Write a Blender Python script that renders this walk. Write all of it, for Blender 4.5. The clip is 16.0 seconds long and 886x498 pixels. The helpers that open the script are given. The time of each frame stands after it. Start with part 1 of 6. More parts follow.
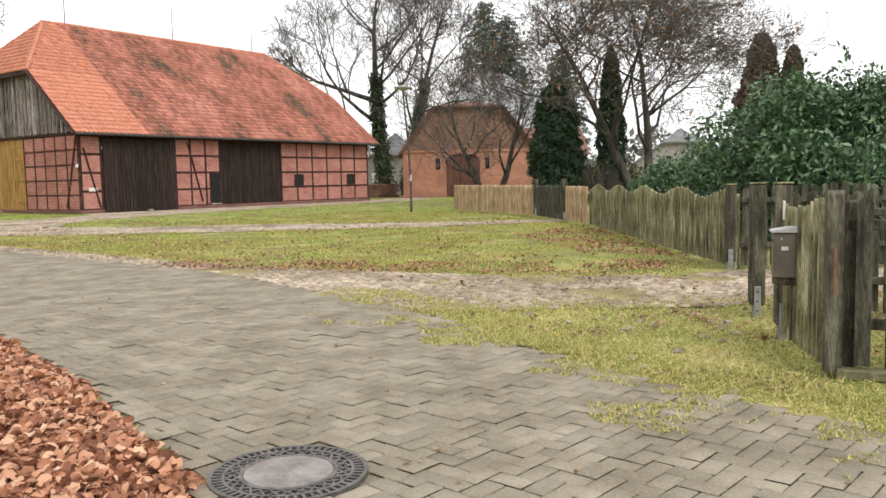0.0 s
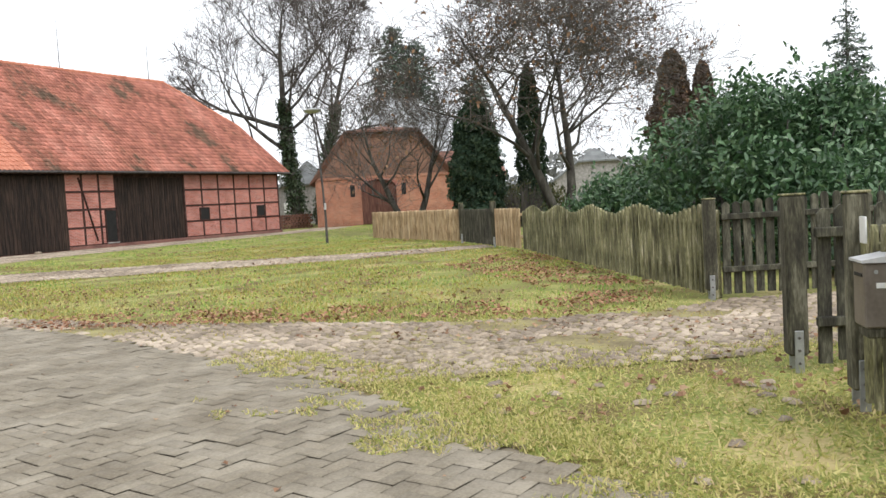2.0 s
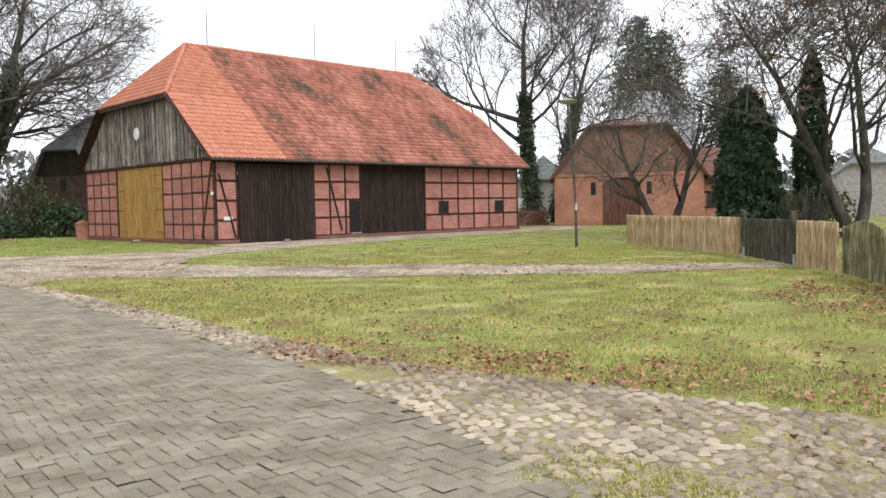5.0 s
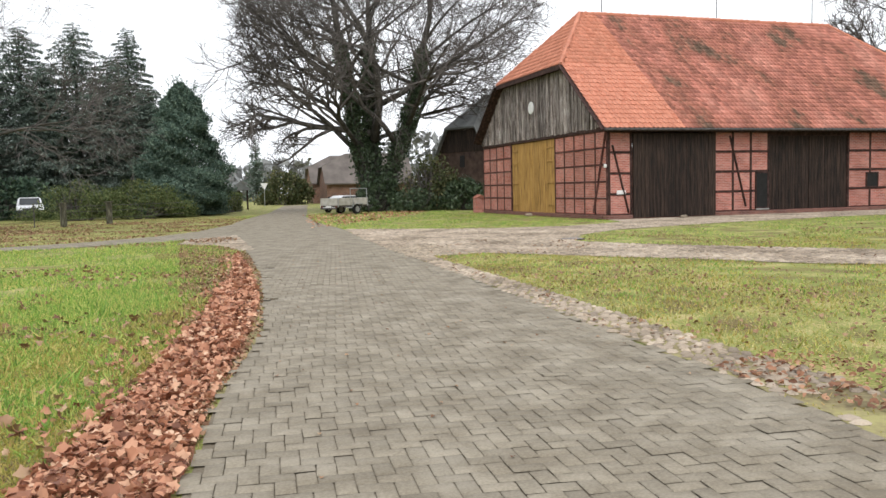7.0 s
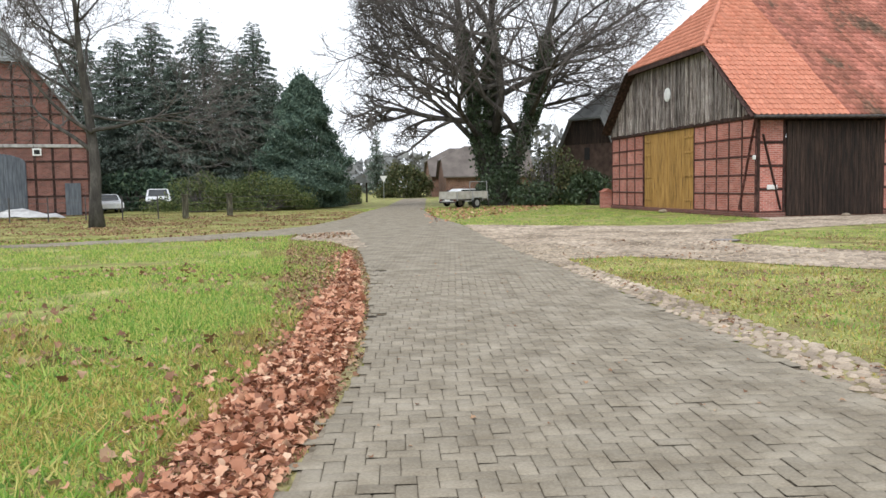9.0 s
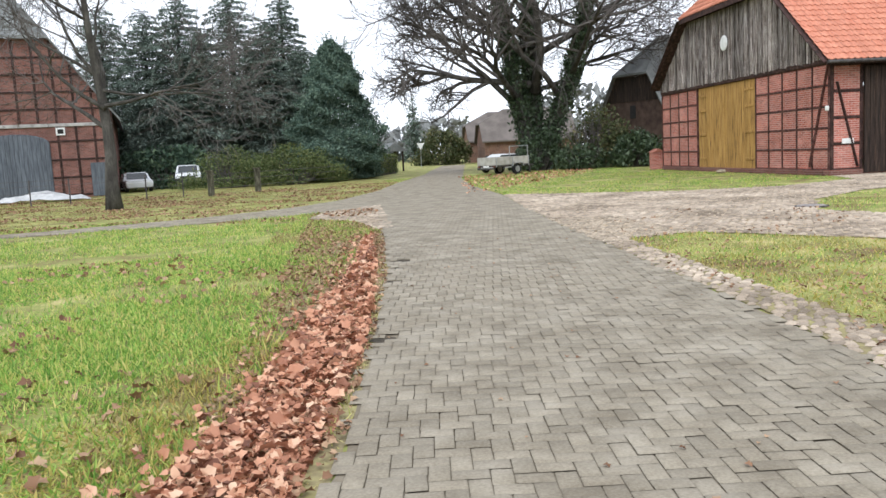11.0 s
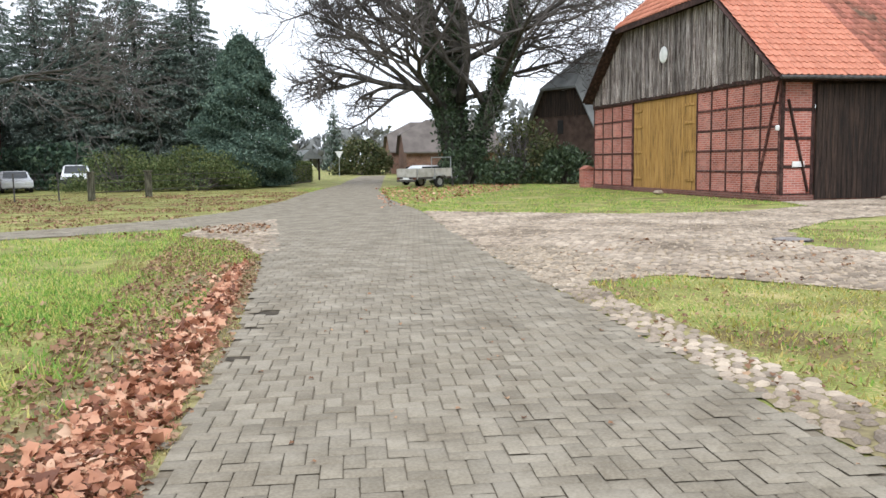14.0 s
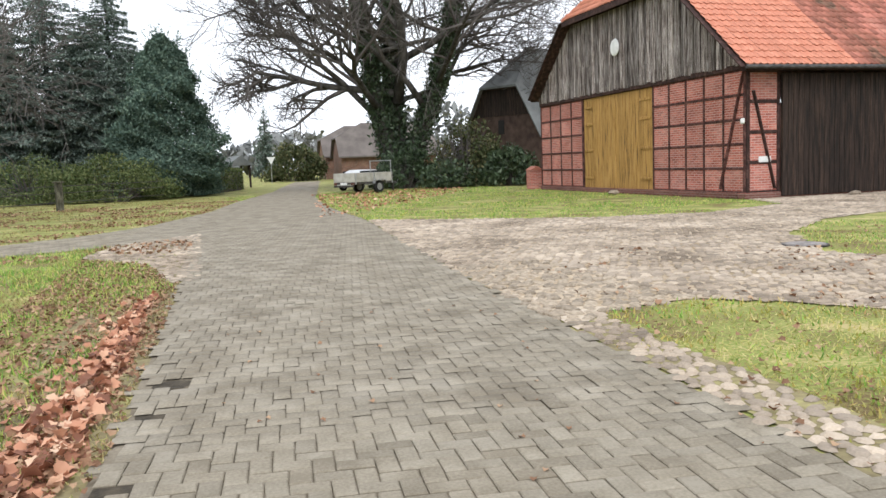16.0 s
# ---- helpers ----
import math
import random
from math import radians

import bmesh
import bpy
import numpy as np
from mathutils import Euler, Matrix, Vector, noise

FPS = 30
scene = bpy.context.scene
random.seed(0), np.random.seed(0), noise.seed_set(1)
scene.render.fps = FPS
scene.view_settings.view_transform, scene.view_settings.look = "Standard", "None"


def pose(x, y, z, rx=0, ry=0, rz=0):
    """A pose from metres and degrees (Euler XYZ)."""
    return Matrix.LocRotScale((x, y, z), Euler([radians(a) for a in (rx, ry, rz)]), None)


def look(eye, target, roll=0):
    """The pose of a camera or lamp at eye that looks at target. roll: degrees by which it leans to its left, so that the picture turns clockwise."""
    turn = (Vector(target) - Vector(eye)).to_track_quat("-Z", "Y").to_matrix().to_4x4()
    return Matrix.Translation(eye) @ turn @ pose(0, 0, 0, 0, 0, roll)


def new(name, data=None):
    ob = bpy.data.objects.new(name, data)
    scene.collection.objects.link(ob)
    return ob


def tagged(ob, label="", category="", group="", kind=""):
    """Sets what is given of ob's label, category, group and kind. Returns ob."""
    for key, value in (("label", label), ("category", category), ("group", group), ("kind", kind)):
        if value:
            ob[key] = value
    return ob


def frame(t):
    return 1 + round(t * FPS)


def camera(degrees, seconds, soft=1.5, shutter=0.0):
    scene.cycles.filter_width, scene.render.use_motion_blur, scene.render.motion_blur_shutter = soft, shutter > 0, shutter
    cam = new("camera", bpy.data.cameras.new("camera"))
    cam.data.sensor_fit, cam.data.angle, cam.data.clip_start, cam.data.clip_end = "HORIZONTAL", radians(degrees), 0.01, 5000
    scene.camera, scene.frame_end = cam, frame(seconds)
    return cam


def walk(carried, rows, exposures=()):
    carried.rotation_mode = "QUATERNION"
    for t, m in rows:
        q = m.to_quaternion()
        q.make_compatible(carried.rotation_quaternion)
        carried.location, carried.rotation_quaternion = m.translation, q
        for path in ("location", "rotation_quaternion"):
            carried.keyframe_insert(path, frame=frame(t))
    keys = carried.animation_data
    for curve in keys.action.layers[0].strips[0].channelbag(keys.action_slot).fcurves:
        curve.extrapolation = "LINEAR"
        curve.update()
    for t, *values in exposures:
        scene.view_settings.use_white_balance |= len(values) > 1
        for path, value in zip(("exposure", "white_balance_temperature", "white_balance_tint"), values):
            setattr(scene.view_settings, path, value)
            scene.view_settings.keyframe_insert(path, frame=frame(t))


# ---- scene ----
cam = camera(57.4, 16.0)
PATH = [
    (0, (1.691, 1.134, 1.34), (3.305, 2.303, 1.171), -1.1),
    (0.5, (2.13, 1.448, 1.338), (3.844, 2.463, 1.164), -1.6),
    (1, (2.532, 1.74, 1.344), (4.286, 2.689, 1.206), -1.5),
    (1.5, (2.963, 2.106, 1.341), (4.7, 3.091, 1.231), -2.5),
    (2, (3.359, 2.474, 1.337), (5.089, 3.471, 1.224), -3.3),
    (2.5, (3.809, 2.875, 1.342), (5.517, 3.908, 1.222), -3.5),
    (3, (4.217, 3.229, 1.361), (5.918, 4.276, 1.245), -3.6),
    (5.5, (5.204, 5.517, 1.579), (6.47, 7.061, 1.46), -0.9),
    (6, (5.397, 6.154, 1.537), (6.516, 7.807, 1.399), -1.2),
    (6.5, (5.538, 6.684, 1.53), (6.424, 8.472, 1.384), -1.3),
    (7, (5.654, 7.245, 1.502), (6.269, 9.143, 1.356), -1.3),
    (7.5, (5.758, 7.779, 1.507), (6.245, 9.714, 1.37), -2.0),
    (8, (5.841, 8.335, 1.502), (6.195, 10.299, 1.367), -0.5),
    (8.5, (5.915, 8.92, 1.501), (6.261, 10.884, 1.354), -0.9),
    (9, (6.029, 9.509, 1.491), (6.363, 11.475, 1.335), -1.0),
    (11.5, (6.722, 12.604, 1.552), (6.939, 14.575, 1.296), -3.2),
    (12, (6.873, 13.197, 1.533), (7.116, 15.164, 1.264), -2.4),
    (12.5, (6.98, 13.806, 1.516), (7.227, 15.772, 1.244), -2.2),
    (13, (7.117, 14.399, 1.501), (7.382, 16.364, 1.239), -2.1),
    (13.5, (7.226, 14.973, 1.484), (7.522, 16.935, 1.24), 0.2),
    (14, (7.336, 15.586, 1.477), (7.758, 17.529, 1.262), -0.9),
    (14.5, (7.4, 16.204, 1.444), (7.791, 18.154, 1.232), 1.5),
    (15, (7.437, 16.796, 1.443), (7.886, 18.734, 1.235), -1.5),
    (15.5, (7.496, 17.424, 1.432), (7.975, 19.356, 1.237), -1.3),
    (16, (7.535, 17.981, 1.438), (8.11, 19.886, 1.228), -2.1),
]
walk(cam, [(t, look(e, g, r)) for t, e, g, r in PATH], [(0, 0.57, 6650, 10), (3.2, 0.59, 6150, 10), (6, 0.51, 6350, 10), (9, 0.56, 6150, 10), (11.5, 0.72, 5950, 10), (15, 0.71, 6000, 10), (16, 0.69, 6100, 10)])

# ---------- world and light: a bright overcast winter day ----------
world = bpy.data.worlds.new("overcast")
scene.world = world
world.use_nodes = True
wn, wl = world.node_tree.nodes, world.node_tree.links
sky = wn.new("ShaderNodeTexSky")
sky.sky_type = "NISHITA"
sky.sun_disc = False
sky.sun_elevation, sky.sun_rotation = radians(38), radians(200)
sky.dust_density, sky.air_density = 4.0, 1.0
hsv = wn.new("ShaderNodeHueSaturation")
hsv.inputs["Saturation"].default_value = 0.12
wmix = wn.new("ShaderNodeMixRGB")
wmix.inputs["Fac"].default_value = 0.75
wmix.inputs["Color2"].default_value = (9.6, 9.75, 10.0, 1)
wl.new(sky.outputs["Color"], hsv.inputs["Color"])
wl.new(hsv.outputs["Color"], wmix.inputs["Color1"])
bg = wn["Background"]
bg.inputs["Strength"].default_value = 0.115
wl.new(wmix.outputs["Color"], bg.inputs["Color"])
sun = new("sun", bpy.data.lights.new("sun", "SUN"))
sun.data.energy, sun.data.angle, sun.data.color = 0.9, radians(25), (1.0, 0.97, 0.92)
sun.matrix_world = look((0, 0, 30), (8, 24, 0))


# ---------- materials ----------
def ramp(nodes, stops):
    r = nodes.new("ShaderNodeValToRGB")
    el = r.color_ramp.elements
    while len(el) < len(stops):
        el.new(0.5)
    for e, (p, c) in zip(el, stops):
        e.position, e.color = p, (*c, 1)
    return r


def surface(name, stops, scale=3.0, fine=40.0, rough=0.85, bump=0.3, vary=0.0, island=False, stretch=(1, 1, 1),
            metal=0.0, spec=0.3, shift=True, brick=None, mortar=(0.45, 0.4, 0.36), contrast=0.35, depth=0.01):
    """Two scales of noise through a colour ramp, fine relief, and a change of brightness from piece to piece."""
    m = bpy.data.materials.new(name)
    m.use_nodes = True
    n, l = m.node_tree.nodes, m.node_tree.links
    b = n["Principled BSDF"]
    b.inputs["Roughness"].default_value, b.inputs["Metallic"].default_value = rough, metal
    b.inputs["Specular IOR Level"].default_value = spec
    tc, mp = n.new("ShaderNodeTexCoord"), n.new("ShaderNodeMapping")
    mp.inputs["Scale"].default_value = stretch
    l.new(tc.outputs["Object"], mp.inputs["Vector"])
    vec = mp.outputs["Vector"]
    rnd = n.new("ShaderNodeNewGeometry").outputs["Random Per Island"] if island else n.new("ShaderNodeObjectInfo").outputs["Random"]
    if vary and shift:
        off = n.new("ShaderNodeVectorMath")
        off.operation = "MULTIPLY_ADD"
        l.new(rnd, off.inputs[0])
        off.inputs[1].default_value = (17.0, 31.0, 23.0)
        l.new(vec, off.inputs[2])
        vec = off.outputs[0]
    n1, n2 = n.new("ShaderNodeTexNoise"), n.new("ShaderNodeTexNoise")
    n1.inputs["Scale"].default_value, n2.inputs["Scale"].default_value = scale, fine
    n1.inputs["Detail"].default_value, n2.inputs["Detail"].default_value = 4.0, 5.0
    l.new(vec, n1.inputs["Vector"])
    l.new(vec, n2.inputs["Vector"])
    mix = n.new("ShaderNodeMath")
    mix.operation = "MULTIPLY_ADD"
    l.new(n2.outputs["Fac"], mix.inputs[0])
    mix.inputs[1].default_value = contrast
    sub = n.new("ShaderNodeMath")
    sub.operation = "SUBTRACT"
    l.new(n1.outputs["Fac"], sub.inputs[0])
    sub.inputs[1].default_value = contrast / 2
    l.new(sub.outputs[0], mix.inputs[2])
    stretchout = n.new("ShaderNodeMapRange")
    stretchout.inputs["From Min"].default_value, stretchout.inputs["From Max"].default_value = 0.3, 0.7
    l.new(mix.outputs[0], stretchout.inputs["Value"])
    r = ramp(n, stops)
    l.new(stretchout.outputs[0], r.inputs["Fac"])
    col, height = r.outputs["Color"], mix.outputs[0]
    if brick:
        sep, com, add = n.new("ShaderNodeSeparateXYZ"), n.new("ShaderNodeCombineXYZ"), n.new("ShaderNodeMath")
        l.new(tc.outputs["Object"], sep.inputs[0])
        l.new(sep.outputs["X"], add.inputs[0])
        l.new(sep.outputs["Y"], add.inputs[1])
        l.new(add.outputs[0], com.inputs["X"])
        l.new(sep.outputs["Z"], com.inputs["Y"])
        bt = n.new("ShaderNodeTexBrick")
        bt.inputs["Scale"].default_value = 1.0
        bt.inputs["Brick Width"].default_value, bt.inputs["Row Height"].default_value = brick
        bt.inputs["Mortar Size"].default_value = 0.011
        bt.inputs["Mortar Smooth"].default_value = 0.2
        bt.inputs["Color1"].default_value, bt.inputs["Color2"].default_value = (0.72, 0.72, 0.72, 1), (1.2, 1.15, 1.1, 1)
        bt.inputs["Mortar"].default_value = (1, 1, 1, 1)
        l.new(com.outputs[0], bt.inputs["Vector"])
        tone = n.new("ShaderNodeMixRGB")
        tone.blend_type = "MULTIPLY"
        tone.inputs["Fac"].default_value = 1.0
        l.new(col, tone.inputs["Color1"])
        l.new(bt.outputs["Color"], tone.inputs["Color2"])
        joint = n.new("ShaderNodeMixRGB")
        l.new(bt.outputs["Fac"], joint.inputs["Fac"])
        l.new(tone.outputs["Color"], joint.inputs["Color1"])
        joint.inputs["Color2"].default_value = (*mortar, 1)
        col = joint.outputs["Color"]
        hs = n.new("ShaderNodeMath")
        hs.operation = "SUBTRACT"
        l.new(height, hs.inputs[0])
        l.new(bt.outputs["Fac"], hs.inputs[1])
        height = hs.outputs[0]
    if vary:
        mr = n.new("ShaderNodeMapRange")
        mr.inputs["To Min"].default_value, mr.inputs["To Max"].default_value = 1 - vary, 1 + vary
        l.new(rnd, mr.inputs["Value"])
        mul = n.new("ShaderNodeVectorMath")
        mul.operation = "SCALE"
        l.new(col, mul.inputs[0])
        l.new(mr.outputs[0], mul.inputs["Scale"])
        col = mul.outputs[0]
    l.new(col, b.inputs["Base Color"])
    bp = n.new("ShaderNodeBump")
    bp.inputs["Strength"].default_value, bp.inputs["Distance"].default_value = bump, depth
    l.new(height, bp.inputs["Height"])
    l.new(bp.outputs["Normal"], b.inputs["Normal"])
    return m


def leafy(name, stops, rough=0.6, spec=0.3, through_light=0.25):
    """Leaves: every leaf its own tone, with some light passing through."""
    m = bpy.data.materials.new(name)
    m.use_nodes = True
    n, l = m.node_tree.nodes, m.node_tree.links
    b = n["Principled BSDF"]
    b.inputs["Roughness"].default_value = rough
    b.inputs["Specular IOR Level"].default_value = spec
    g = n.new("ShaderNodeNewGeometry")
    r = ramp(n, stops)
    l.new(g.outputs["Random Per Island"], r.inputs["Fac"])
    l.new(r.outputs["Color"], b.inputs["Base Color"])
    if through_light:
        tr, mx = n.new("ShaderNodeBsdfTranslucent"), n.new("ShaderNodeMixShader")
        l.new(r.outputs["Color"], tr.inputs["Color"])
        mx.inputs["Fac"].default_value = through_light
        l.new(b.outputs[0], mx.inputs[1])
        l.new(tr.outputs[0], mx.inputs[2])
        l.new(mx.outputs[0], n["Material Output"].inputs["Surface"])
    return m


M_LAWN = surface("lawn_soil", [(0.0, (0.13, 0.09, 0.04)), (0.3, (0.21, 0.175, 0.06)), (0.55, (0.19, 0.24, 0.05)), (0.75, (0.30, 0.28, 0.09)), (1.0, (0.42, 0.34, 0.16))], 1.1, 26, 0.95, 0.8, contrast=0.8)
M_GRASS = leafy("grass_blades", [(0.0, (0.10, 0.21, 0.032)), (0.4, (0.25, 0.43, 0.075)), (0.7, (0.44, 0.53, 0.125)), (1.0, (0.66, 0.54, 0.20))], 0.5, 0.35, 0.4)
M_DRYGRASS = leafy("dry_grass_blades", [(0.0, (0.21, 0.235, 0.042)), (0.45, (0.39, 0.355, 0.085)), (0.8, (0.55, 0.44, 0.145)), (1.0, (0.45, 0.29, 0.125))], 0.7, 0.3, 0.35)
M_MOSS = leafy("yellow_moss_grass", [(0.0, (0.22, 0.26, 0.065)), (0.4, (0.45, 0.44, 0.14)), (0.8, (0.66, 0.58, 0.26)), (1.0, (0.56, 0.42, 0.25))], 0.75, 0.25, 0.35)
M_ROADBED = surface("paving_sand", [(0.0, (0.13, 0.105, 0.072)), (0.6, (0.22, 0.185, 0.135)), (1.0, (0.30, 0.26, 0.20))], 0.7, 60, 0.95, 0.4)
M_PAVER = surface("concrete_paver", [(0.0, (0.17, 0.142, 0.101)), (0.5, (0.23, 0.198, 0.146)), (1.0, (0.292, 0.256, 0.197))], 2.2, 60, 0.78, 0.5, vary=0.12, contrast=0.6, depth=0.004)
M_PAVERS = surface("concrete_paver_field", [(0.0, (0.17, 0.142, 0.101)), (0.5, (0.23, 0.198, 0.146)), (1.0, (0.292, 0.256, 0.197))], 2.2, 60, 0.78, 0.5, vary=0.12, contrast=0.6, island=True, shift=False, depth=0.004)
M_COBBLE = surface("field_cobble", [(0.0, (0.19, 0.15, 0.105)), (0.5, (0.30, 0.245, 0.18)), (1.0, (0.38, 0.315, 0.24))], 3, 60, 0.85, 0.4, vary=0.24)
M_COBBLES = surface("field_cobbles", [(0.0, (0.18, 0.14, 0.10)), (0.5, (0.325, 0.263, 0.197)), (1.0, (0.43, 0.355, 0.275))], 0.6, 60, 0.85, 0.4, vary=0.32, island=True, shift=False)
M_JOINT = surface("cobble_joint_soil", [(0.0, (0.15, 0.12, 0.065)), (0.5, (0.24, 0.20, 0.10)), (1.0, (0.32, 0.29, 0.12))], 1.5, 20, 0.95, 0.6, contrast=0.6)
M_YARD = surface("yard_gravel", [(0.0, (0.25, 0.19, 0.11)), (0.5, (0.40, 0.31, 0.21)), (1.0, (0.50, 0.42, 0.33))], 0.7, 9, 0.95, 0.6, contrast=0.7)
M_LEAF = leafy("fallen_leaves", [(0.0, (0.13, 0.05, 0.028)), (0.25, (0.34, 0.145, 0.08)), (0.6, (0.52, 0.25, 0.145)), (0.88, (0.63, 0.37, 0.235)), (1.0, (0.68, 0.47, 0.32))], 0.6, 0.35, 0.15)
M_WITHERED = leafy("withered_grass", [(0.0, (0.15, 0.12, 0.045)), (0.5, (0.28, 0.22, 0.09)), (0.8, (0.42, 0.33, 0.15)), (1.0, (0.30, 0.30, 0.08))], 0.75, 0.25, 0.25)
M_LEAF2 = leafy("old_brown_leaves", [(0.0, (0.13, 0.065, 0.035)), (0.5, (0.27, 0.15, 0.085)), (1.0, (0.42, 0.28, 0.17))], 0.7, 0.25, 0.1)
M_LITTERLEAF = leafy("drifted_leaves", [(0.0, (0.13, 0.06, 0.035)), (0.5, (0.32, 0.155, 0.09)), (1.0, (0.50, 0.30, 0.18))], 0.7, 0.25, 0.12)
M_FARROOF = surface("weathered_brown_roof", [(0.0, (0.10, 0.085, 0.075)), (1.0, (0.17, 0.145, 0.13))], 0.8, 14, 0.85, 0.4)
M_PALEROOF = surface("pale_grey_roof", [(0.0, (0.32, 0.33, 0.34)), (1.0, (0.46, 0.47, 0.48))], 1, 12, 0.7, 0.2)
M_LITTER = surface("leaf_litter", [(0.0, (0.10, 0.04, 0.02)), (0.5, (0.26, 0.11, 0.06)), (1.0, (0.40, 0.2, 0.12))], 6, 40, 0.9, 1.0, contrast=0.7)
M_BEAM = surface("dark_oak_timber", [(0.0, (0.016, 0.010, 0.008)), (0.6, (0.045, 0.022, 0.018)), (1.0, (0.09, 0.05, 0.042))], 3, 30, 0.85, 0.5, vary=0.2, stretch=(2, 2, 2))
M_BRICK = surface("infill_brick", [(0.0, (0.28, 0.075, 0.05)), (0.5, (0.40, 0.135, 0.10)), (1.0, (0.46, 0.20, 0.16))], 1.5, 30, 0.9, 0.6, vary=0.1, brick=(0.25, 0.077), mortar=(0.46, 0.31, 0.27), depth=0.008)
M_BEAMRED = surface("red_brown_timber", [(0.0, (0.03, 0.013, 0.011)), (0.6, (0.085, 0.036, 0.03)), (1.0, (0.15, 0.075, 0.062))], 3, 30, 0.85, 0.5, vary=0.25, stretch=(2, 2, 2))
M_BRICKDULL = surface("dull_brown_brick", [(0.0, (0.11, 0.055, 0.038)), (0.5, (0.175, 0.088, 0.06)), (1.0, (0.24, 0.13, 0.092))], 1.0, 30, 0.9, 0.6, vary=0.1, brick=(0.25, 0.077), mortar=(0.22, 0.165, 0.13), depth=0.008)
M_GATE = surface("dark_gate_wood", [(0.0, (0.022, 0.02, 0.015)), (0.5, (0.055, 0.052, 0.036)), (1.0, (0.13, 0.125, 0.09))], 3, 22, 0.9, 0.5, vary=0.25, stretch=(4, 4, 0.8), contrast=0.6)
M_RUST = surface("rust_streak", [(0.0, (0.10, 0.045, 0.028)), (1.0, (0.26, 0.13, 0.08))], 9, 40, 0.9, 0.4)
M_DARKSOIL = surface("damp_dark_soil", [(0.0, (0.025, 0.02, 0.014)), (1.0, (0.085, 0.068, 0.045))], 9, 50, 0.95, 0.8, depth=0.02)
M_BRICK3 = surface("brown_red_brick", [(0.0, (0.11, 0.042, 0.034)), (0.5, (0.17, 0.068, 0.053)), (1.0, (0.23, 0.105, 0.083))], 1.5, 30, 0.9, 0.6, vary=0.1, brick=(0.25, 0.077), mortar=(0.21, 0.145, 0.125), depth=0.008)
M_BRICK2 = surface("orange_brick", [(0.0, (0.24, 0.085, 0.05)), (0.5, (0.36, 0.135, 0.08)), (1.0, (0.44, 0.20, 0.125))], 1.0, 30, 0.9, 0.6, vary=0.1, brick=(0.25, 0.077), mortar=(0.42, 0.30, 0.23), depth=0.008)
M_BOARD = surface("weathered_boards", [(0.0, (0.04, 0.03, 0.026)), (0.4, (0.15, 0.12, 0.105)), (0.7, (0.30, 0.265, 0.24)), (1.0, (0.48, 0.44, 0.41))], 2.5, 14, 0.9, 0.5, vary=0.5, stretch=(8, 8, 0.6), contrast=0.6)
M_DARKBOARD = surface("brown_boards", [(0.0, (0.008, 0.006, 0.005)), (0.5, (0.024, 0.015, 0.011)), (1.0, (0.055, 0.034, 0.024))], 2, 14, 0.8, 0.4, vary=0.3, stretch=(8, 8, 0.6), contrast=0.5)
M_OCHRE = surface("ochre_door_paint", [(0.0, (0.14, 0.08, 0.03)), (0.35, (0.34, 0.19, 0.05)), (1.0, (0.45, 0.27, 0.085))], 1.6, 20, 0.7, 0.3, vary=0.12, stretch=(6, 6, 0.7), contrast=0.5)
M_TILE_NEW = surface("new_clay_tile", [(0.0, (0.43, 0.155, 0.092)), (1.0, (0.54, 0.225, 0.142))], 1.5, 30, 0.7, 0.3, vary=0.12, island=True)
M_TILE_NEW1 = surface("new_clay_tile_piece", [(0.0, (0.43, 0.155, 0.092)), (1.0, (0.54, 0.225, 0.142))], 1.5, 30, 0.65, 0.25, vary=0.08)
M_TILE_OLD = surface("old_clay_tile", [(0.0, (0.12, 0.075, 0.05)), (0.12, (0.18, 0.095, 0.065)), (0.26, (0.295, 0.118, 0.08)), (0.6, (0.375, 0.145, 0.105)), (1.0, (0.45, 0.20, 0.148))], 0.55, 5, 0.8, 0.4, vary=0.3, island=True, shift=False, contrast=0.3, stretch=(1.0, 0.5, 0.5))
M_BROWNWALL = surface("dark_brown_wall", [(0.0, (0.05, 0.032, 0.026)), (1.0, (0.12, 0.078, 0.062))], 2, 14, 0.9, 0.4, vary=0.2)
M_SLATE = surface("grey_roof", [(0.0, (0.11, 0.115, 0.112)), (1.0, (0.22, 0.23, 0.225))], 0.8, 12, 0.8, 0.4)
M_BROWNROOF = surface("brown_roof_tile", [(0.0, (0.12, 0.06, 0.045)), (1.0, (0.22, 0.115, 0.085))], 0.8, 14, 0.85, 0.4)
M_WHITE = surface("white_enamel", [(0.0, (0.62, 0.62, 0.6)), (1.0, (0.78, 0.78, 0.76))], 4, 30, 0.45, 0.05)
M_DARK = surface("dark_opening", [(0.0, (0.006, 0.006, 0.006)), (1.0, (0.016, 0.015, 0.014))], 4, 30, 0.6, 0.05)
M_STEEL = surface("galvanised_steel", [(0.0, (0.30, 0.31, 0.31)), (1.0, (0.46, 0.47, 0.47))], 5, 40, 0.45, 0.1, metal=0.7)
M_IRON = surface("cast_iron", [(0.0, (0.05, 0.045, 0.045)), (1.0, (0.13, 0.12, 0.115))], 8, 80, 0.55, 0.3, metal=0.5)
M_WORNIRON = surface("worn_cast_iron", [(0.0, (0.06, 0.055, 0.05)), (1.0, (0.19, 0.175, 0.165))], 12, 80, 0.5, 0.3, metal=0.4)
M_OLDCONCRETE = surface("dirty_concrete", [(0.0, (0.15, 0.135, 0.125)), (1.0, (0.30, 0.27, 0.255))], 6, 50, 0.85, 0.3)
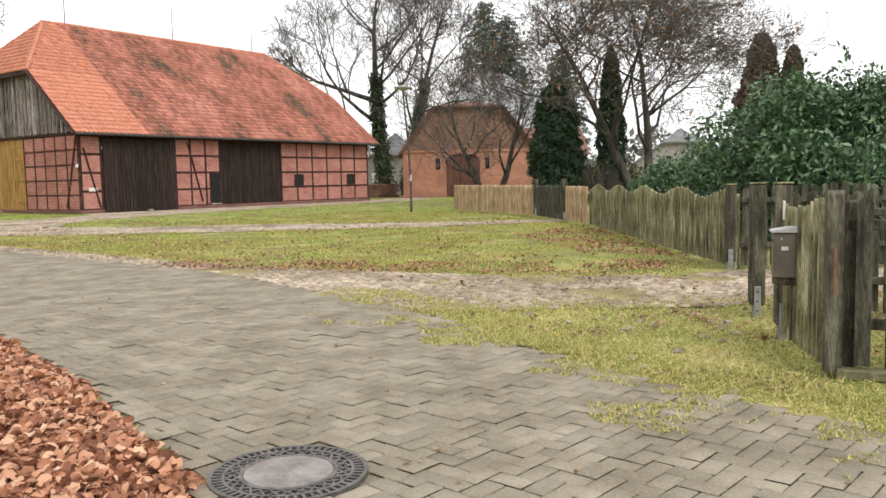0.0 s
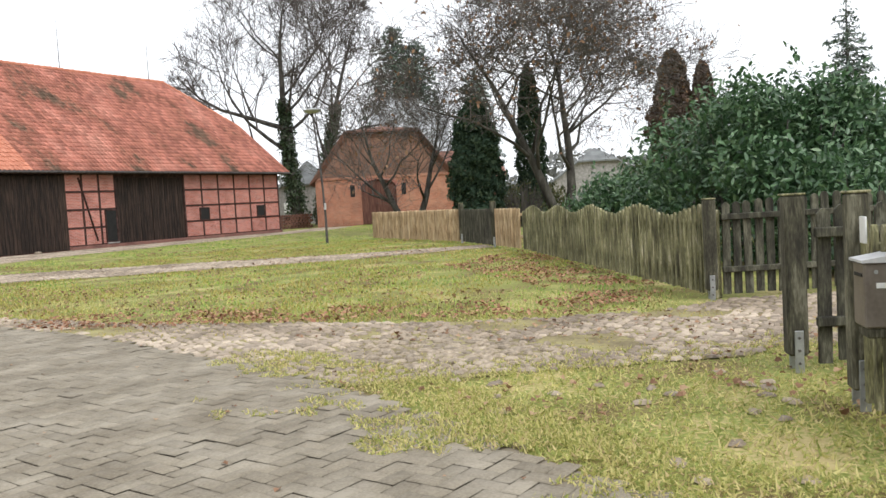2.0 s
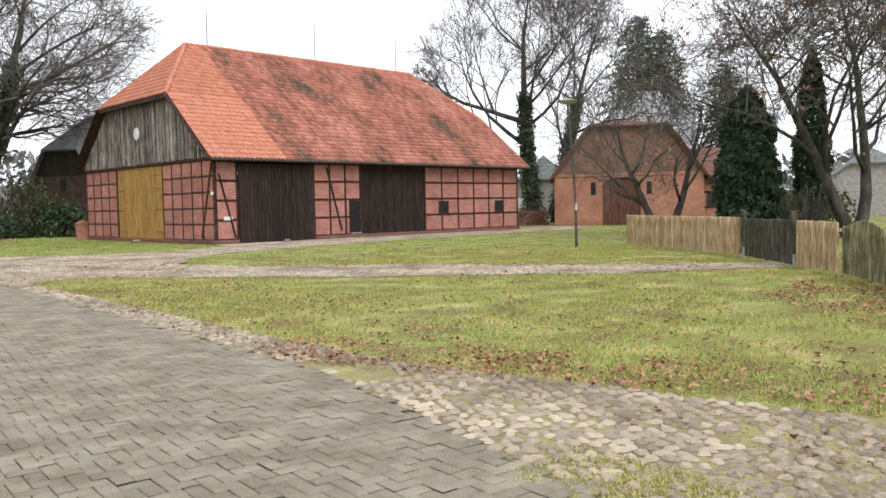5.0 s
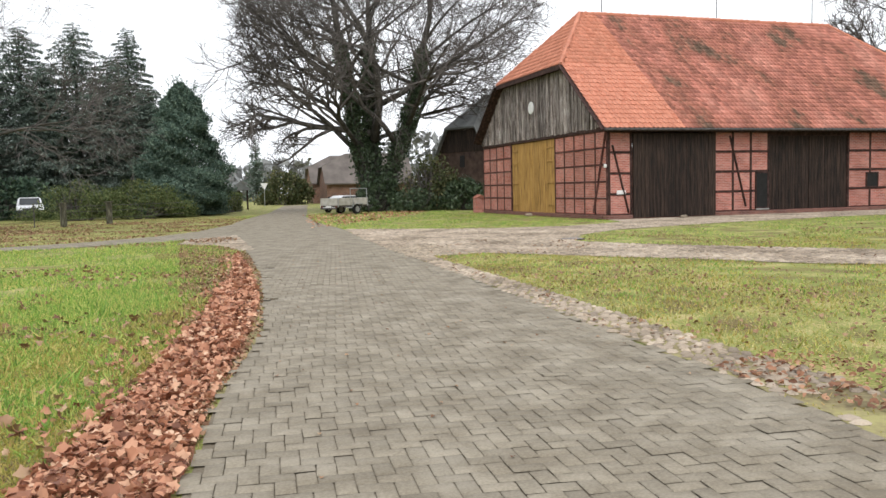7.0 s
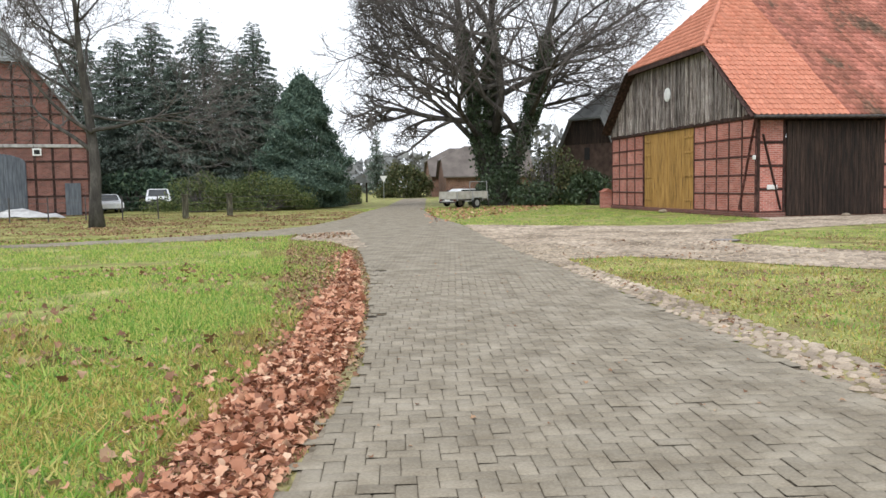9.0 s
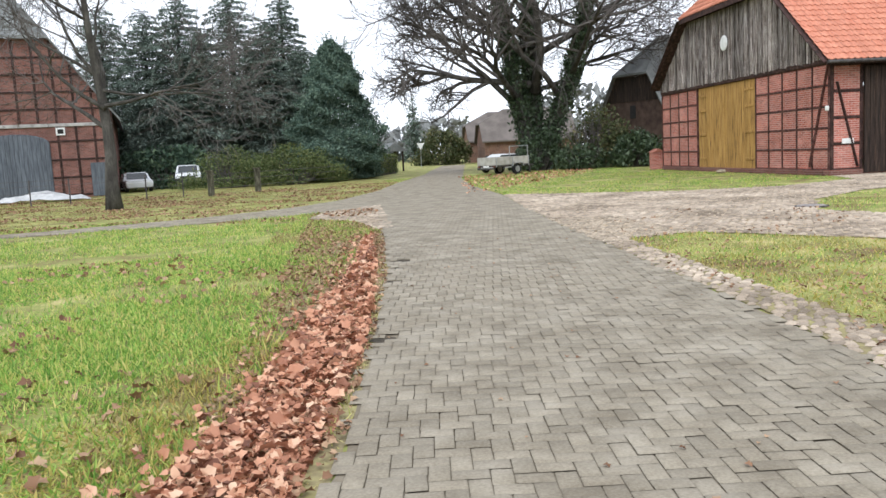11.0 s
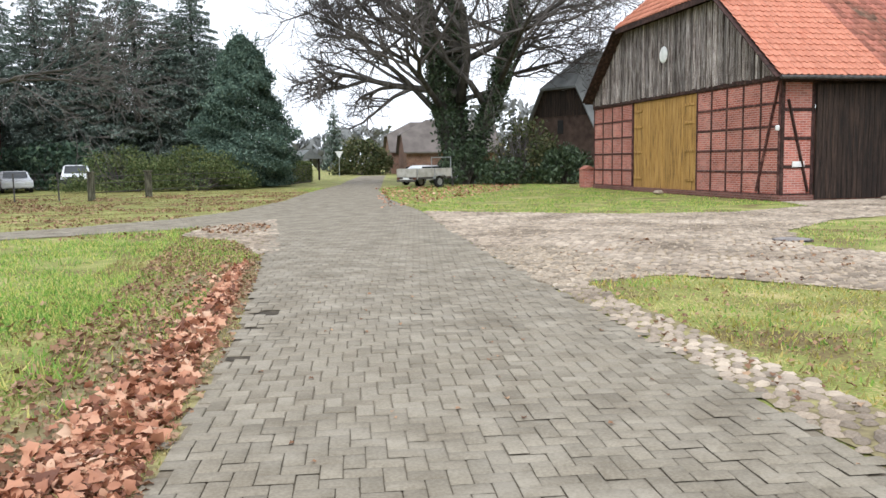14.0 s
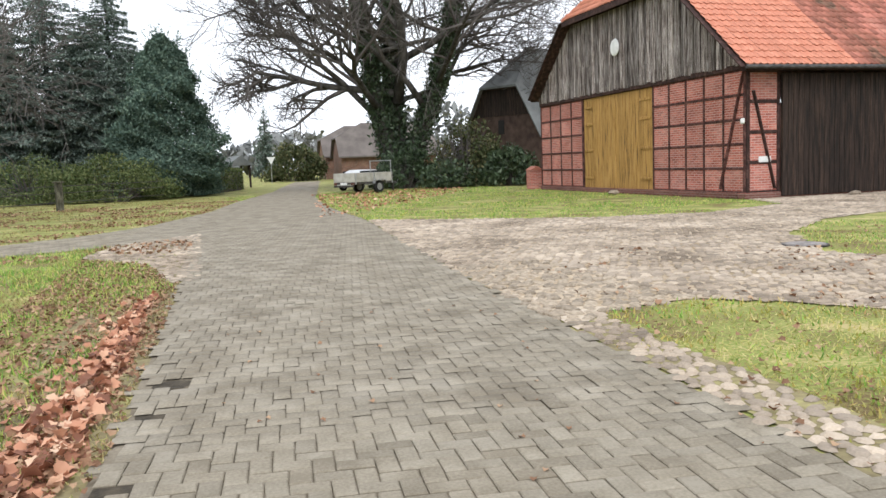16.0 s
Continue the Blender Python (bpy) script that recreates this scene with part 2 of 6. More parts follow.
M_MOSSKERB = surface("mossy_concrete", [(0.0, (0.06, 0.065, 0.03)), (0.5, (0.11, 0.11, 0.055)), (1.0, (0.22, 0.2, 0.13))], 3, 30, 0.95, 0.5)
M_CONCRETE = surface("grey_concrete", [(0.0, (0.22, 0.21, 0.2)), (1.0, (0.42, 0.4, 0.38))], 4, 50, 0.9, 0.3)
M_FENCE = surface("mossy_fence_wood", [(0.0, (0.055, 0.05, 0.03)), (0.4, (0.135, 0.128, 0.066)), (0.7, (0.225, 0.212, 0.11)), (1.0, (0.37, 0.335, 0.235))], 2.5, 18, 0.9, 0.4, vary=0.3, stretch=(6, 6, 1.0), contrast=0.6)
M_FENCE2 = surface("tan_fence_wood", [(0.0, (0.20, 0.13, 0.07)), (0.5, (0.42, 0.30, 0.175)), (1.0, (0.56, 0.44, 0.29))], 2.5, 18, 0.9, 0.3, vary=0.25, stretch=(6, 6, 1.0), contrast=0.5)
M_POST = surface("grey_green_post", [(0.0, (0.03, 0.027, 0.02)), (0.5, (0.072, 0.067, 0.044)), (1.0, (0.17, 0.16, 0.115))], 3, 22, 0.9, 0.5, vary=0.2, stretch=(4, 4, 0.8), contrast=0.6)
M_BARK = surface("grey_bark", [(0.0, (0.03, 0.027, 0.023)), (0.5, (0.06, 0.055, 0.047)), (1.0, (0.11, 0.102, 0.088))], 3, 25, 0.95, 0.8, stretch=(1, 1, 0.35), depth=0.03)
M_TWIG = surface("brown_twigs", [(0.0, (0.06, 0.052, 0.047)), (1.0, (0.145, 0.13, 0.118))], 1, 20, 0.95, 0.1)
M_IVY = leafy("ivy_leaves", [(0.0, (0.025, 0.042, 0.02)), (0.6, (0.05, 0.08, 0.036)), (1.0, (0.09, 0.12, 0.06))], 0.5, 0.4, 0.1)
M_LAUREL = leafy("laurel_leaves", [(0.0, (0.03, 0.068, 0.03)), (0.5, (0.062, 0.128, 0.052)), (0.85, (0.11, 0.195, 0.085)), (1.0, (0.19, 0.27, 0.14))], 0.35, 0.5, 0.2)
M_SPRUCE = leafy("spruce_needles", [(0.0, (0.075, 0.103, 0.085)), (0.6, (0.15, 0.19, 0.157)), (1.0, (0.25, 0.295, 0.24))], 0.8, 0.2, 0.15)
M_YEW = leafy("yew_needles", [(0.0, (0.028, 0.052, 0.034)), (0.7, (0.06, 0.098, 0.06)), (1.0, (0.11, 0.15, 0.085))], 0.8, 0.2, 0.1)
M_CONIFER = leafy("conifer_needles", [(0.0, (0.055, 0.092, 0.072)), (0.6, (0.11, 0.165, 0.125)), (1.0, (0.195, 0.255, 0.185))], 0.8, 0.2, 0.12)
M_SCRUB = leafy("scrub_leaves", [(0.0, (0.04, 0.055, 0.022)), (0.6, (0.09, 0.105, 0.045)), (1.0, (0.17, 0.15, 0.075))], 0.8, 0.2, 0.2)
M_HEDGE = leafy("hedge_leaves", [(0.0, (0.05, 0.075, 0.025)), (0.5, (0.11, 0.145, 0.05)), (1.0, (0.22, 0.235, 0.095))], 0.7, 0.25, 0.25)
M_CYPRESS = leafy("brown_cypress_sprays", [(0.0, (0.07, 0.045, 0.035)), (0.6, (0.13, 0.09, 0.07)), (1.0, (0.19, 0.145, 0.11))], 0.85, 0.15, 0.15)
M_SEED = leafy("dry_seed_clusters", [(0.0, (0.13, 0.075, 0.045)), (1.0, (0.30, 0.19, 0.12))], 0.9, 0.1, 0.2)
M_GREYDOOR = surface("blue_grey_door", [(0.0, (0.06, 0.068, 0.082)), (1.0, (0.13, 0.145, 0.165))], 2, 20, 0.75, 0.2, vary=0.1, stretch=(6, 6, 0.7))
M_RUSTDOOR = surface("red_brown_door", [(0.0, (0.07, 0.028, 0.02)), (1.0, (0.16, 0.075, 0.055))], 2, 20, 0.8, 0.2, vary=0.15, stretch=(6, 6, 0.7))
M_CARWHITE = surface("white_car_paint", [(0.0, (0.62, 0.63, 0.64)), (1.0, (0.74, 0.75, 0.76))], 1, 10, 0.3, 0.0, spec=0.5)
M_CARDARK = surface("dark_car_paint", [(0.0, (0.015, 0.017, 0.02)), (1.0, (0.03, 0.033, 0.038))], 1, 10, 0.3, 0.0, spec=0.5)
M_GLASSY = surface("dark_window_glass", [(0.0, (0.02, 0.024, 0.026)), (1.0, (0.035, 0.04, 0.042))], 1, 10, 0.08, 0.0, spec=0.6)
M_RUBBER = surface("black_rubber", [(0.0, (0.012, 0.012, 0.012)), (1.0, (0.03, 0.03, 0.03))], 4, 40, 0.85, 0.2)
M_TARP = surface("grey_sheet", [(0.0, (0.34, 0.34, 0.34)), (1.0, (0.56, 0.56, 0.55))], 3, 20, 0.6, 0.5)
M_MAILBOX = surface("brown_mailbox_paint", [(0.0, (0.12, 0.10, 0.08)), (1.0, (0.18, 0.155, 0.13))], 5, 40, 0.45, 0.05)
M_TRAILER = surface("pale_green_boards", [(0.0, (0.28, 0.27, 0.23)), (1.0, (0.44, 0.42, 0.37))], 3, 20, 0.7, 0.2)


# ---------- mesh helpers ----------
class Mesh:
    """Collects vertices and faces in plain lists."""

    def __init__(self):
        self.v, self.f = [], []

    def add(self, verts, faces):
        k = len(self.v)
        self.v.extend(verts)
        self.f.extend([tuple(i + k for i in f) for f in faces])
        return self

    def box(self, a, b, c=0.0):
        """A box from corner a to corner b, its edges chamfered by c."""
        (x0, y0, z0), (x1, y1, z1) = a, b
        if c <= 0:
            vs = [(x, y, z) for x in (x0, x1) for y in (y0, y1) for z in (z0, z1)]
            return self.add(vs, [(0, 1, 3, 2), (4, 6, 7, 5), (0, 4, 5, 1), (2, 3, 7, 6), (0, 2, 6, 4), (1, 5, 7, 3)])
        bm = bmesh.new()
        bmesh.ops.create_cube(bm, size=1.0)
        for v in bm.verts:
            v.co = ((x0 + x1) / 2 + v.co.x * (x1 - x0), (y0 + y1) / 2 + v.co.y * (y1 - y0), (z0 + z1) / 2 + v.co.z * (z1 - z0))
        bmesh.ops.bevel(bm, geom=bm.edges[:], offset=min(c, 0.45 * min(abs(x1 - x0), abs(y1 - y0), abs(z1 - z0))), segments=1, affect="EDGES")
        bm.verts.index_update()
        self.add([tuple(v.co) for v in bm.verts], [tuple(v.index for v in f.verts) for f in bm.faces])
        bm.free()
        return self

    def prism(self, poly, axis, a, b):
        """A polygon given in the two other axes, pushed from a to b along an axis (0, 1 or 2)."""
        def place(p, q, w):
            return {0: (w, p, q), 1: (p, w, q), 2: (p, q, w)}[axis]
        n = len(poly)
        vs = [place(p, q, a) for p, q in poly] + [place(p, q, b) for p, q in poly]
        return self.add(vs, [tuple(range(n))[::-1], tuple(range(n, 2 * n))] + [(i, (i + 1) % n, n + (i + 1) % n, n + i) for i in range(n)])

    def bar(self, p, q, w, d, c=0.0, up=(0, 0, 1)):
        """A squared bar between two points, w wide and d deep."""
        p, q = Vector(p), Vector(q)
        t = (q - p).normalized()
        s = t.cross(Vector(up))
        s = s.normalized() if s.length > 1e-4 else Vector((1, 0, 0))
        u = s.cross(t)
        m = Mesh().box((-w / 2, -d / 2, 0), (w / 2, d / 2, (q - p).length), c)
        return self.add([tuple(p + s * x + u * y + t * z) for x, y, z in m.v], m.f)

    def tube(self, pts, radii, sides=6, cap=True):
        """A round tube along points."""
        rings, n = [], len(pts)
        pts = [Vector(p) for p in pts]
        ref = Vector((0.31, 0.87, 0.38))
        for i, p in enumerate(pts):
            t = (pts[min(i + 1, n - 1)] - pts[max(i - 1, 0)]).normalized()
            s = t.cross(ref)
            s = s.normalized() if s.length > 1e-3 else Vector((1, 0, 0))
            u = t.cross(s)
            rings.append([tuple(p + (s * math.cos(k * math.tau / sides) + u * math.sin(k * math.tau / sides)) * radii[i]) for k in range(sides)])
        vs = [q for r in rings for q in r]
        fs = [(i * sides + k, i * sides + (k + 1) % sides, (i + 1) * sides + (k + 1) % sides, (i + 1) * sides + k) for i in range(n - 1) for k in range(sides)]
        if cap:
            fs += [tuple(range(sides))[::-1], tuple(range((n - 1) * sides, n * sides))]
        return self.add(vs, fs)

    def lathe(self, profile, sides=24, centre=(0, 0, 0)):
        """A profile of (radius, height) turned about z."""
        cx, cy, cz = centre
        vs = [(cx + r * math.cos(k * math.tau / sides), cy + r * math.sin(k * math.tau / sides), cz + h) for r, h in profile for k in range(sides)]
        fs = [(i * sides + k, i * sides + (k + 1) % sides, (i + 1) * sides + (k + 1) % sides, (i + 1) * sides + k) for i in range(len(profile) - 1) for k in range(sides)]
        fs += [tuple(range(sides))[::-1], tuple(range((len(profile) - 1) * sides, len(profile) * sides))]
        return self.add(vs, fs)

    def data(self, name, material, smooth=False):
        me = bpy.data.meshes.new(name)
        me.from_pydata(self.v, [], self.f)
        me.materials.append(material)
        if smooth:
            me.polygons.foreach_set("use_smooth", [True] * len(me.polygons))
        me.update()
        return me


def part(name, mesh, material, parent, label="", smooth=False):
    ob = new(name, mesh.data(name, material, smooth))
    ob.parent = parent
    return tagged(ob, label)


def share(name, data, parent, m):
    """One more piece on mesh data that is there already."""
    ob = new(name, data)
    ob.parent = parent
    ob.matrix_basis = m
    return ob


def thing(name, m, label, category, group="", kind=""):
    ob = new(name)
    ob.empty_display_size = 0.2
    ob.matrix_basis = m
    return tagged(ob, label, category, group, kind)


def solo(name, mesh, material, label, category, kind="", smooth=False, m=None):
    ob = new(name, mesh.data(name, material, smooth))
    if m is not None:
        ob.matrix_basis = m
    return tagged(ob, label, category, "", kind)


def array_data(name, verts, faces, material, smooth=False):
    """Mesh data from arrays: verts (n, 3), faces (m, 3 or 4), quick for very many."""
    me = bpy.data.meshes.new(name)
    nv, nf, k = len(verts), len(faces), faces.shape[1]
    me.vertices.add(nv)
    me.vertices.foreach_set("co", np.asarray(verts, dtype=np.float32).ravel())
    me.loops.add(nf * k)
    me.loops.foreach_set("vertex_index", np.asarray(faces, dtype=np.int32).ravel())
    me.polygons.add(nf)
    me.polygons.foreach_set("loop_start", np.arange(0, nf * k, k, dtype=np.int32))
    me.polygons.foreach_set("loop_total", np.full(nf, k, dtype=np.int32))
    if smooth:
        me.polygons.foreach_set("use_smooth", np.ones(nf, dtype=bool))
    me.materials.append(material)
    me.update(calc_edges=True)
    me.validate()
    return me


def scatter(template_v, template_f, places, frames, sizes):
    """Copies of a small template: places (n, 3), frames (n, 3, 3), sizes (n,) or (n, 3)."""
    tv, tf = np.asarray(template_v, float), np.asarray(template_f, int)
    n, k = len(places), len(tv)
    sz = np.asarray(sizes, float)
    sz = sz[:, None, None] if sz.ndim == 1 else sz[:, None, :]
    loc = tv[None] * sz
    v = np.einsum("nij,nkj->nki", frames, loc) + np.asarray(places)[:, None, :]
    f = tf[None] + (np.arange(n) * k)[:, None, None]
    return v.reshape(-1, 3), f.reshape(-1, tf.shape[1])


def turn_frames(rng, n, tilt=0.5):
    """Random frames turned about z and tipped by up to about tilt radians."""
    a, b, c = rng.uniform(0, math.tau, n), rng.normal(0, tilt, n), rng.normal(0, tilt, n)
    ca, sa, cb, sb, cc, sc = np.cos(a), np.sin(a), np.cos(b), np.sin(b), np.cos(c), np.sin(c)
    z, o = np.zeros(n), np.ones(n)
    rz = np.stack([ca, -sa, z, sa, ca, z, z, z, o], 1).reshape(n, 3, 3)
    rx = np.stack([o, z, z, z, cb, -sb, z, sb, cb], 1).reshape(n, 3, 3)
    ry = np.stack([cc, z, sc, z, o, z, -sc, z, cc], 1).reshape(n, 3, 3)
    return rz @ rx @ ry


def inside(poly, x, y):
    """Which of the points lie inside a polygon."""
    r = np.zeros(len(x), bool)
    n = len(poly)
    for i in range(n):
        (x0, y0), (x1, y1) = poly[i], poly[(i + 1) % n]
        if y0 == y1:
            continue
        c = (y0 > y) != (y1 > y)
        r ^= c & (x < (x1 - x0) * (y - y0) / (y1 - y0) + x0)
    return r


def ragged(poly, step, amount, seed):
    """A polygon with its edges divided and made uneven."""
    r, out = random.Random(seed), []
    for (x0, y0), (x1, y1) in zip(poly, poly[1:] + poly[:1]):
        k = max(1, min(60, int(math.hypot(x1 - x0, y1 - y0) / step)))
        for i in range(k):
            t = i / k
            out.append((x0 + (x1 - x0) * t + r.uniform(-amount, amount), y0 + (y1 - y0) * t + r.uniform(-amount, amount)))
    return out


def sheet(name, poly, z, material, label, category, thick=0.0):
    """A flat piece of ground."""
    bm = bmesh.new()
    f = bm.faces.new([bm.verts.new((x, y, z)) for x, y in poly])
    bmesh.ops.recalc_face_normals(bm, faces=[f])
    if f.normal.z < 0:
        f.normal_flip()
    bmesh.ops.triangulate(bm, faces=[f])
    me = bpy.data.meshes.new(name)
    bm.to_mesh(me)
    bm.free()
    me.materials.append(material)
    return tagged(new(name, me), label, category, "", "structure")


# ---------- plan ----------
ROAD_LEFT = [(-9, 1.2), (-2, 2.2), (1.6, 2.9), (3.2, 3.35), (3.9, 4.06), (4.64, 6.3), (5.15, 8.56), (5.6, 11.5), (5.9, 13.5), (6.44, 16), (6.72, 18.8), (7.02, 22.4),
             (7.2, 26.8), (7.4, 35.4), (7.0, 36.0), (5.5, 35.2), (1.7, 33.6), (-0.7, 33.2), (-12, 30.6), (-32, 27), (-32, 30), (-12, 33.2), (-1, 34.7),
             (2.46, 36.4), (4.8, 38.8), (6.24, 41.5), (8.0, 48), (9.2, 55.7), (12.4, 71.6), (14.8, 88), (18, 108)]
ROAD_RIGHT = [(-9, -5), (3, -4), (5.2, -2), (5.9, 0), (6.28, 1.68), (6.64, 3.08), (7.09, 4.17), (8.0, 5.8), (8.6, 7.5), (8.95, 9), (9.5, 11), (9.7, 13),
              (9.87, 15.7), (10.2, 19.4), (10.5, 24), (10.75, 28), (11.2, 33), (11.8, 38.8), (12.1, 47.4), (13.0, 57), (14.6, 67.6), (17.1, 84), (20.8, 108)]
ROAD = ROAD_LEFT + ROAD_RIGHT[::-1]
DRIVE = [(8.2, 6.2), (8.86, 5.2), (9.4, 4.4), (10.0, 3.6), (10.4, 3.45), (11.6, 0.6), (14.3, 2.6), (13.2, 4.4), (12.2, 4.9), (11.6, 5.85), (11.1, 7.1), (10.8, 8.6), (10.35, 11), (10.35, 13.0),
         (10.5, 15.7), (10.75, 19.4), (11.0, 24.6), (10.5, 24), (10.2, 19.4), (9.87, 15.7), (9.7, 13), (9.5, 11), (8.95, 9), (8.6, 7.5)]
YARD = [(10.5, 24), (11, 24.6), (12.3, 24.9), (14.5, 22.2), (16.4, 19.5), (18.5, 17.2), (20.3, 15), (22.2, 13.9), (23.9, 12.7), (25.0, 13.5), (22.2, 16.6), (19.5, 21.3),
        (16.8, 25), (15.9, 27.2), (17.5, 29.8), (20, 31.8), (25, 33.2), (33, 34.5), (46, 35.5), (52, 38), (51, 41), (46, 38.9), (23.6, 38.9), (22.9, 36.4), (19.5, 35.0),
        (16.5, 35.6), (13.8, 37.6), (11.9, 39.2), (11.2, 33), (10.75, 28)]
LITTER = [(-6, 3.0), (1.6, 2.95), (3.2, 3.4), (3.88, 4.1), (4.6, 6.3), (5.12, 8.56), (5.58, 11.5), (5.85, 13.5), (6.3, 16), (6.62, 18.4), (6.8, 20.8), (6.92, 23.4), (6.98, 26.8), (7.05, 28.0),
          (6.98, 28.0), (6.8, 26.9), (6.6, 23.5), (6.3, 21.0), (6.06, 19.4), (5.84, 17.2), (5.52, 15.6), (5.2, 13.5), (4.75, 11.5), (3.9, 8.56), (2.8, 7.0), (-1, 6.2), (-6, 6)]
APEX = [(7.6, 37.68), (7.49, 29.05), (7.13, 29.08), (6.75, 31.55), (5.53, 33.13), (5.87, 35.45)]
BEHIND_FENCE = [(7.43, 2.15), (8.58, 2.73), (13.27, 4.52), (22.4, 11.1), (24.0, 12.7), (26.6, 15.1), (31.4, 22.0), (60, 25), (60, -20), (9, -20)]


# ---------- ground ----------
solo("ground", Mesh().add([(-900, -900, 0), (900, -900, 0), (900, 900, 0), (-900, 900, 0)], [(0, 1, 2, 3)]), M_LAWN,
     "winter lawn, green and straw-coloured, with bare soil", "ground", "structure")
road = sheet("road", ragged(ROAD, 0.6, 0.03, 3), 0.006, M_ROADBED, "village lane paved with grey concrete blocks", "road")
drive = sheet("pavement", ragged(DRIVE, 0.4, 0.05, 4), 0.010, M_JOINT, "old fieldstone cobble driveway strip beside the lane", "driveway")
yard = sheet("pavement", ragged(YARD, 0.6, 0.08, 5), 0.013, M_YARD, "beige cobbled farmyard and worn track before the barn", "farmyard")
sheet("ground", ragged([(5.7, 12.5), (5.93, 13.5), (6.48, 16), (6.76, 18.8), (7.06, 22.4), (7.24, 26.8), (7.42, 35.2), (6.6, 34.5), (6.3, 26.8), (6.0, 22.4), (5.7, 18.8), (5.4, 16), (5.2, 13.5)], 0.5, 0.05, 8), 0.0025, M_JOINT, "bare mossy soil along the paving edge", "verge")
sheet("pavement", ragged(APEX, 0.4, 0.06, 9), 0.0075, M_JOINT, "wedge of old cobbles at the fork of the lanes", "cobble wedge")
sheet("ground", ragged(LITTER, 0.5, 0.08, 6), 0.004, M_LITTER, "strip of brown fallen leaves along the lane", "leaf strip")


# ---------- the timber-framed barn ----------
BL, BW, EAVE, RIDGE = 21.6, 15.25, 4.0, 10.7
barn = thing("timber_framed_barn", pose(23.66, 39.06, 0), "large half-timbered brick barn with a red tiled half-hipped roof", "barn")


def frame_wall(parent, along, spans, z0, z1, rows, thick, brick_mat, at, flip, beam=0.055, wood=M_BEAM):
    """Half-timbered stretches of wall on a plane: brick panels set back between dark timbers. along: 'x' or 'y'."""
    for s0, s1, cols, braces in spans:
        def put(name, a0, a1, h0, h1, d0, d1, mat, c=0.0):
            lo, hi = at + min(d0 * flip, d1 * flip), at + max(d0 * flip, d1 * flip)
            if along == "x":
                return part(name, Mesh().box((a0, lo, h0), (a1, hi, h1), c), mat, parent)
            return part(name, Mesh().box((lo, a0, h0), (hi, a1, h1), c), mat, parent)
        w = (s1 - s0) / cols
        h = (z1 - z0) / rows
        for i in range(cols):
            for j in range(rows):
                put("brick_panel", s0 + i * w + beam - 0.006, s0 + (i + 1) * w - beam + 0.006, z0 + j * h + beam - 0.006, z0 + (j + 1) * h - beam + 0.006, 0.03, thick, brick_mat)
        for i in range(cols + 1):
            put("post", s0 + i * w - beam, s0 + i * w + beam, z0, z1, 0.0, thick + 0.02, wood, 0.01)
        for j in range(rows + 1):
            for i in range(cols):
                put("rail", s0 + i * w + beam + 0.002, s0 + (i + 1) * w - beam - 0.002, z0 + j * h - beam, z0 + j * h + beam, 0.006, thick + 0.01, wood, 0.01)
        for b0, b1, hb0, hb1 in braces:
            if along == "x":
                p, q = (b0, at - 0.012 * flip, hb0), (b1, at - 0.012 * flip, hb1)
            else:
                p, q = (at - 0.012 * flip, b0, hb0), (at - 0.012 * flip, b1, hb1)
            part("brace", Mesh().bar(p, q, 0.05, 2.4 * beam, 0.01, up=(1, 0, 0) if along == "y" else (0, 1, 0)), wood, parent)


# long side, towards the yard
part("plinth", Mesh().box((-0.05, -0.05, 0), (BL + 0.05, 0.35, 0.2), 0.02), M_BRICK3, barn, "low brick plinth")
frame_wall(barn, "x", [(0.1, 1.2, 1, [(0.25, 1.05, 3.3, 0.3)]), (5.6, 8.6, 3, [(6.4, 7.3, 3.7, 0.4)]), (13.35, 21.5, 6, [])], 0.2, 3.9, 4, 0.16, M_BRICK, 0.0, 1)
# gable side, towards the lane
part("plinth", Mesh().box((-0.06, 0.4, 0), (0.3, BW, 0.2), 0.02), M_BRICK3, barn, "low brick plinth")
frame_wall(barn, "y", [(0.1, 5.25, 5, [(0.1, 1.25, 3.9, 0.3)]), (10.9, BW, 4, [])], 0.2, 3.95, 5, 0.16, M_BRICK, 0.0, 1, 0.042, M_BEAMRED)
for s in (("x", [(0.1, BL, 14, [])], BW, -1), ("y", [(0.2, BW - 0.2, 10, [])], BL, -1)):
    part("wall", Mesh().box((0.1, BW - 0.2, 0), (BL, BW, 4.0)) if s[0] == "x" else Mesh().box((BL - 0.2, 0.2, 0), (BL, BW - 0.3, 4.0)), M_BRICK, barn)
part("lintel", Mesh().box((8.65, 0.02, 3.7), (13.3, 0.3, 3.89), 0.01), M_BEAM, barn)
part("lintel", Mesh().box((1.25, 0.02, 3.6), (5.55, 0.3, 3.89), 0.01), M_BEAM, barn)
part("wall_plate", Mesh().box((-0.03, -0.03, 3.9), (BL + 0.03, 0.2, 4.1), 0.02), M_BEAM, barn)
part("tie_beam", Mesh().box((-0.05, 0.21, 3.95), (0.2, BW + 0.03, 4.17), 0.02), M_BEAM, barn)


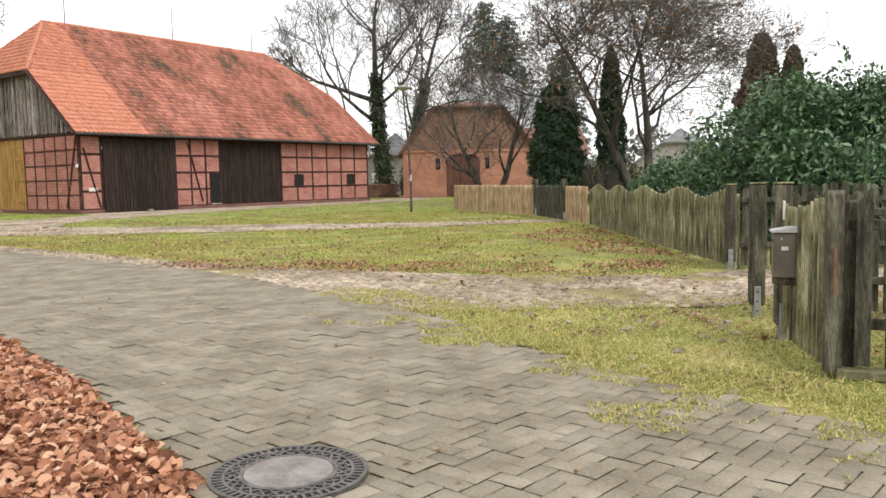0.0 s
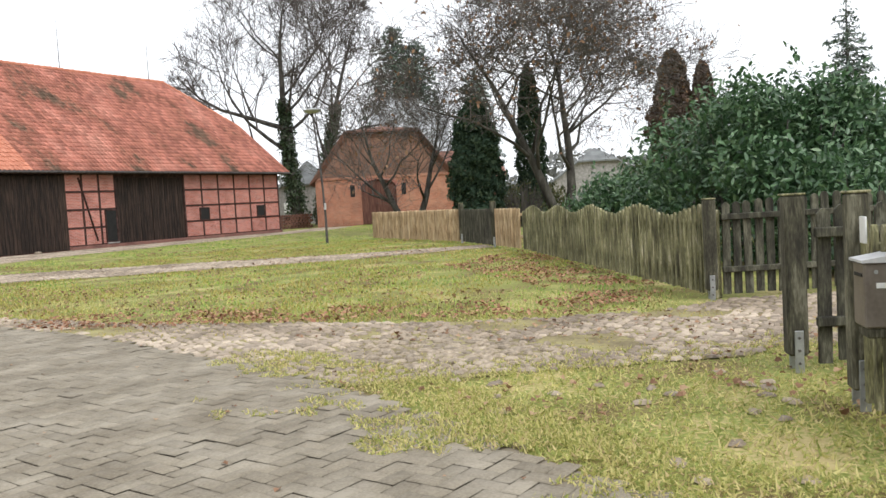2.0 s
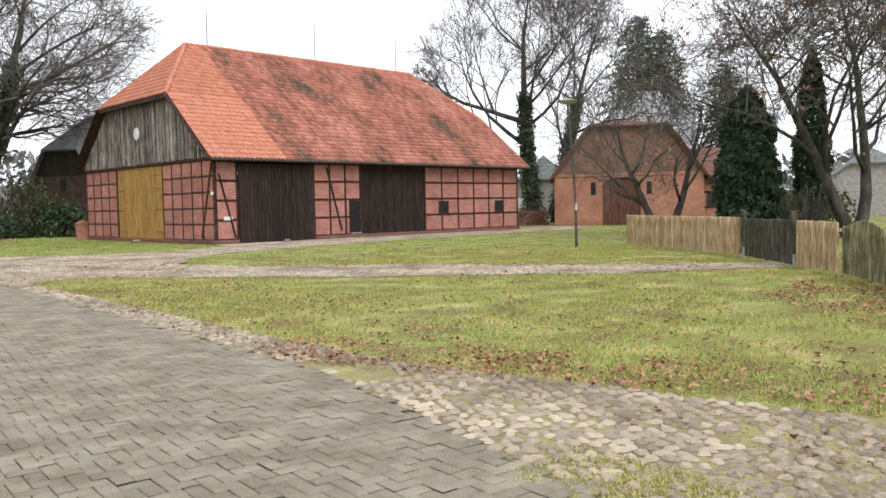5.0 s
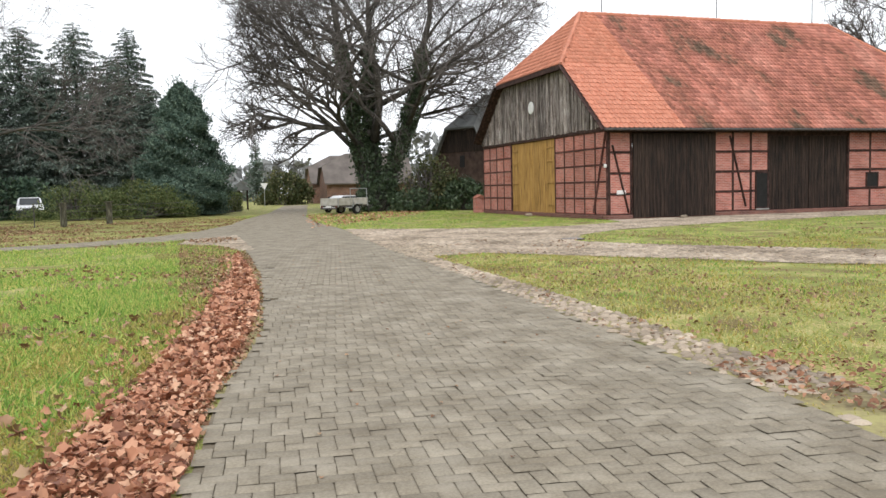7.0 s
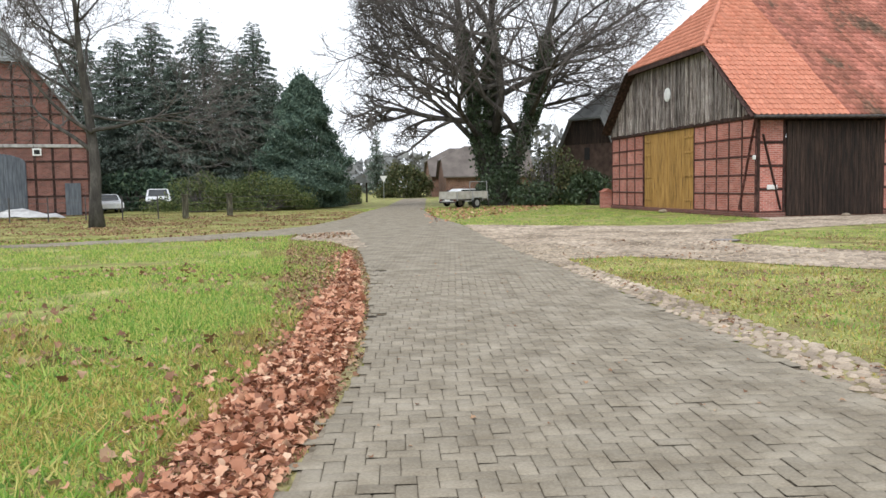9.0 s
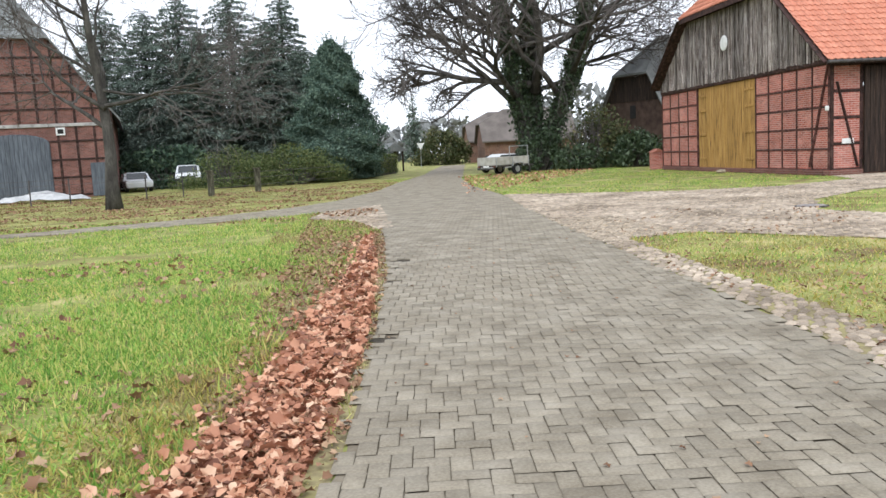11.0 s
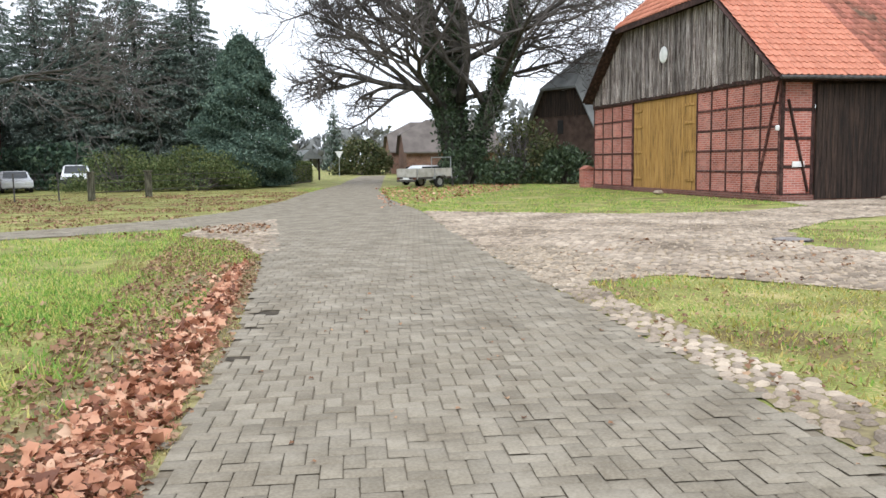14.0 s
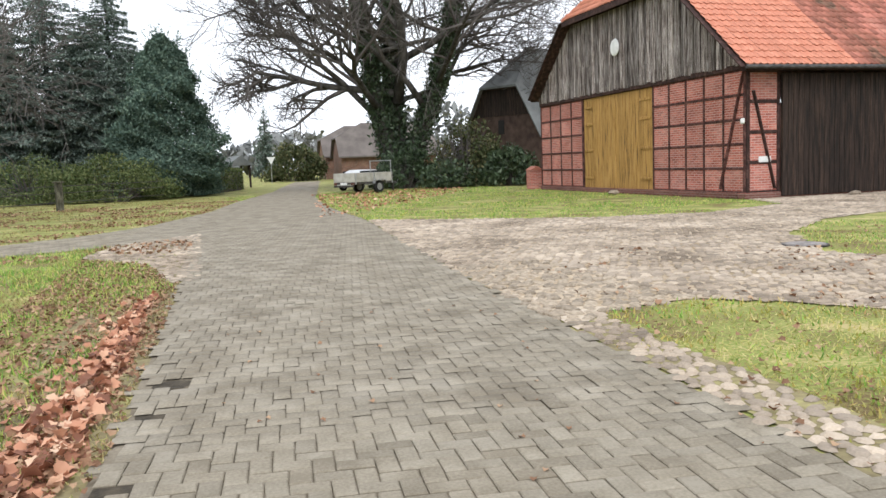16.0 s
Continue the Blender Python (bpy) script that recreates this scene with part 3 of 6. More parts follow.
def plank_door(name, along, a0, a1, z0, z1, at, mat, plank=0.19, label="", leaves=2, ledges=True, handles=False):
    """A large boarded door of upright planks with ledges, standing in the wall plane."""
    d = part(name, Mesh().box((a0, at + 0.06, z0), (a1, at + 0.1, z1)) if along == "x" else Mesh().box((at + 0.06, a0, z0), (at + 0.1, a1, z1)), mat, barn, label)
    n = int((a1 - a0) / plank)
    w = (a1 - a0) / n
    for i in range(n):
        gap = 0.012 if i == 0 or i != n // leaves else 0.07
        j = random.uniform(0, 0.008)
        p, q = a0 + i * w + gap, a0 + (i + 1) * w
        part("plank", Mesh().box((p, at + j, z0), (q, at + 0.055, z1), 0.006) if along == "x" else Mesh().box((at + j, p, z0), (at + 0.055, q, z1), 0.006), mat, d)
    if ledges:
        for k in range(leaves):
            for zz in (0.55, 1.7, 2.8, 3.5):
                e0, e1 = a0 + (a1 - a0) * k / leaves + 0.1, a0 + (a1 - a0) * (k + 1) / leaves - 0.1
                if along == "y":
                    e0, e1 = (e0, e0 + 0.75) if k == 0 else (e1 - 0.75, e1)
                    part("ledge", Mesh().box((at - 0.04, e0, zz), (at - 0.002, e1, zz + 0.1), 0.01), mat, d)
    return d


plank_door("barn_door", "x", 1.25, 5.55, 0.06, 3.8, -0.12, M_DARKBOARD, label="dark brown boarded sliding barn door", leaves=1, ledges=False)
plank_door("barn_door", "x", 8.65, 13.3, 0.2, 3.7, 0.08, M_DARKBOARD, label="dark brown boarded double barn door", ledges=False)
plank_door("barn_door", "y", 5.35, 10.8, 0.15, 3.94, 0.05, M_OCHRE, label="ochre painted boarded double door")
for a, b, c, d in ((7.9, 8.52, 0.35, 1.95), (14.5, 15.15, 1.2, 1.85), (19.4, 20.0, 1.25, 1.85)):
    w = part("window", Mesh().box((a, -0.02, c), (b, 0.05, d)), M_DARK, barn, "small dark opening")
    for e in ((a - 0.06, a), (b, b + 0.06)):
        part("window_frame", Mesh().box((e[0], -0.04, c - 0.06), (e[1], 0.06, d + 0.06), 0.008), M_BEAM, w)
    for e in ((c - 0.06, c), (d, d + 0.06)):
        part("window_frame", Mesh().box((a, -0.04, e[0]), (b, 0.06, e[1]), 0.008), M_BEAM, w)
part("sill", Mesh().box((7.84, -0.09, 0.22), (8.58, -0.04, 0.29), 0.01), M_CONCRETE, barn, "pale sill below the opening")
part("sign_plate", Mesh().box((0.45, -0.03, 1.12), (0.9, -0.01, 1.3), 0.005), M_WHITE, barn, "small white plate on the wall")
part("lamp", Mesh().box((-0.12, 0.02, 2.3), (0.0, 0.14, 2.48), 0.03), M_WHITE, barn, "small white wall lamp")

# roof: eaves over the long sides, half hips over the gables
OV, TH = 0.55, 0.14
SL = (RIDGE - EAVE) / (BW / 2 + OV)
HIPZ = 7.35
OVB = 0.12
EZB = EAVE + (OV - OVB) * SL
HY = (HIPZ - EAVE) / SL - OV
RX0, RX1, VX = 2.75, 19.15, 0.45
for sgn in (0, 1):
    def side(y):
        return y if sgn == 0 else BW - y
    ov, ez = (OV, EAVE) if sgn == 0 else (OVB, EZB)
    top = [(-VX, side(-ov), ez), (BL + VX, side(-ov), ez), (BL + VX, side(HY), HIPZ), (RX1, BW / 2, RIDGE), (RX0, BW / 2, RIDGE), (-VX, side(HY), HIPZ)]
    low = [(x, y, z - TH) for x, y, z in top]
    n = len(top)
    part("roof_deck", Mesh().add([(x, y, z - 0.03) for x, y, z in top] + low, [tuple(range(n)), tuple(range(n, 2 * n))[::-1]] + [(i, (i + 1) % n, n + (i + 1) % n, n + i) for i in range(n)]), M_BEAM, barn)
for x0, xr in ((-VX, RX0), (BL + VX, RX1)):
    top = [(x0, HY, HIPZ), (xr, BW / 2, RIDGE), (x0, BW - HY, HIPZ)]
    low = [(x, y, z - TH) for x, y, z in top]
    part("hip_deck", Mesh().add([(x, y, z - 0.03) for x, y, z in top] + low, [(0, 1, 2), (5, 4, 3), (0, 1, 4, 3), (1, 2, 5, 4), (2, 0, 3, 5)]), M_BEAM, barn)


def tile_template(w=0.24, h=0.36, lift=0.035):
    """One pantile: a rolled profile, thicker at its lower end. u to the right, v up the slope, n outwards."""
    prof = [(0.0, 0.032), (0.16, 0.045), (0.3, 0.028), (0.5, 0.004), (0.72, 0.002), (0.9, 0.016), (1.0, 0.032)]
    vs = [(u * w, 0.0, z + lift) for u, z in prof] + [(u * w, h * 1.12, z + 0.004) for u, z in prof] + [(u * w, 0.0, z + lift - 0.03) for u, z in prof]
    k = len(prof)
    fs = [(i, i + 1, k + i + 1, k + i) for i in range(k - 1)] + [(2 * k + i, 2 * k + i + 1, i + 1, i) for i in range(k - 1)]
    return np.array(vs), np.array(fs)


TV, TF = tile_template()


def tile_slope(origin, u, v, accept, rng):
    """Places of the tiles of one slope: origin, unit vectors along the eave and up the slope, and a test of (along, up)."""
    u, v = np.array(u, float), np.array(v, float)
    nrm = np.cross(u, v)
    out = []
    for j in range(40):
        for i in range(-4, 100):
            a, b = i * 0.24, j * 0.36
            if accept(a + 0.12, b + 0.15):
                out.append(np.array(origin) + u * a + v * b + nrm * rng.normal(0, 0.004))
    return np.array(out), np.stack([u, v, nrm], 1)


rng = np.random.default_rng(11)
SV = math.hypot(1, SL)
UPF = (0, 1 / SV, SL / SV)
HS = (HY + OV) * SV
RS = (BW / 2 + OV) * SV


def on_front(a, b):
    if b < 0 or b > RS or a < 0 or a > BL + 2 * VX:
        return False
    if b > HS:
        k = (b - HS) / (RS - HS)
        return (RX0 + VX) * k <= a <= BL + 2 * VX - (BL + VX - RX1) * k
    return True


places, fr = tile_slope((-VX, -OV, EAVE), (1, 0, 0), UPF, on_front, rng)
newer = places[:, 0] + VX < 3.95
near = newer & (places[:, 2] < EAVE + 3.2)
idx = np.flatnonzero(near)[:300]
single = np.zeros(len(places), bool)
single[idx] = True
for nm, sel, mat, lab in (("roof_tiles", newer & ~single, M_TILE_NEW, "new bright orange clay pantiles"), ("roof_tiles", ~newer, M_TILE_OLD, "old red clay pantiles stained dark with moss")):
    v, f = scatter(TV, TF, places[sel], np.repeat(fr[None], sel.sum(), 0), np.ones(sel.sum()))
    ob = new(nm, array_data(nm, v, f, mat, False))
    ob.parent = barn
    tagged(ob, lab, "", "", "stuff")
hx, hz = RX0 + VX, RIDGE - HIPZ
hl = math.hypot(hx, hz)
hw = BW - 2 * HY
hp, hf = tile_slope((-VX, BW - HY, HIPZ), (0, -1, 0), (hx / hl, 0, hz / hl), lambda a, b: 0 <= b <= hl and hw / 2 * b / hl <= a <= hw - hw / 2 * b / hl, rng)
v, f = scatter(TV, TF, hp, np.repeat(hf[None], len(hp), 0), np.ones(len(hp)))
ob = new("roof_tiles", array_data("roof_tiles", v, f, M_TILE_NEW))
ob.parent = barn
tagged(ob, "orange clay pantiles of the half hip", "", "", "stuff")
back = Mesh().add([(-VX, BW + OVB, EZB), (BL + VX, BW + OVB, EZB), (BL + VX, BW - HY, HIPZ), (RX1, BW / 2, RIDGE), (RX0, BW / 2, RIDGE), (-VX, BW - HY, HIPZ)], [(0, 1, 2, 3, 4, 5)])
back.add([(BL + VX, HY, HIPZ), (RX1, BW / 2, RIDGE), (BL + VX, BW - HY, HIPZ)], [(0, 1, 2)])
part("roof_back", back, M_TILE_OLD, barn)
# ridge and hip caps, one by one
cap = Mesh().tube([(0, 0, 0), (0.2, 0, 0.0), (0.4, 0, 0.015)], [0.11, 0.115, 0.13], 8).data("ridge_tile", M_TILE_NEW1)
for p, q in (((RX0, BW / 2, RIDGE), (RX1, BW / 2, RIDGE)), ((-VX, HY, HIPZ), (RX0, BW / 2, RIDGE)), ((-VX, BW - HY, HIPZ), (RX0, BW / 2, RIDGE)), ((BL + VX, HY, HIPZ), (RX1, BW / 2, RIDGE))):
    p, q = Vector(p), Vector(q)
    k = int((q - p).length / 0.38)
    rot = (q - p).to_track_quat("X", "Z").to_matrix().to_4x4()
    for i in range(k):
        share("ridge_tile", cap, barn, Matrix.Translation(p + (q - p) * (i / k) + Vector((0, 0, random.uniform(-0.01, 0.015)))) @ rot)
# verge boards and gutter
for y0, y1, z0, z1 in ((-OV, HY, EAVE, HIPZ), (BW + OVB, BW - HY, EZB, HIPZ)):
    part("verge_board", Mesh().bar((-VX - 0.03, y0, z0 - 0.06), (-VX - 0.03, y1, z1 - 0.06), 0.04, 0.26, 0.006, up=(1, 0, 0)), M_BEAM, barn)
part("verge_board", Mesh().box((-VX - 0.05, HY, HIPZ - 0.24), (-VX, BW - HY, HIPZ - 0.02), 0.006), M_BEAM, barn)
part("gutter", Mesh().tube([(-VX, -OV - 0.05, EAVE - 0.05), (BL + VX, -OV - 0.05, EAVE - 0.05)], [0.06, 0.06], 8), M_IRON, barn, "dark half-round gutter")
# weathered boards on the gable
nb = 78
bw = (BW - 0.1) / nb
for i in range(nb):
    y = 0.05 + i * bw

    def roofline(yy):
        yy = min(yy, BW - yy)
        return min(EAVE + (yy + OV) * SL, HIPZ) - 0.16
    z1, z2 = roofline(y), roofline(y + bw)
    if min(z1, z2) < 4.25:
        continue
    j = -0.06 - (0.03 if i % 2 else 0.0) - random.uniform(0, 0.006)
    ga, gb = random.uniform(0.008, 0.034), random.uniform(0.008, 0.034)
    zb = 4.1 + random.uniform(-0.05, 0.02)
    part("board", Mesh().prism([(y + ga, zb), (y + bw - gb, zb), (y + bw - gb, z2), (y + ga, z1)], 0, j, 0.0), M_BOARD, barn)
# dark sheet behind the boards, its colour stands in for shade in the gaps
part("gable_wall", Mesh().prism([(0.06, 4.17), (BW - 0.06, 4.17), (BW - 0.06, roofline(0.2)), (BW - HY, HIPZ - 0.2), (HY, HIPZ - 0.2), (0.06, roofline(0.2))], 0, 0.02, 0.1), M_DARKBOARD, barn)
part("round_plate", Mesh().lathe([(0.0, 0.0), (0.30, 0.0), (0.34, 0.03), (0.30, 0.06), (0.18, 0.07), (0.0, 0.07)], 24), M_WHITE, barn, "white oval plate on the gable").matrix_basis = pose(-0.1, 7.75, 5.7, 0, -90, 0)
for x in (4.05, 11.35, 18.0):
    part("lightning_rod", Mesh().tube([(x, BW / 2, RIDGE - 0.1), (x, BW / 2, RIDGE + 1.5), (x + 0.01, BW / 2, RIDGE + 3.0)], [0.03, 0.022, 0.012], 6), M_IRON, barn, "thin lightning rod on the ridge")


# ---------- brick building with the arched door ----------
chapel = thing("brick_barn", pose(52.38, 41.64, 0, 0, 0, -55.5), "orange brick farm building with arched door and half-hipped roof", "barn")
CW, CL, CE, CR = 10.5, 14.0, 3.65, 7.5
arch = [(4.8 + 1.34 * math.cos(math.pi * (1 - i / 10)), 2.9 + 0.55 * math.sin(math.pi * (1 - i / 10))) for i in range(11)]
CH = 7.05
ch0 = 2.5
front = [(0, 0), (3.46, 0), (3.46, 2.9)] + arch + [(6.14, 2.9), (6.14, 0), (CW, 0), (CW, CE), (0, CE)]
bm = bmesh.new()
fc = bm.faces.new([bm.verts.new((x, 0, z)) for x, z in dict.fromkeys(front)])
ext = bmesh.ops.extrude_face_region(bm, geom=[fc])
for g in ext["geom"]:
    if isinstance(g, bmesh.types.BMVert):
        g.co.y += 0.35
bmesh.ops.triangulate(bm, faces=bm.faces[:])
bmesh.ops.recalc_face_normals(bm, faces=bm.faces[:])
bm.verts.index_update()
fm = Mesh().add([tuple(v.co) for v in bm.verts], [tuple(v.index for v in f.verts) for f in bm.faces])
bm.free()
part("front_wall", fm, M_BRICK2, chapel)
part("gable_wall", Mesh().prism([(0, CE), (CW, CE), (CW - ch0, CH), (ch0, CH)], 1, 0.0, 0.35), M_BRICKDULL, chapel, "dull brown brick gable")
part("side_wall", Mesh().box((0, 0.36, 0), (0.35, CL, CE)), M_BRICK2, chapel)
part("side_wall", Mesh().box((CW - 0.35, 0.36, 0), (CW, CL, CE)), M_BRICK2, chapel)
part("back_wall", Mesh().box((0.36, CL - 0.3, 0), (CW - 0.36, CL, CE)), M_BRICK2, chapel)
part("cornice", Mesh().box((-0.06, -0.08, CE - 0.12), (CW + 0.06, -0.002, CE + 0.08), 0.02), M_BRICK2, chapel)
door = part("door", Mesh().prism([(3.46, 0.02), (6.14, 0.02)] + arch[::-1], 1, 0.16, 0.22), M_RUSTDOOR, chapel, "red-brown arched double door")
for i in range(11):
    x = 3.48 + i * 0.24
    zt = 2.88 + 0.5 * math.sqrt(max(0, 1 - ((x + 0.12 - 4.8) / 1.34) ** 2))
    part("plank", Mesh().box((x + 0.008, 0.11, 0.05), (x + 0.23, 0.158, zt), 0.006), M_RUSTDOOR, door)
for i in range(10):
    a0, a1 = math.pi * (1 - i / 10), math.pi * (1 - (i + 1) / 10)
    ring = [(4.8 + r * 1.34 * math.cos(a), 2.9 + (0.55 + (r - 1) * 2.0) * math.sin(a) + (r - 1) * 0.0) for r, a in ((1.0, a0), (1.0, a1), (1.14, a1), (1.14, a0))]
    part("arch_brick", Mesh().prism(ring, 1, -0.05, -0.002), M_BRICK, chapel)
for x in (2.62, 6.55):
    part("slot_window", Mesh().box((x, -0.01, 2.2), (x + 0.35, 0.05, 3.1)), M_DARK, chapel, "narrow dark wall slot")
for sgn in (0, 1):
    def cx(x):
        return x if sgn == 0 else CW - x
    q = [(cx(-0.4), -0.4, CE - 0.25), (cx(-0.4), CL, CE - 0.25), (CW / 2, CL, CR + 0.15), (CW / 2, 2.0, CR + 0.15), (cx(ch0 - 0.1), -0.4, CH + 0.12)]
    n = len(q)
    part("roof", Mesh().add(q + [(x, y, z - 0.14) for x, y, z in q], [tuple(range(n)), tuple(range(n, 2 * n))[::-1]] + [(i, (i + 1) % n, n + (i + 1) % n, n + i) for i in range(n)]), M_BROWNROOF, chapel, "weathered brown tile roof")
q = [(ch0 - 0.1, -0.45, CH + 0.14), (CW - ch0 + 0.1, -0.45, CH + 0.14), (CW / 2, 2.0, CR + 0.18)]
part("half_hip", Mesh().add(q + [(x, y, z - 0.14) for x, y, z in q], [(0, 1, 2), (5, 4, 3), (0, 3, 4, 1), (1, 4, 5, 2), (2, 5, 3, 0)]), M_BROWNROOF, chapel)
# lower timbered shed beside it
shed = thing("timber_framed_shed", pose(58.3, 34.6, 0, 0, 0, -50), "low half-timbered shed beside the brick building", "shed")
part("wall", Mesh().box((0, 0.2, 0), (5.5, 6, 3.3)), M_BRICK2, shed)
for x in (0.0, 1.35, 2.7, 4.05, 5.4):
    part("post", Mesh().box((x, 0.12, 0), (x + 0.15, 0.22, 3.3), 0.01), M_BEAM, shed)
for z in (0.1, 1.1, 2.2, 3.15):
    part("rail", Mesh().box((0, 0.135, z), (5.55, 0.215, z + 0.14), 0.01), M_BEAM, shed)
for x in (1.7, 3.05):
    part("window", Mesh().box((x, 0.1, 1.25), (x + 0.8, 0.19, 2.15), 0.02), M_GLASSY, shed)
part("roof", Mesh().prism([(-0.4, 3.2), (6.4, 3.2), (3.0, 5.6)], 0, -0.3, 5.9), M_BROWNROOF, shed)


# ---------- fences ----------
def picket_data(h, w=0.085, d=0.03, round_top=True, mat=M_FENCE):
    top = [(-w / 2, h - 0.04), (-w / 4, h - 0.008), (0, h), (w / 4, h - 0.008), (w / 2, h - 0.04)] if round_top else [(-w / 2, h - 0.02), (0, h), (w / 2, h - 0.02)]
    return Mesh().prism([(w / 2, 0.0), (-w / 2, 0.0)] + top, 1, -d / 2, d / 2).data("picket", mat)


PICKETS = {}


def fence(name, p, q, height, step, mat, label, wave=None, post=True, pick_w=0.085, base=0.06, post_mat=None, front=1, post_h=None, group=""):
    """A run of pickets on two rails from p to q, with posts. wave: change of height along the run."""
    p, q = Vector((*p, 0)), Vector((*q, 0))
    run = (q - p).length
    f = thing(name, Matrix.Translation(p) @ pose(0, 0, 0, 0, 0, math.degrees(math.atan2(q.y - p.y, q.x - p.x))), label, "fence", group)
    for z in (0.32, 0.92 * height - 0.12):
        part("rail", Mesh().box((0, 0.02 * front, z), (run, 0.075 * front, z + 0.07), 0.008) if front > 0 else Mesh().box((0, -0.075, z), (run, -0.02, z + 0.07), 0.008), mat, f)
    n = int(run / step)
    for i in range(n):
        x = (i + 0.5) * step
        h = round(height - base + (wave(x) if wave else 0.0), 2)
        key = (h, mat.name, pick_w)
        if key not in PICKETS:
            PICKETS[key] = picket_data(h, pick_w, mat=mat)
        share("picket", PICKETS[key], f, pose(x + random.uniform(-0.006, 0.006), -0.005 * front, base + random.uniform(-0.012, 0.012), 0, random.uniform(-0.8, 0.8), 0))
    if post:
        for x in np.arange(0.0, run + 0.1, 2.4):
            if x > run - 0.6:
                x = run
            part("post", Mesh().box((x - 0.05, 0.03 * front, 0) if front > 0 else (x - 0.05, -0.13, 0), (x + 0.05, 0.13, height - 0.02) if front > 0 else (x + 0.05, -0.03, height - 0.02), 0.012), post_mat or mat, f)
    return f


def gate_post(x, y, h, w=0.13, label="thick grey-green wooden gate post on a steel foot"):
    g = thing("gate_post", pose(x, y, 0, 0, 0, 22), label, "post")
    part("post", Mesh().box((-w / 2, -w / 2, 0.12), (w / 2, w / 2, h), 0.015), M_POST, g)
    part("foot_bracket", Mesh().box((-w / 2 - 0.012, -0.03, 0), (-w / 2 + 0.004, 0.03, 0.3), 0.003).box((w / 2 - 0.004, -0.03, 0), (w / 2 + 0.012, 0.03, 0.3), 0.003), M_STEEL, g, "galvanised steel bracket") if w > 0.11 else None
    for z in (0.07, 0.16, 0.25):
        part("bolt", Mesh().lathe([(0, 0), (0.011, 0), (0.009, 0.008), (0, 0.009)], 8), M_WORNIRON, g).matrix_basis = pose(-w / 2 - 0.012, 0.0, z, 0, -90, 0)
    part("cap", Mesh().box((-w / 2 - 0.004, -w / 2 - 0.004, h), (w / 2 + 0.004, w / 2 + 0.004, h + 0.015), 0.005), M_FENCE, g, "pale weathered post top")
    return g


def swag(x):
    return 0.07 * math.cos(math.tau * x / 2.42)


fence("picket_fence", (13.38, 4.56), (22.37, 11.06), 1.09, 0.15, M_FENCE, "mossy green picket fence with wavy tops", wave=swag, front=-1, pick_w=0.085)
fence("picket_fence", (22.42, 11.12), (24.0, 12.62), 1.1, 0.12, M_FENCE2, "tan wooden picket fence with straight top", post=False, front=-1, pick_w=0.07)
fence("picket_fence", (26.62, 15.15), (31.4, 22.0), 1.12, 0.12, M_FENCE2, "tan wooden picket fence with straight top", front=-1, pick_w=0.07)
fence("garden_gate", (24.1, 12.75), (26.5, 15.05), 1.1, 0.125, M_GATE, "dark weathered picket gate between two posts", post=False, front=-1)
gate_post(24.03, 12.68, 1.3, 0.16)
gate_post(26.58, 15.1, 1.3, 0.16)
for p, q in (((13.36, 4.42), (14.9, 1.9)), ((9.58, 3.06), (10.75, 0.5))):
    fence("driveway_gate", p, q, 1.16, 0.135, M_GATE, "dark wooden picket gate leaf standing open into the garden", post=False, pick_w=0.09, wave=lambda x: 0.05 - 0.04 * abs(x - 1.4), front=-1, group="gate leaves")
gate_post(13.27, 4.52, 1.2, 0.14)
gate_post(9.53, 3.18, 1.25, 0.14)
gate_post(8.58, 2.73, 1.26, 0.12)
fence("picket_fence", (8.52, 2.70), (7.48, 2.20), 1.12, 0.108, M_FENCE, "mossy picket fence sagging in a curve between its posts", wave=lambda x: 0.13 * ((x - 0.3) / 0.85) ** 2 - 0.03, post=False, front=1, pick_w=0.043)
corner = thing("fence_post", pose(7.43, 2.15, 0, 0, 0, 20), "weathered rounded fence corner post with a rust streak", "post")
part("post", Mesh().prism([(0.05, 0.04), (-0.05, 0.04)] + [(0.05 * math.cos(math.pi * (1 - k / 8)), 1.19 + 0.04 * math.sin(math.pi * k / 8)) for k in range(9)], 1, -0.05, 0.05), M_POST, corner)
part("rust_streak", Mesh().box((-0.052, -0.012, 0.55), (-0.0495, 0.006, 0.86), 0.001), M_RUST, corner, "orange rust streak")
fence("picket_fence", (7.46, 2.07), (7.86, 0.0), 1.18, 0.18, M_GATE, "dark weathered picket fence on a concrete kerb", pick_w=0.095, base=0.08, front=1)
solo("fence_kerb", Mesh().box((0, -0.06, 0), (4.0, 0.06, 0.07), 0.01), M_MOSSKERB, "low moss-stained concrete kerb under the picket fence", "kerb", m=pose(7.42, 2.12, 0, 0, 0, -79))
box = thing("mailbox", pose(8.17, 2.63, 0.56, 0, 0, 18) @ Matrix.Diagonal((0.76, 0.8, 0.95, 1)), "brown metal mailbox with a pale slanted lid, mounted on post", "mailbox")
part("body", Mesh().box((-0.13, -0.1, 0.0), (0.13, 0.1, 0.36), 0.01), M_MAILBOX, box)
part("lid", Mesh().prism([(-0.12, 0.361), (0.12, 0.361), (0.12, 0.375), (-0.12, 0.41)], 0, -0.15, 0.15), M_TARP, box, "pale grey lid")
part("slot", Mesh().box((-0.09, 0.1, 0.28), (0.09, 0.106, 0.3), 0.002), M_DARK, box)
part("name_plate", Mesh().box((-0.137, -0.03, 0.22), (-0.13, 0.03, 0.25), 0.002), M_WHITE, box, "tiny white plate")
part("lock", Mesh().lathe([(0, 0), (0.012, 0), (0.012, 0.008), (0, 0.008)], 10), M_STEEL, box).matrix_basis = pose(-0.13, 0.03, 0.31, 0, -90, 0)
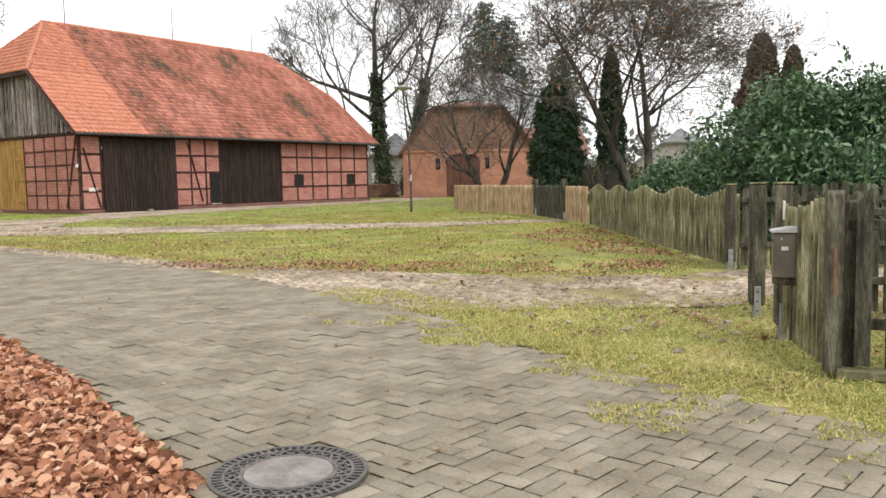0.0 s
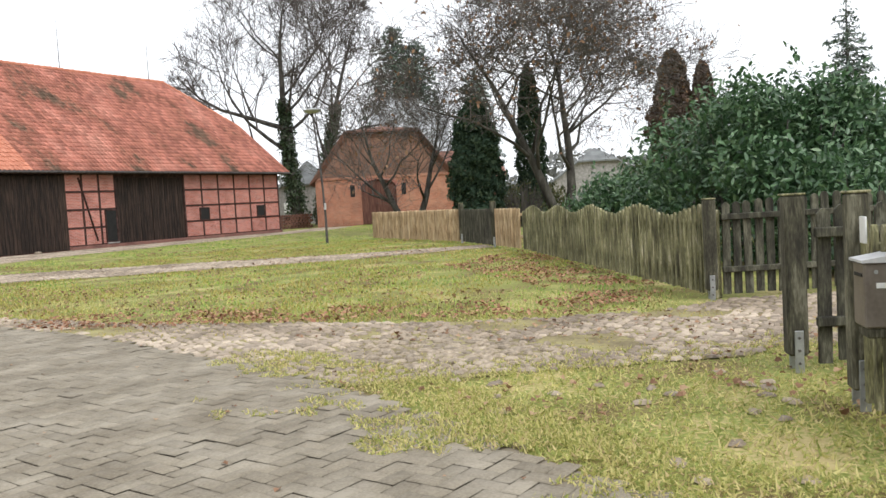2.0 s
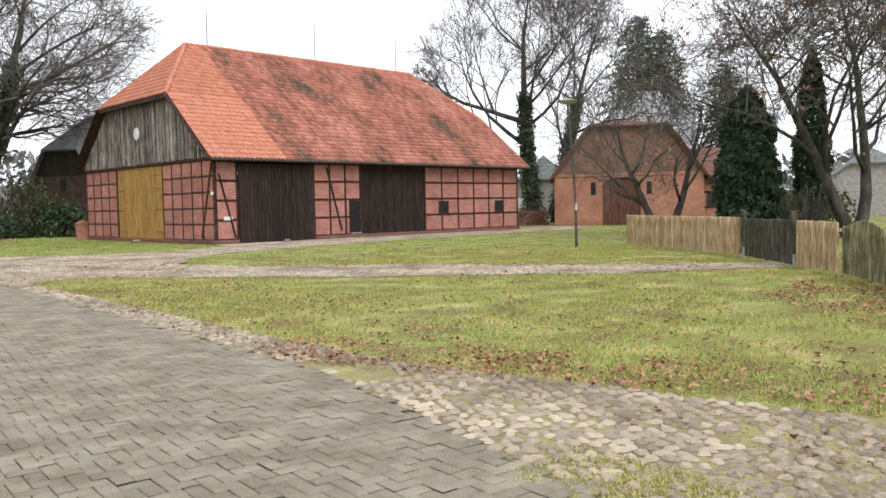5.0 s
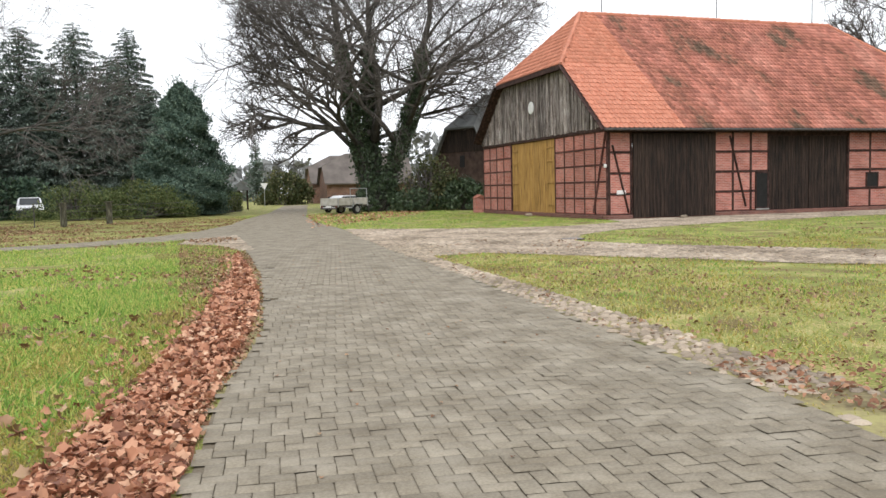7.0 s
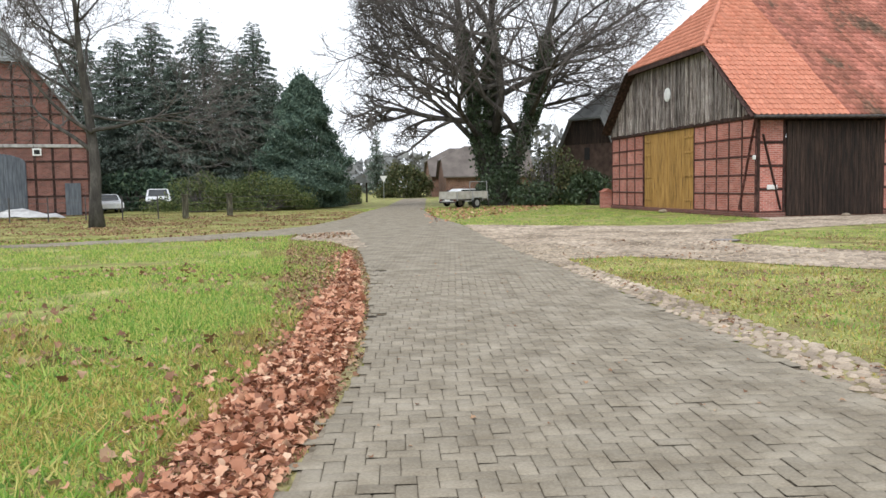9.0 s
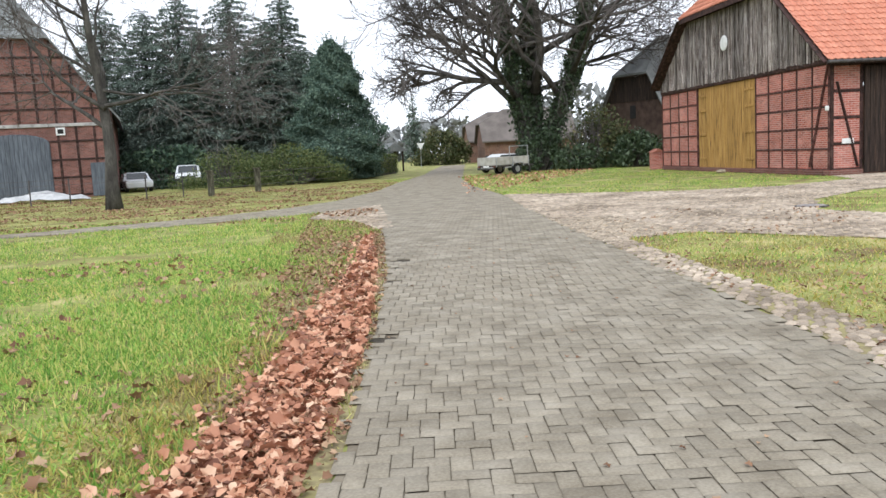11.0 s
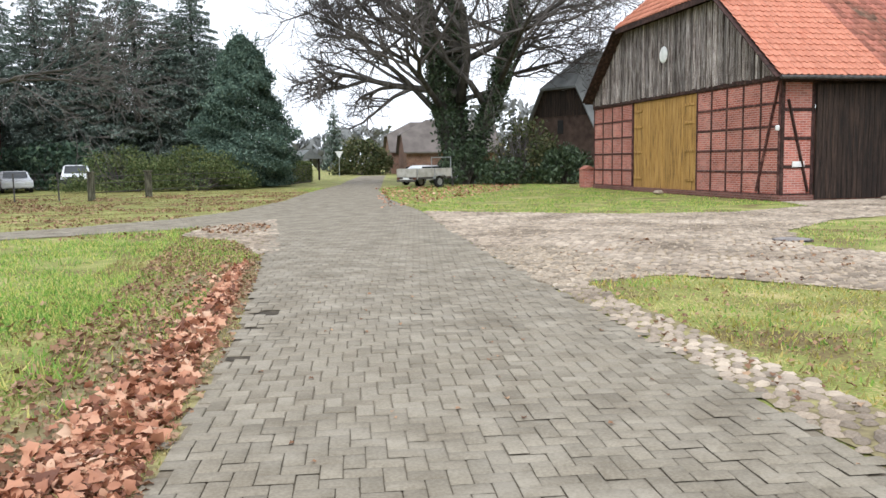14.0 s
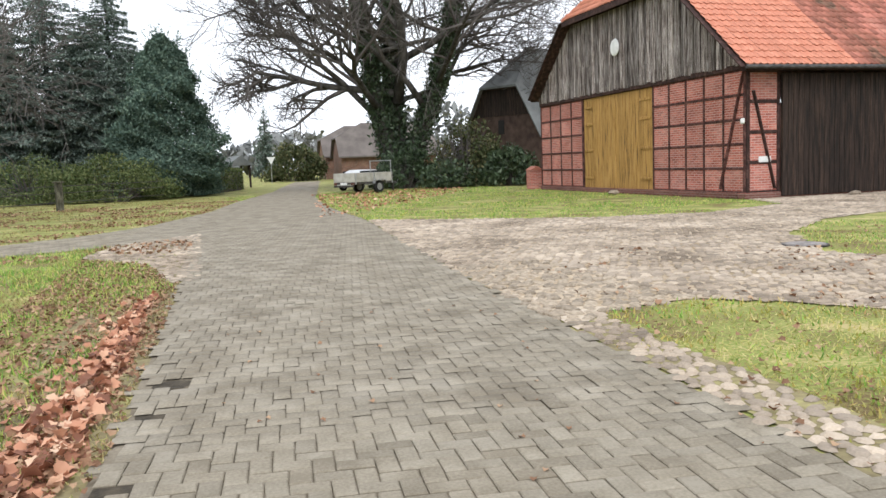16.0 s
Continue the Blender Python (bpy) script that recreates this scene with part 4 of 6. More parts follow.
part("bracket", Mesh().box((-0.11, -0.13, -0.06), (0.11, 0.08, -0.002), 0.01), M_POST, box)
solo("house_number_plate", Mesh().box((-0.05, -0.006, 0), (0.05, 0.006, 0.15), 0.003), M_WHITE, "small white enamel house plate on the fence", "plate", m=pose(8.42, 2.69, 0.98, 0, 0, 18))


# ---------- trees and shrubs ----------
def grow(r, start, heading, length, radius, level, top, out, droop=0.0, wiggle=0.22, kids=(5, 6, 6, 4), shrink=0.62, rise=0.06, dome=None):
    """A branch as a list of points and radii, and its side branches after it."""
    segs = max(3, int(6 - level * 0.7)) if level < 4 else 2
    p, d, pts, rad = Vector(start), Vector(heading).normalized(), [Vector(start)], [radius]
    for i in range(segs):
        d = d + Vector((r.gauss(0, wiggle), r.gauss(0, wiggle), r.gauss(0, wiggle * 0.7) + rise - droop * level * 0.02))
        d.normalize()
        p = p + d * (length / segs)
        if p.z < 0.35:
            p.z = 0.35 + r.random() * 0.2
        pts.append(p.copy())
        rad.append(max(radius * (1 - 0.8 * (i + 1) / segs), 0.006))
        if dome and ((p.x - dome[3]) / dome[0]) ** 2 + (p.y / dome[0]) ** 2 + ((p.z - dome[1]) / dome[2]) ** 2 > r.uniform(0.72, 0.98):
            break
    segs = len(pts) - 1
    out.append((level, pts, rad))
    if level >= top:
        return
    n = kids[min(level, len(kids) - 1)]
    for i in range(n):
        t = 0.3 + 0.7 * (i + r.random()) / n
        k = min(int(t * segs), segs - 1)
        q = pts[k].lerp(pts[k + 1], t * segs - k)
        axis = (pts[k + 1] - pts[k]).normalized()
        side = axis.cross(Vector((r.gauss(0, 1), r.gauss(0, 1), r.gauss(0, 1)))).normalized()
        a = r.uniform(0.45, 1.0)
        grow(r, q, axis * math.cos(a) + side * math.sin(a), length * shrink * r.uniform(0.75, 1.15), max(rad[k] * 0.62, 0.008), level + 1, top, out, droop, wiggle, kids, shrink, rise, dome)


LEAF4 = (np.array([(0, -0.5, 0), (0.28, 0.0, 0.06), (0, 0.5, 0), (-0.28, 0.0, 0.06)]), np.array([(0, 1, 2, 3)]))
SPRAY = (np.array([(0, -0.5, 0.05), (0.16, 0.0, 0.0), (0, 0.5, -0.1), (-0.16, 0.0, 0.0)]), np.array([(0, 1, 2, 3)]))
LEAF6 = (np.array([(0, -0.5, 0), (0.2, -0.15, 0.06), (0.2, 0.2, 0.06), (0, 0.55, -0.04), (-0.2, 0.2, 0.06), (-0.2, -0.15, 0.06)]), np.array([(0, 1, 2, 3), (0, 3, 4, 5)]))


def foliage(name, pts, size, mat, parent, seed, label="", tilt=0.9, leaf=LEAF4, spread=0.4):
    g = np.random.default_rng(seed)
    pts = np.asarray(pts, float)
    v, f = scatter(leaf[0], leaf[1], pts, turn_frames(g, len(pts), tilt), size * g.uniform(1 - spread, 1 + spread, len(pts)))
    ob = new(name, array_data(name, v, f, mat))
    ob.parent = parent
    return tagged(ob, label, "", "", "stuff")


def bare_tree(name, x, y, height, trunk_r, seed, label, top=4, stems=((0, 0, 1),), first=0.28, limbs=7, reach=0.5, kids=(0, 6, 6, 5, 4), rise=0.07, wiggle=0.2, ivy=0.0, seeds=0, category="tree", shrink=0.6, low=(), twig_min=0.0, angle=(0.5, 1.1), dome=None):
    """A leafless tree: tapered stems, limbs and a crown of fine twigs."""
    r = random.Random(seed)
    t = thing(name, pose(x, y, 0), label, category)
    branches = []
    trunk_pts = []
    for s in stems:
        d, p = Vector(s).normalized(), Vector((s[0] * 0.3, s[1] * 0.3, 0))
        pts, rad, segs = [p.copy()], [trunk_r * 1.35], 12
        for i in range(segs):
            d = (d + Vector((r.gauss(0, 0.06), r.gauss(0, 0.06), 0.06))).normalized()
            p = p + d * height * 0.86 / segs
            pts.append(p.copy())
            rad.append(max(trunk_r * (1 - 0.9 * (i + 1) / segs), 0.015))
        branches.append((0, pts, rad))
        trunk_pts.append((pts, rad))
        for i in range(limbs):
            u = first + (0.97 - first) * (i + r.random() * 0.7) / limbs
            k = min(int(u * segs), segs - 1)
            a, e = r.uniform(0, math.tau) if i else r.uniform(2, 4), r.uniform(*angle)
            h = Vector((math.cos(a) * math.sin(e), math.sin(a) * math.sin(e), math.cos(e)))
            grow(r, pts[k], h, height * reach * (1.15 - 0.75 * (u - first)), rad[k] * 0.5, 1, top, branches, 0.0, wiggle, kids, shrink, rise, dome)
    for z, h, ln, rr in low:
        grow(r, (0, 0, z), h, ln, rr, 1, top, branches, 0.0, wiggle * 0.8, kids, shrink, rise, dome)
    wood, twigs = Mesh(), Mesh()
    for lev, pts, rad in branches:
        if lev <= 1:
            wood.tube(pts, rad, 9 if lev == 0 else 6)
        else:
            twigs.tube(pts, [max(q, twig_min) for q in rad], 4 if lev == 2 else 3, False)
    part("trunk", wood, M_BARK, t, smooth=True)
    part("crown", twigs, M_TWIG, t, "crown of fine leafless twigs")
    if ivy:
        g = np.random.default_rng(seed)
        pp = []
        for pts, rad in trunk_pts:
            for _ in range(int(6500 * ivy)):
                u = g.random() ** 0.8 * min(ivy, 1.0) * 0.75 * (len(pts) - 1)
                k = int(u)
                q = np.array(pts[k].lerp(pts[min(k + 1, len(pts) - 1)], u - k))
                w = g.normal(0, 1, 3) * (1, 1, 0.5)
                pp.append(q + w / np.linalg.norm(w) * (rad[k] + abs(g.normal(0.12, 0.2))))
        foliage("ivy", pp, 0.27, M_IVY, t, seed, "dark evergreen ivy round the trunk")
    if seeds:
        g = np.random.default_rng(seed + 1)
        tips = [pts[-1] for lev, pts, rad in branches if lev >= 3] + [pts[-2] for lev, pts, rad in branches if lev >= 3]
        pick = g.integers(0, len(tips), seeds)
        foliage("seed_fluff", [np.array(tips[i]) + g.normal(0, 0.12, 3) for i in pick], 0.2, M_SEED, t, seed, "brown dry seed clusters")
    return t


def conifer(name, x, y, height, width, seed, label, mat=M_SPRUCE, clumps=5200, size=0.55, bottom=0.05, column=False, taper=0.78):
    """An evergreen: a straight stem, layered boughs and needle sprays along them."""
    t = thing(name, pose(x, y, 0), label, "tree")
    g = np.random.default_rng(seed)
    if column:
        part("trunk", Mesh().tube([(0, 0, 0), (0, 0, height * 0.9)], [0.14, 0.03], 7), M_BARK, t, smooth=True)
        u, a = g.random(clumps), g.uniform(0, math.tau, clumps)
        lump = 0.84 + 0.24 * np.sin(a * 3 + u * 17 + seed) * np.sin(u * 31 + a)
        shape = np.sqrt((1 - u) * 2.2 + 0.004) if taper == 0.78 else (1 - u + 0.004) ** taper * 1.12
        if taper != 0.78:
            lump = lump + 0.16 * np.sin(u * 55 + a * 5) * np.sin(a * 7 + u * 21)
        rr = width / 2 * np.minimum(1.0, np.minimum(shape, 0.72 + u * 2.0)) * lump * np.sqrt(g.uniform(0.45, 1.0, clumps))
        q = np.stack([np.cos(a) * rr, np.sin(a) * rr, u * height + g.normal(0, 0.08, clumps)], 1)
        q[:, 2] = np.maximum(q[:, 2], 0.15)
        if taper != 0.78:
            k = g.integers(0, clumps, 420)
            out = q[k] * (1.05, 1.05, 1.0)
            s = np.linspace(0, 1, 9)
            lean = np.stack([np.cos(a[k]) * 0.35, np.sin(a[k]) * 0.35, g.uniform(0.5, 1.0, 420)], 1)
            q = np.concatenate([q, (out[:, None, :] + lean[:, None, :] * s[None, :, None]).reshape(-1, 3) + g.normal(0, 0.05, (420 * 9, 3))])
        foliage("needles", q, size, mat, t, seed, "dense evergreen foliage", tilt=0.8)
        return t
    stem, boughs, pts = Mesh().tube([(0, 0, 0), (0, 0, height * 0.5), (0, 0, height * 0.97)], [0.1 + height * 0.012, 0.05 + height * 0.008, 0.02], 7), Mesh(), []
    sizes = []
    count = int(height * 13)
    mean = width * 0.26
    for i in range(count):
        u = bottom + (0.985 - bottom) * (i + g.random()) / count
        a = i * 2.399 + g.normal(0, 0.3)
        r = width / 2 * (1 - u) ** taper * g.uniform(0.72, 1.12) * (0.86 + 0.14 * math.sin(u * height * 4.6)) + 0.12
        foot = np.array([0, 0, height * u])
        tip = np.array([math.cos(a) * r, math.sin(a) * r, height * u - 0.22 * r + 0.35 * r * (u - 0.35)])
        if r > 0.6:
            boughs.tube([tuple(foot), tuple((foot + tip) / 2 + (0, 0, 0.07 * r)), tuple(tip)], [0.035, 0.025, 0.01], 3, False)
        n = max(2, int(clumps / count * (r / mean) ** 1.25))
        s = g.random(n) ** 0.7
        side = g.normal(0, 0.2, n) * r * np.sin(0.25 + s * 2.6)
        q = foot + (tip - foot) * s[:, None] + np.stack([-math.sin(a) * side, math.cos(a) * side, 0.22 * r * s * (1 - s) - np.abs(g.normal(0, 0.11, n)) * min(1.0, r)], 1)
        q[:, 2] = np.maximum(q[:, 2], 0.15)
        pts.append(q)
        sizes.append(np.full(n, size * min(1.0, 0.35 + 0.4 * r)))
    part("trunk", stem, M_BARK, t, smooth=True)
    tagged(part("bough_frame", boughs, M_TWIG, t), "", "", "", "stuff")
    foliage("needles", np.concatenate(pts), np.concatenate(sizes), mat, t, seed, "dense dark evergreen needle sprays", tilt=0.55, leaf=SPRAY)
    return t


def bush(name, x, y, rx, ry, h, seed, label, mat, leaves, size, category="bush", leaf=LEAF4, stalks=40, turn=0.0, shoots=0, tilt=0.9):
    """A rounded, uneven shrub: stalks inside, leaves in lumps towards the outside."""
    t = thing(name, pose(x, y, 0, 0, 0, turn), label, category)
    g = np.random.default_rng(seed)
    wood = Mesh()
    for _ in range(stalks):
        a, r = g.uniform(0, math.tau), math.sqrt(g.random()) * 0.8
        tip = (math.cos(a) * r * rx, math.sin(a) * r * ry, h * math.sqrt(max(0.05, 1 - r * r)) * g.uniform(0.7, 0.98))
        wood.tube([(tip[0] * 0.3, tip[1] * 0.3, 0), (tip[0] * 0.75, tip[1] * 0.75, tip[2] * 0.55), tip], [0.035, 0.022, 0.008], 4, False)
    tagged(part("stem_thicket", wood, M_TWIG, t), "", "", "", "stuff")
    lumps = 46
    a, cz = g.uniform(0, math.tau, lumps), g.uniform(0.04, 1, lumps)
    rr = np.sqrt(1 - cz ** 2) * g.uniform(0.78, 1.03, lumps)
    centre = np.stack([np.cos(a) * rr * rx, np.sin(a) * rr * ry, cz * h * g.uniform(0.8, 1.0, lumps)], 1)
    which = g.integers(0, lumps, leaves)
    d = g.normal(0, 1, (leaves, 3))
    d /= np.linalg.norm(d, axis=1)[:, None]
    q = centre[which] * g.uniform(0.82, 1.0, leaves)[:, None] + d * (g.uniform(0.5, 1.0, leaves) ** 0.5)[:, None] * np.array([0.24 * rx + 0.12, 0.24 * ry + 0.12, 0.17 * h + 0.1])
    q[:, 2] = np.maximum(q[:, 2], 0.12 + g.random(leaves) * 0.1)
    if shoots:
        extra = []
        for _ in range(shoots):
            c = centre[g.integers(0, lumps)]
            if c[2] < h * 0.55:
                continue
            ln, lean = g.uniform(0.35, 0.75), g.normal(0, 0.12, 2)
            for s in np.linspace(0, 1, 12):
                extra.append(c + np.array([lean[0] * s, lean[1] * s, 0.17 * h + ln * s]) + g.normal(0, 0.035, 3))
        if extra:
            q = np.concatenate([q, np.array(extra)])
    foliage("leaves", q, size, mat, t, seed, "thick cover of leaves", tilt=tilt, leaf=leaf)
    return t


# by the barn's far end and the brick building
bare_tree("oak_tree", 59.5, 49.4, 23, 0.55, 21, "tall bare oak with an ivy-covered trunk", top=5, kids=(0, 5, 5, 5, 4), stems=((-0.05, 0.02, 1),), first=0.3, limbs=11, reach=0.42, ivy=0.75, twig_min=0.016, wiggle=0.17, rise=0.09, angle=(0.55, 1.15), dome=(8.5, 13.5, 10.5, -1.0), low=((8.5, (-0.75, 0.62, 0.12), 10.5, 0.25),))
bare_tree("oak_tree", 62.3, 49.1, 22, 0.45, 22, "tall bare tree with an ivy-covered trunk", top=5, kids=(0, 5, 5, 4, 4), stems=((0.05, -0.05, 1),), first=0.36, limbs=9, reach=0.36, ivy=0.8, twig_min=0.016, wiggle=0.17, rise=0.09, dome=(7.0, 13.0, 10.0, 0.0))
conifer("spruce_tree", 96.3, 62.0, 25.8, 15.5, 23, "tall dark spruce behind the farm buildings", clumps=20000, size=0.6, taper=0.5)
conifer("spruce_tree", 98.3, 59.8, 24.0, 14.0, 24, "tall dark spruce behind the farm buildings", clumps=16000, size=0.6, taper=0.5)
bare_tree("fruit_tree", 40.0, 25.3, 7.6, 0.21, 25, "small bare fruit tree with two low stems", stems=((-0.55, 0.35, 1), (0.38, -0.3, 1)), first=0.22, limbs=8, reach=0.52, kids=(0, 6, 6, 5), top=4, angle=(0.5, 1.2), twig_min=0.009)
conifer("spruce_tree", 102.4, 53.2, 19.5, 11.0, 38, "tall dark spruce behind the farm buildings", clumps=14000, size=0.55, taper=0.5)
conifer("yew_tree", 38.1, 20.4, 6.2, 2.9, 26, "dense dark columnar yew", M_YEW, 20000, 0.2, 0.02, column=True)
conifer("yew_tree", 42.9, 19.6, 8.2, 1.7, 27, "slim dark columnar evergreen", M_YEW, 11000, 0.2, 0.02, column=True)
bare_tree("ash_tree", 39.8, 16.7, 12.2, 0.26, 28, "spreading garden tree with brown seed clusters", stems=((-0.42, 0.3, 1), (0.28, -0.2, 1)), first=0.24, limbs=10, reach=0.5, kids=(0, 6, 5, 5, 4), top=5, rise=0.03, angle=(0.6, 1.25), seeds=3200, twig_min=0.01)
conifer("cypress_tree", 62.6, 16.9, 11.2, 4.0, 29, "tall brownish columnar cypress", M_CYPRESS, 16000, 0.36, 0.02, column=True)
conifer("cypress_tree", 63.2, 14.9, 10.2, 2.8, 30, "brown columnar cypress, somewhat shorter", M_CYPRESS, 11000, 0.36, 0.02, column=True)
bush("laurel_bush", 20.2, 4.75, 3.5, 2.7, 3.3, 31, "large glossy evergreen laurel bush behind the fence", M_LAUREL, 42000, 0.125, leaf=LEAF6, turn=36, shoots=26, tilt=0.75)
bush("laurel_bush", 22.8, 8.4, 2.2, 1.5, 1.9, 32, "lower evergreen laurel bush beside the large one", M_LAUREL, 10000, 0.125, leaf=LEAF6, turn=36, shoots=8)
bush("laurel_bush", 17.4, 2.9, 1.9, 1.6, 1.9, 33, "evergreen laurel bush in the garden shade", M_LAUREL, 10000, 0.125, leaf=LEAF6)
conifer("spruce_tree", 50.9, 5.0, 11.0, 7.0, 34, "garden spruce beyond the laurel", clumps=7000, size=0.42)
bush("shrub", 47, 21.5, 3.2, 2.2, 2.6, 35, "brown winter shrub behind the garden fence", M_SCRUB, 2200, 0.2, stalks=160)
bush("shrub", 38.6, 18.2, 1.6, 1.4, 2.3, 36, "thin leafless shrub behind the tan fence", M_SCRUB, 500, 0.13, stalks=140)
bush("shrub", 56, 10, 6, 3, 4.2, 37, "grey-green garden hedge in the distance", M_SCRUB, 5200, 0.32, stalks=60, turn=70)

# along the lane
bare_tree("lime_tree", -2.43, 44.82, 14.5, 0.26, 41, "bare roadside tree with a dark trunk and drooping low twigs", first=0.3, limbs=13, reach=0.4, top=5, kids=(0, 6, 5, 4, 3), rise=0.045, angle=(0.55, 1.25), twig_min=0.008,
          low=((4.0, (0.9, -0.1, 0.1), 4.6, 0.09), (3.9, (-0.9, 0.2, 0.35), 4.8, 0.1), (4.6, (0.75, 0.3, 0.0), 4.2, 0.07)))
bare_tree("old_oak_tree", 20.4, 69.6, 24, 0.62, 42, "huge spreading bare oak with ivy on several trunks", stems=((-0.24, 0.02, 1), (0.06, 0.15, 1), (0.42, -0.08, 1)), first=0.22, limbs=11, reach=0.46, top=5, kids=(0, 7, 6, 4, 3), ivy=0.85, rise=0.07, wiggle=0.25, shrink=0.6, twig_min=0.014, angle=(0.7, 1.35), dome=(11.8, 12.0, 12.5, 2.0),
          low=((6.0, (-0.95, -0.15, 0.1), 11.5, 0.3), (5.5, (0.75, -0.3, 0.75), 15, 0.36), (9.0, (-0.8, -0.3, 0.5), 11, 0.28), (8.0, (0.9, -0.35, 0.3), 13, 0.26)))
bush("shrub", 23.3, 65.0, 2.6, 1.8, 4.3, 43, "olive winter shrub under the old oak", M_SCRUB, 3600, 0.24, stalks=120)
bush("ivy_bush", 20.0, 66.6, 2.0, 1.4, 2.6, 44, "dark ivy thicket at the foot of the oak", M_IVY, 2600, 0.24)
bush("evergreen_bush", 25.6, 63.0, 2.0, 1.5, 2.3, 45, "dark evergreen bush beside the brick pier", M_IVY, 3400, 0.26, leaf=LEAF6)
bush("shrub", 21.8, 63.4, 2.0, 1.2, 1.7, 46, "low dark thicket beside the trailer", M_IVY, 2200, 0.22)
for i, (x, y, h, w) in enumerate(((-9.5, 84, 15.0, 13), (-6.3, 82.0, 15.8, 13), (-2.4, 84.5, 16.8, 13), (1.7, 88.0, 17.2, 10), (-14, 88, 16, 14), (-4.4, 79.5, 12.5, 9), (0.4, 82, 13.5, 10), (3.6, 80, 11, 8))):
    conifer("spruce_tree", x, y, h, w, 50 + i, "tall dark spruce in the row behind the hedge", clumps=42000, size=0.29, taper=0.6)
conifer("pine_tree", 6.1, 70.0, 9.6, 7.8, 56, "broad dense dark green conifer by the lane", M_CONIFER, 100000, 0.16, 0.0, column=True, taper=0.6)
bush("hedge_shrub", -0.8, 66.2, 3.6, 1.6, 2.6, 57, "untrimmed olive hedge below the tall spruces", M_HEDGE, 11000, 0.14)
bush("hedge_shrub", 3.2, 65.6, 3.6, 1.5, 2.4, 58, "untrimmed olive hedge below the tall spruces", M_HEDGE, 11000, 0.14)
bush("hedge_shrub", -6.4, 73.5, 4.0, 1.8, 3.2, 59, "dark undergrowth below the spruces", M_YEW, 3600, 0.34)
bush("round_shrub", 18.8, 113.7, 3.4, 3.0, 4.6, 60, "round olive shrub far along the lane", M_SCRUB, 4000, 0.4)
conifer("spruce_tree", 19.3, 158.9, 12.5, 6.5, 61, "distant spruce at the end of the lane", clumps=2200, size=0.8)


# trimmed hedge beside the lane
def hedge(x0, y0, x1, y1, w, h, seed):
    ln = math.hypot(x1 - x0, y1 - y0)
    t = thing("hedge", pose(x0, y0, 0, 0, 0, math.degrees(math.atan2(y1 - y0, x1 - x0))), "trimmed green hedge beside the lane", "hedge")
    g = np.random.default_rng(seed)
    n = int(ln * 420)
    q = np.stack([g.uniform(0, ln, n), g.uniform(-w / 2, w / 2, n), g.uniform(0.05, h, n)], 1)
    k = g.integers(0, 3, n)
    q[k == 0, 1] = -w / 2
    q[k == 1, 2] = h
    foliage("leaves", q + g.normal(0, 0.05, (n, 3)) + (0, 0, 0.08), 0.14, M_HEDGE, t, seed, "clipped leaves")
    part("hedge_core", Mesh().box((0.1, -w / 2 + 0.12, 0), (ln - 0.1, w / 2 - 0.12, h - 0.12), 0.05), M_TWIG, t)


hedge(7.4, 70.5, 10.6, 82.0, 1.0, 1.5, 71)
# far woods round the place, distance haze put into their leaf colour
g = np.random.default_rng(5)
pts = []
for a in np.arange(0, math.tau, 0.0045):
    rad = 190 + 30 * math.sin(3 * a) + g.normal(0, 8)
    h = 9 + 3.5 * math.sin(11 * a) + 2.5 * math.sin(29 * a + 1)
    n = 22
    pts.append(np.stack([20 + rad * math.cos(a) + g.normal(0, 1.5, n), 40 + rad * math.sin(a) + g.normal(0, 1.5, n), g.random(n) ** 0.8 * h + 0.8], 1))
far = foliage("far_woods", np.concatenate(pts), 2.3, leafy("hazed_winter_woods", [(0.0, (0.15, 0.155, 0.15)), (1.0, (0.27, 0.275, 0.265))], 0.95, 0.05, 0.0), None, 6)
tagged(far, "winter woods all round in the distance, haze put into their pale grey", "woods", "", "stuff")


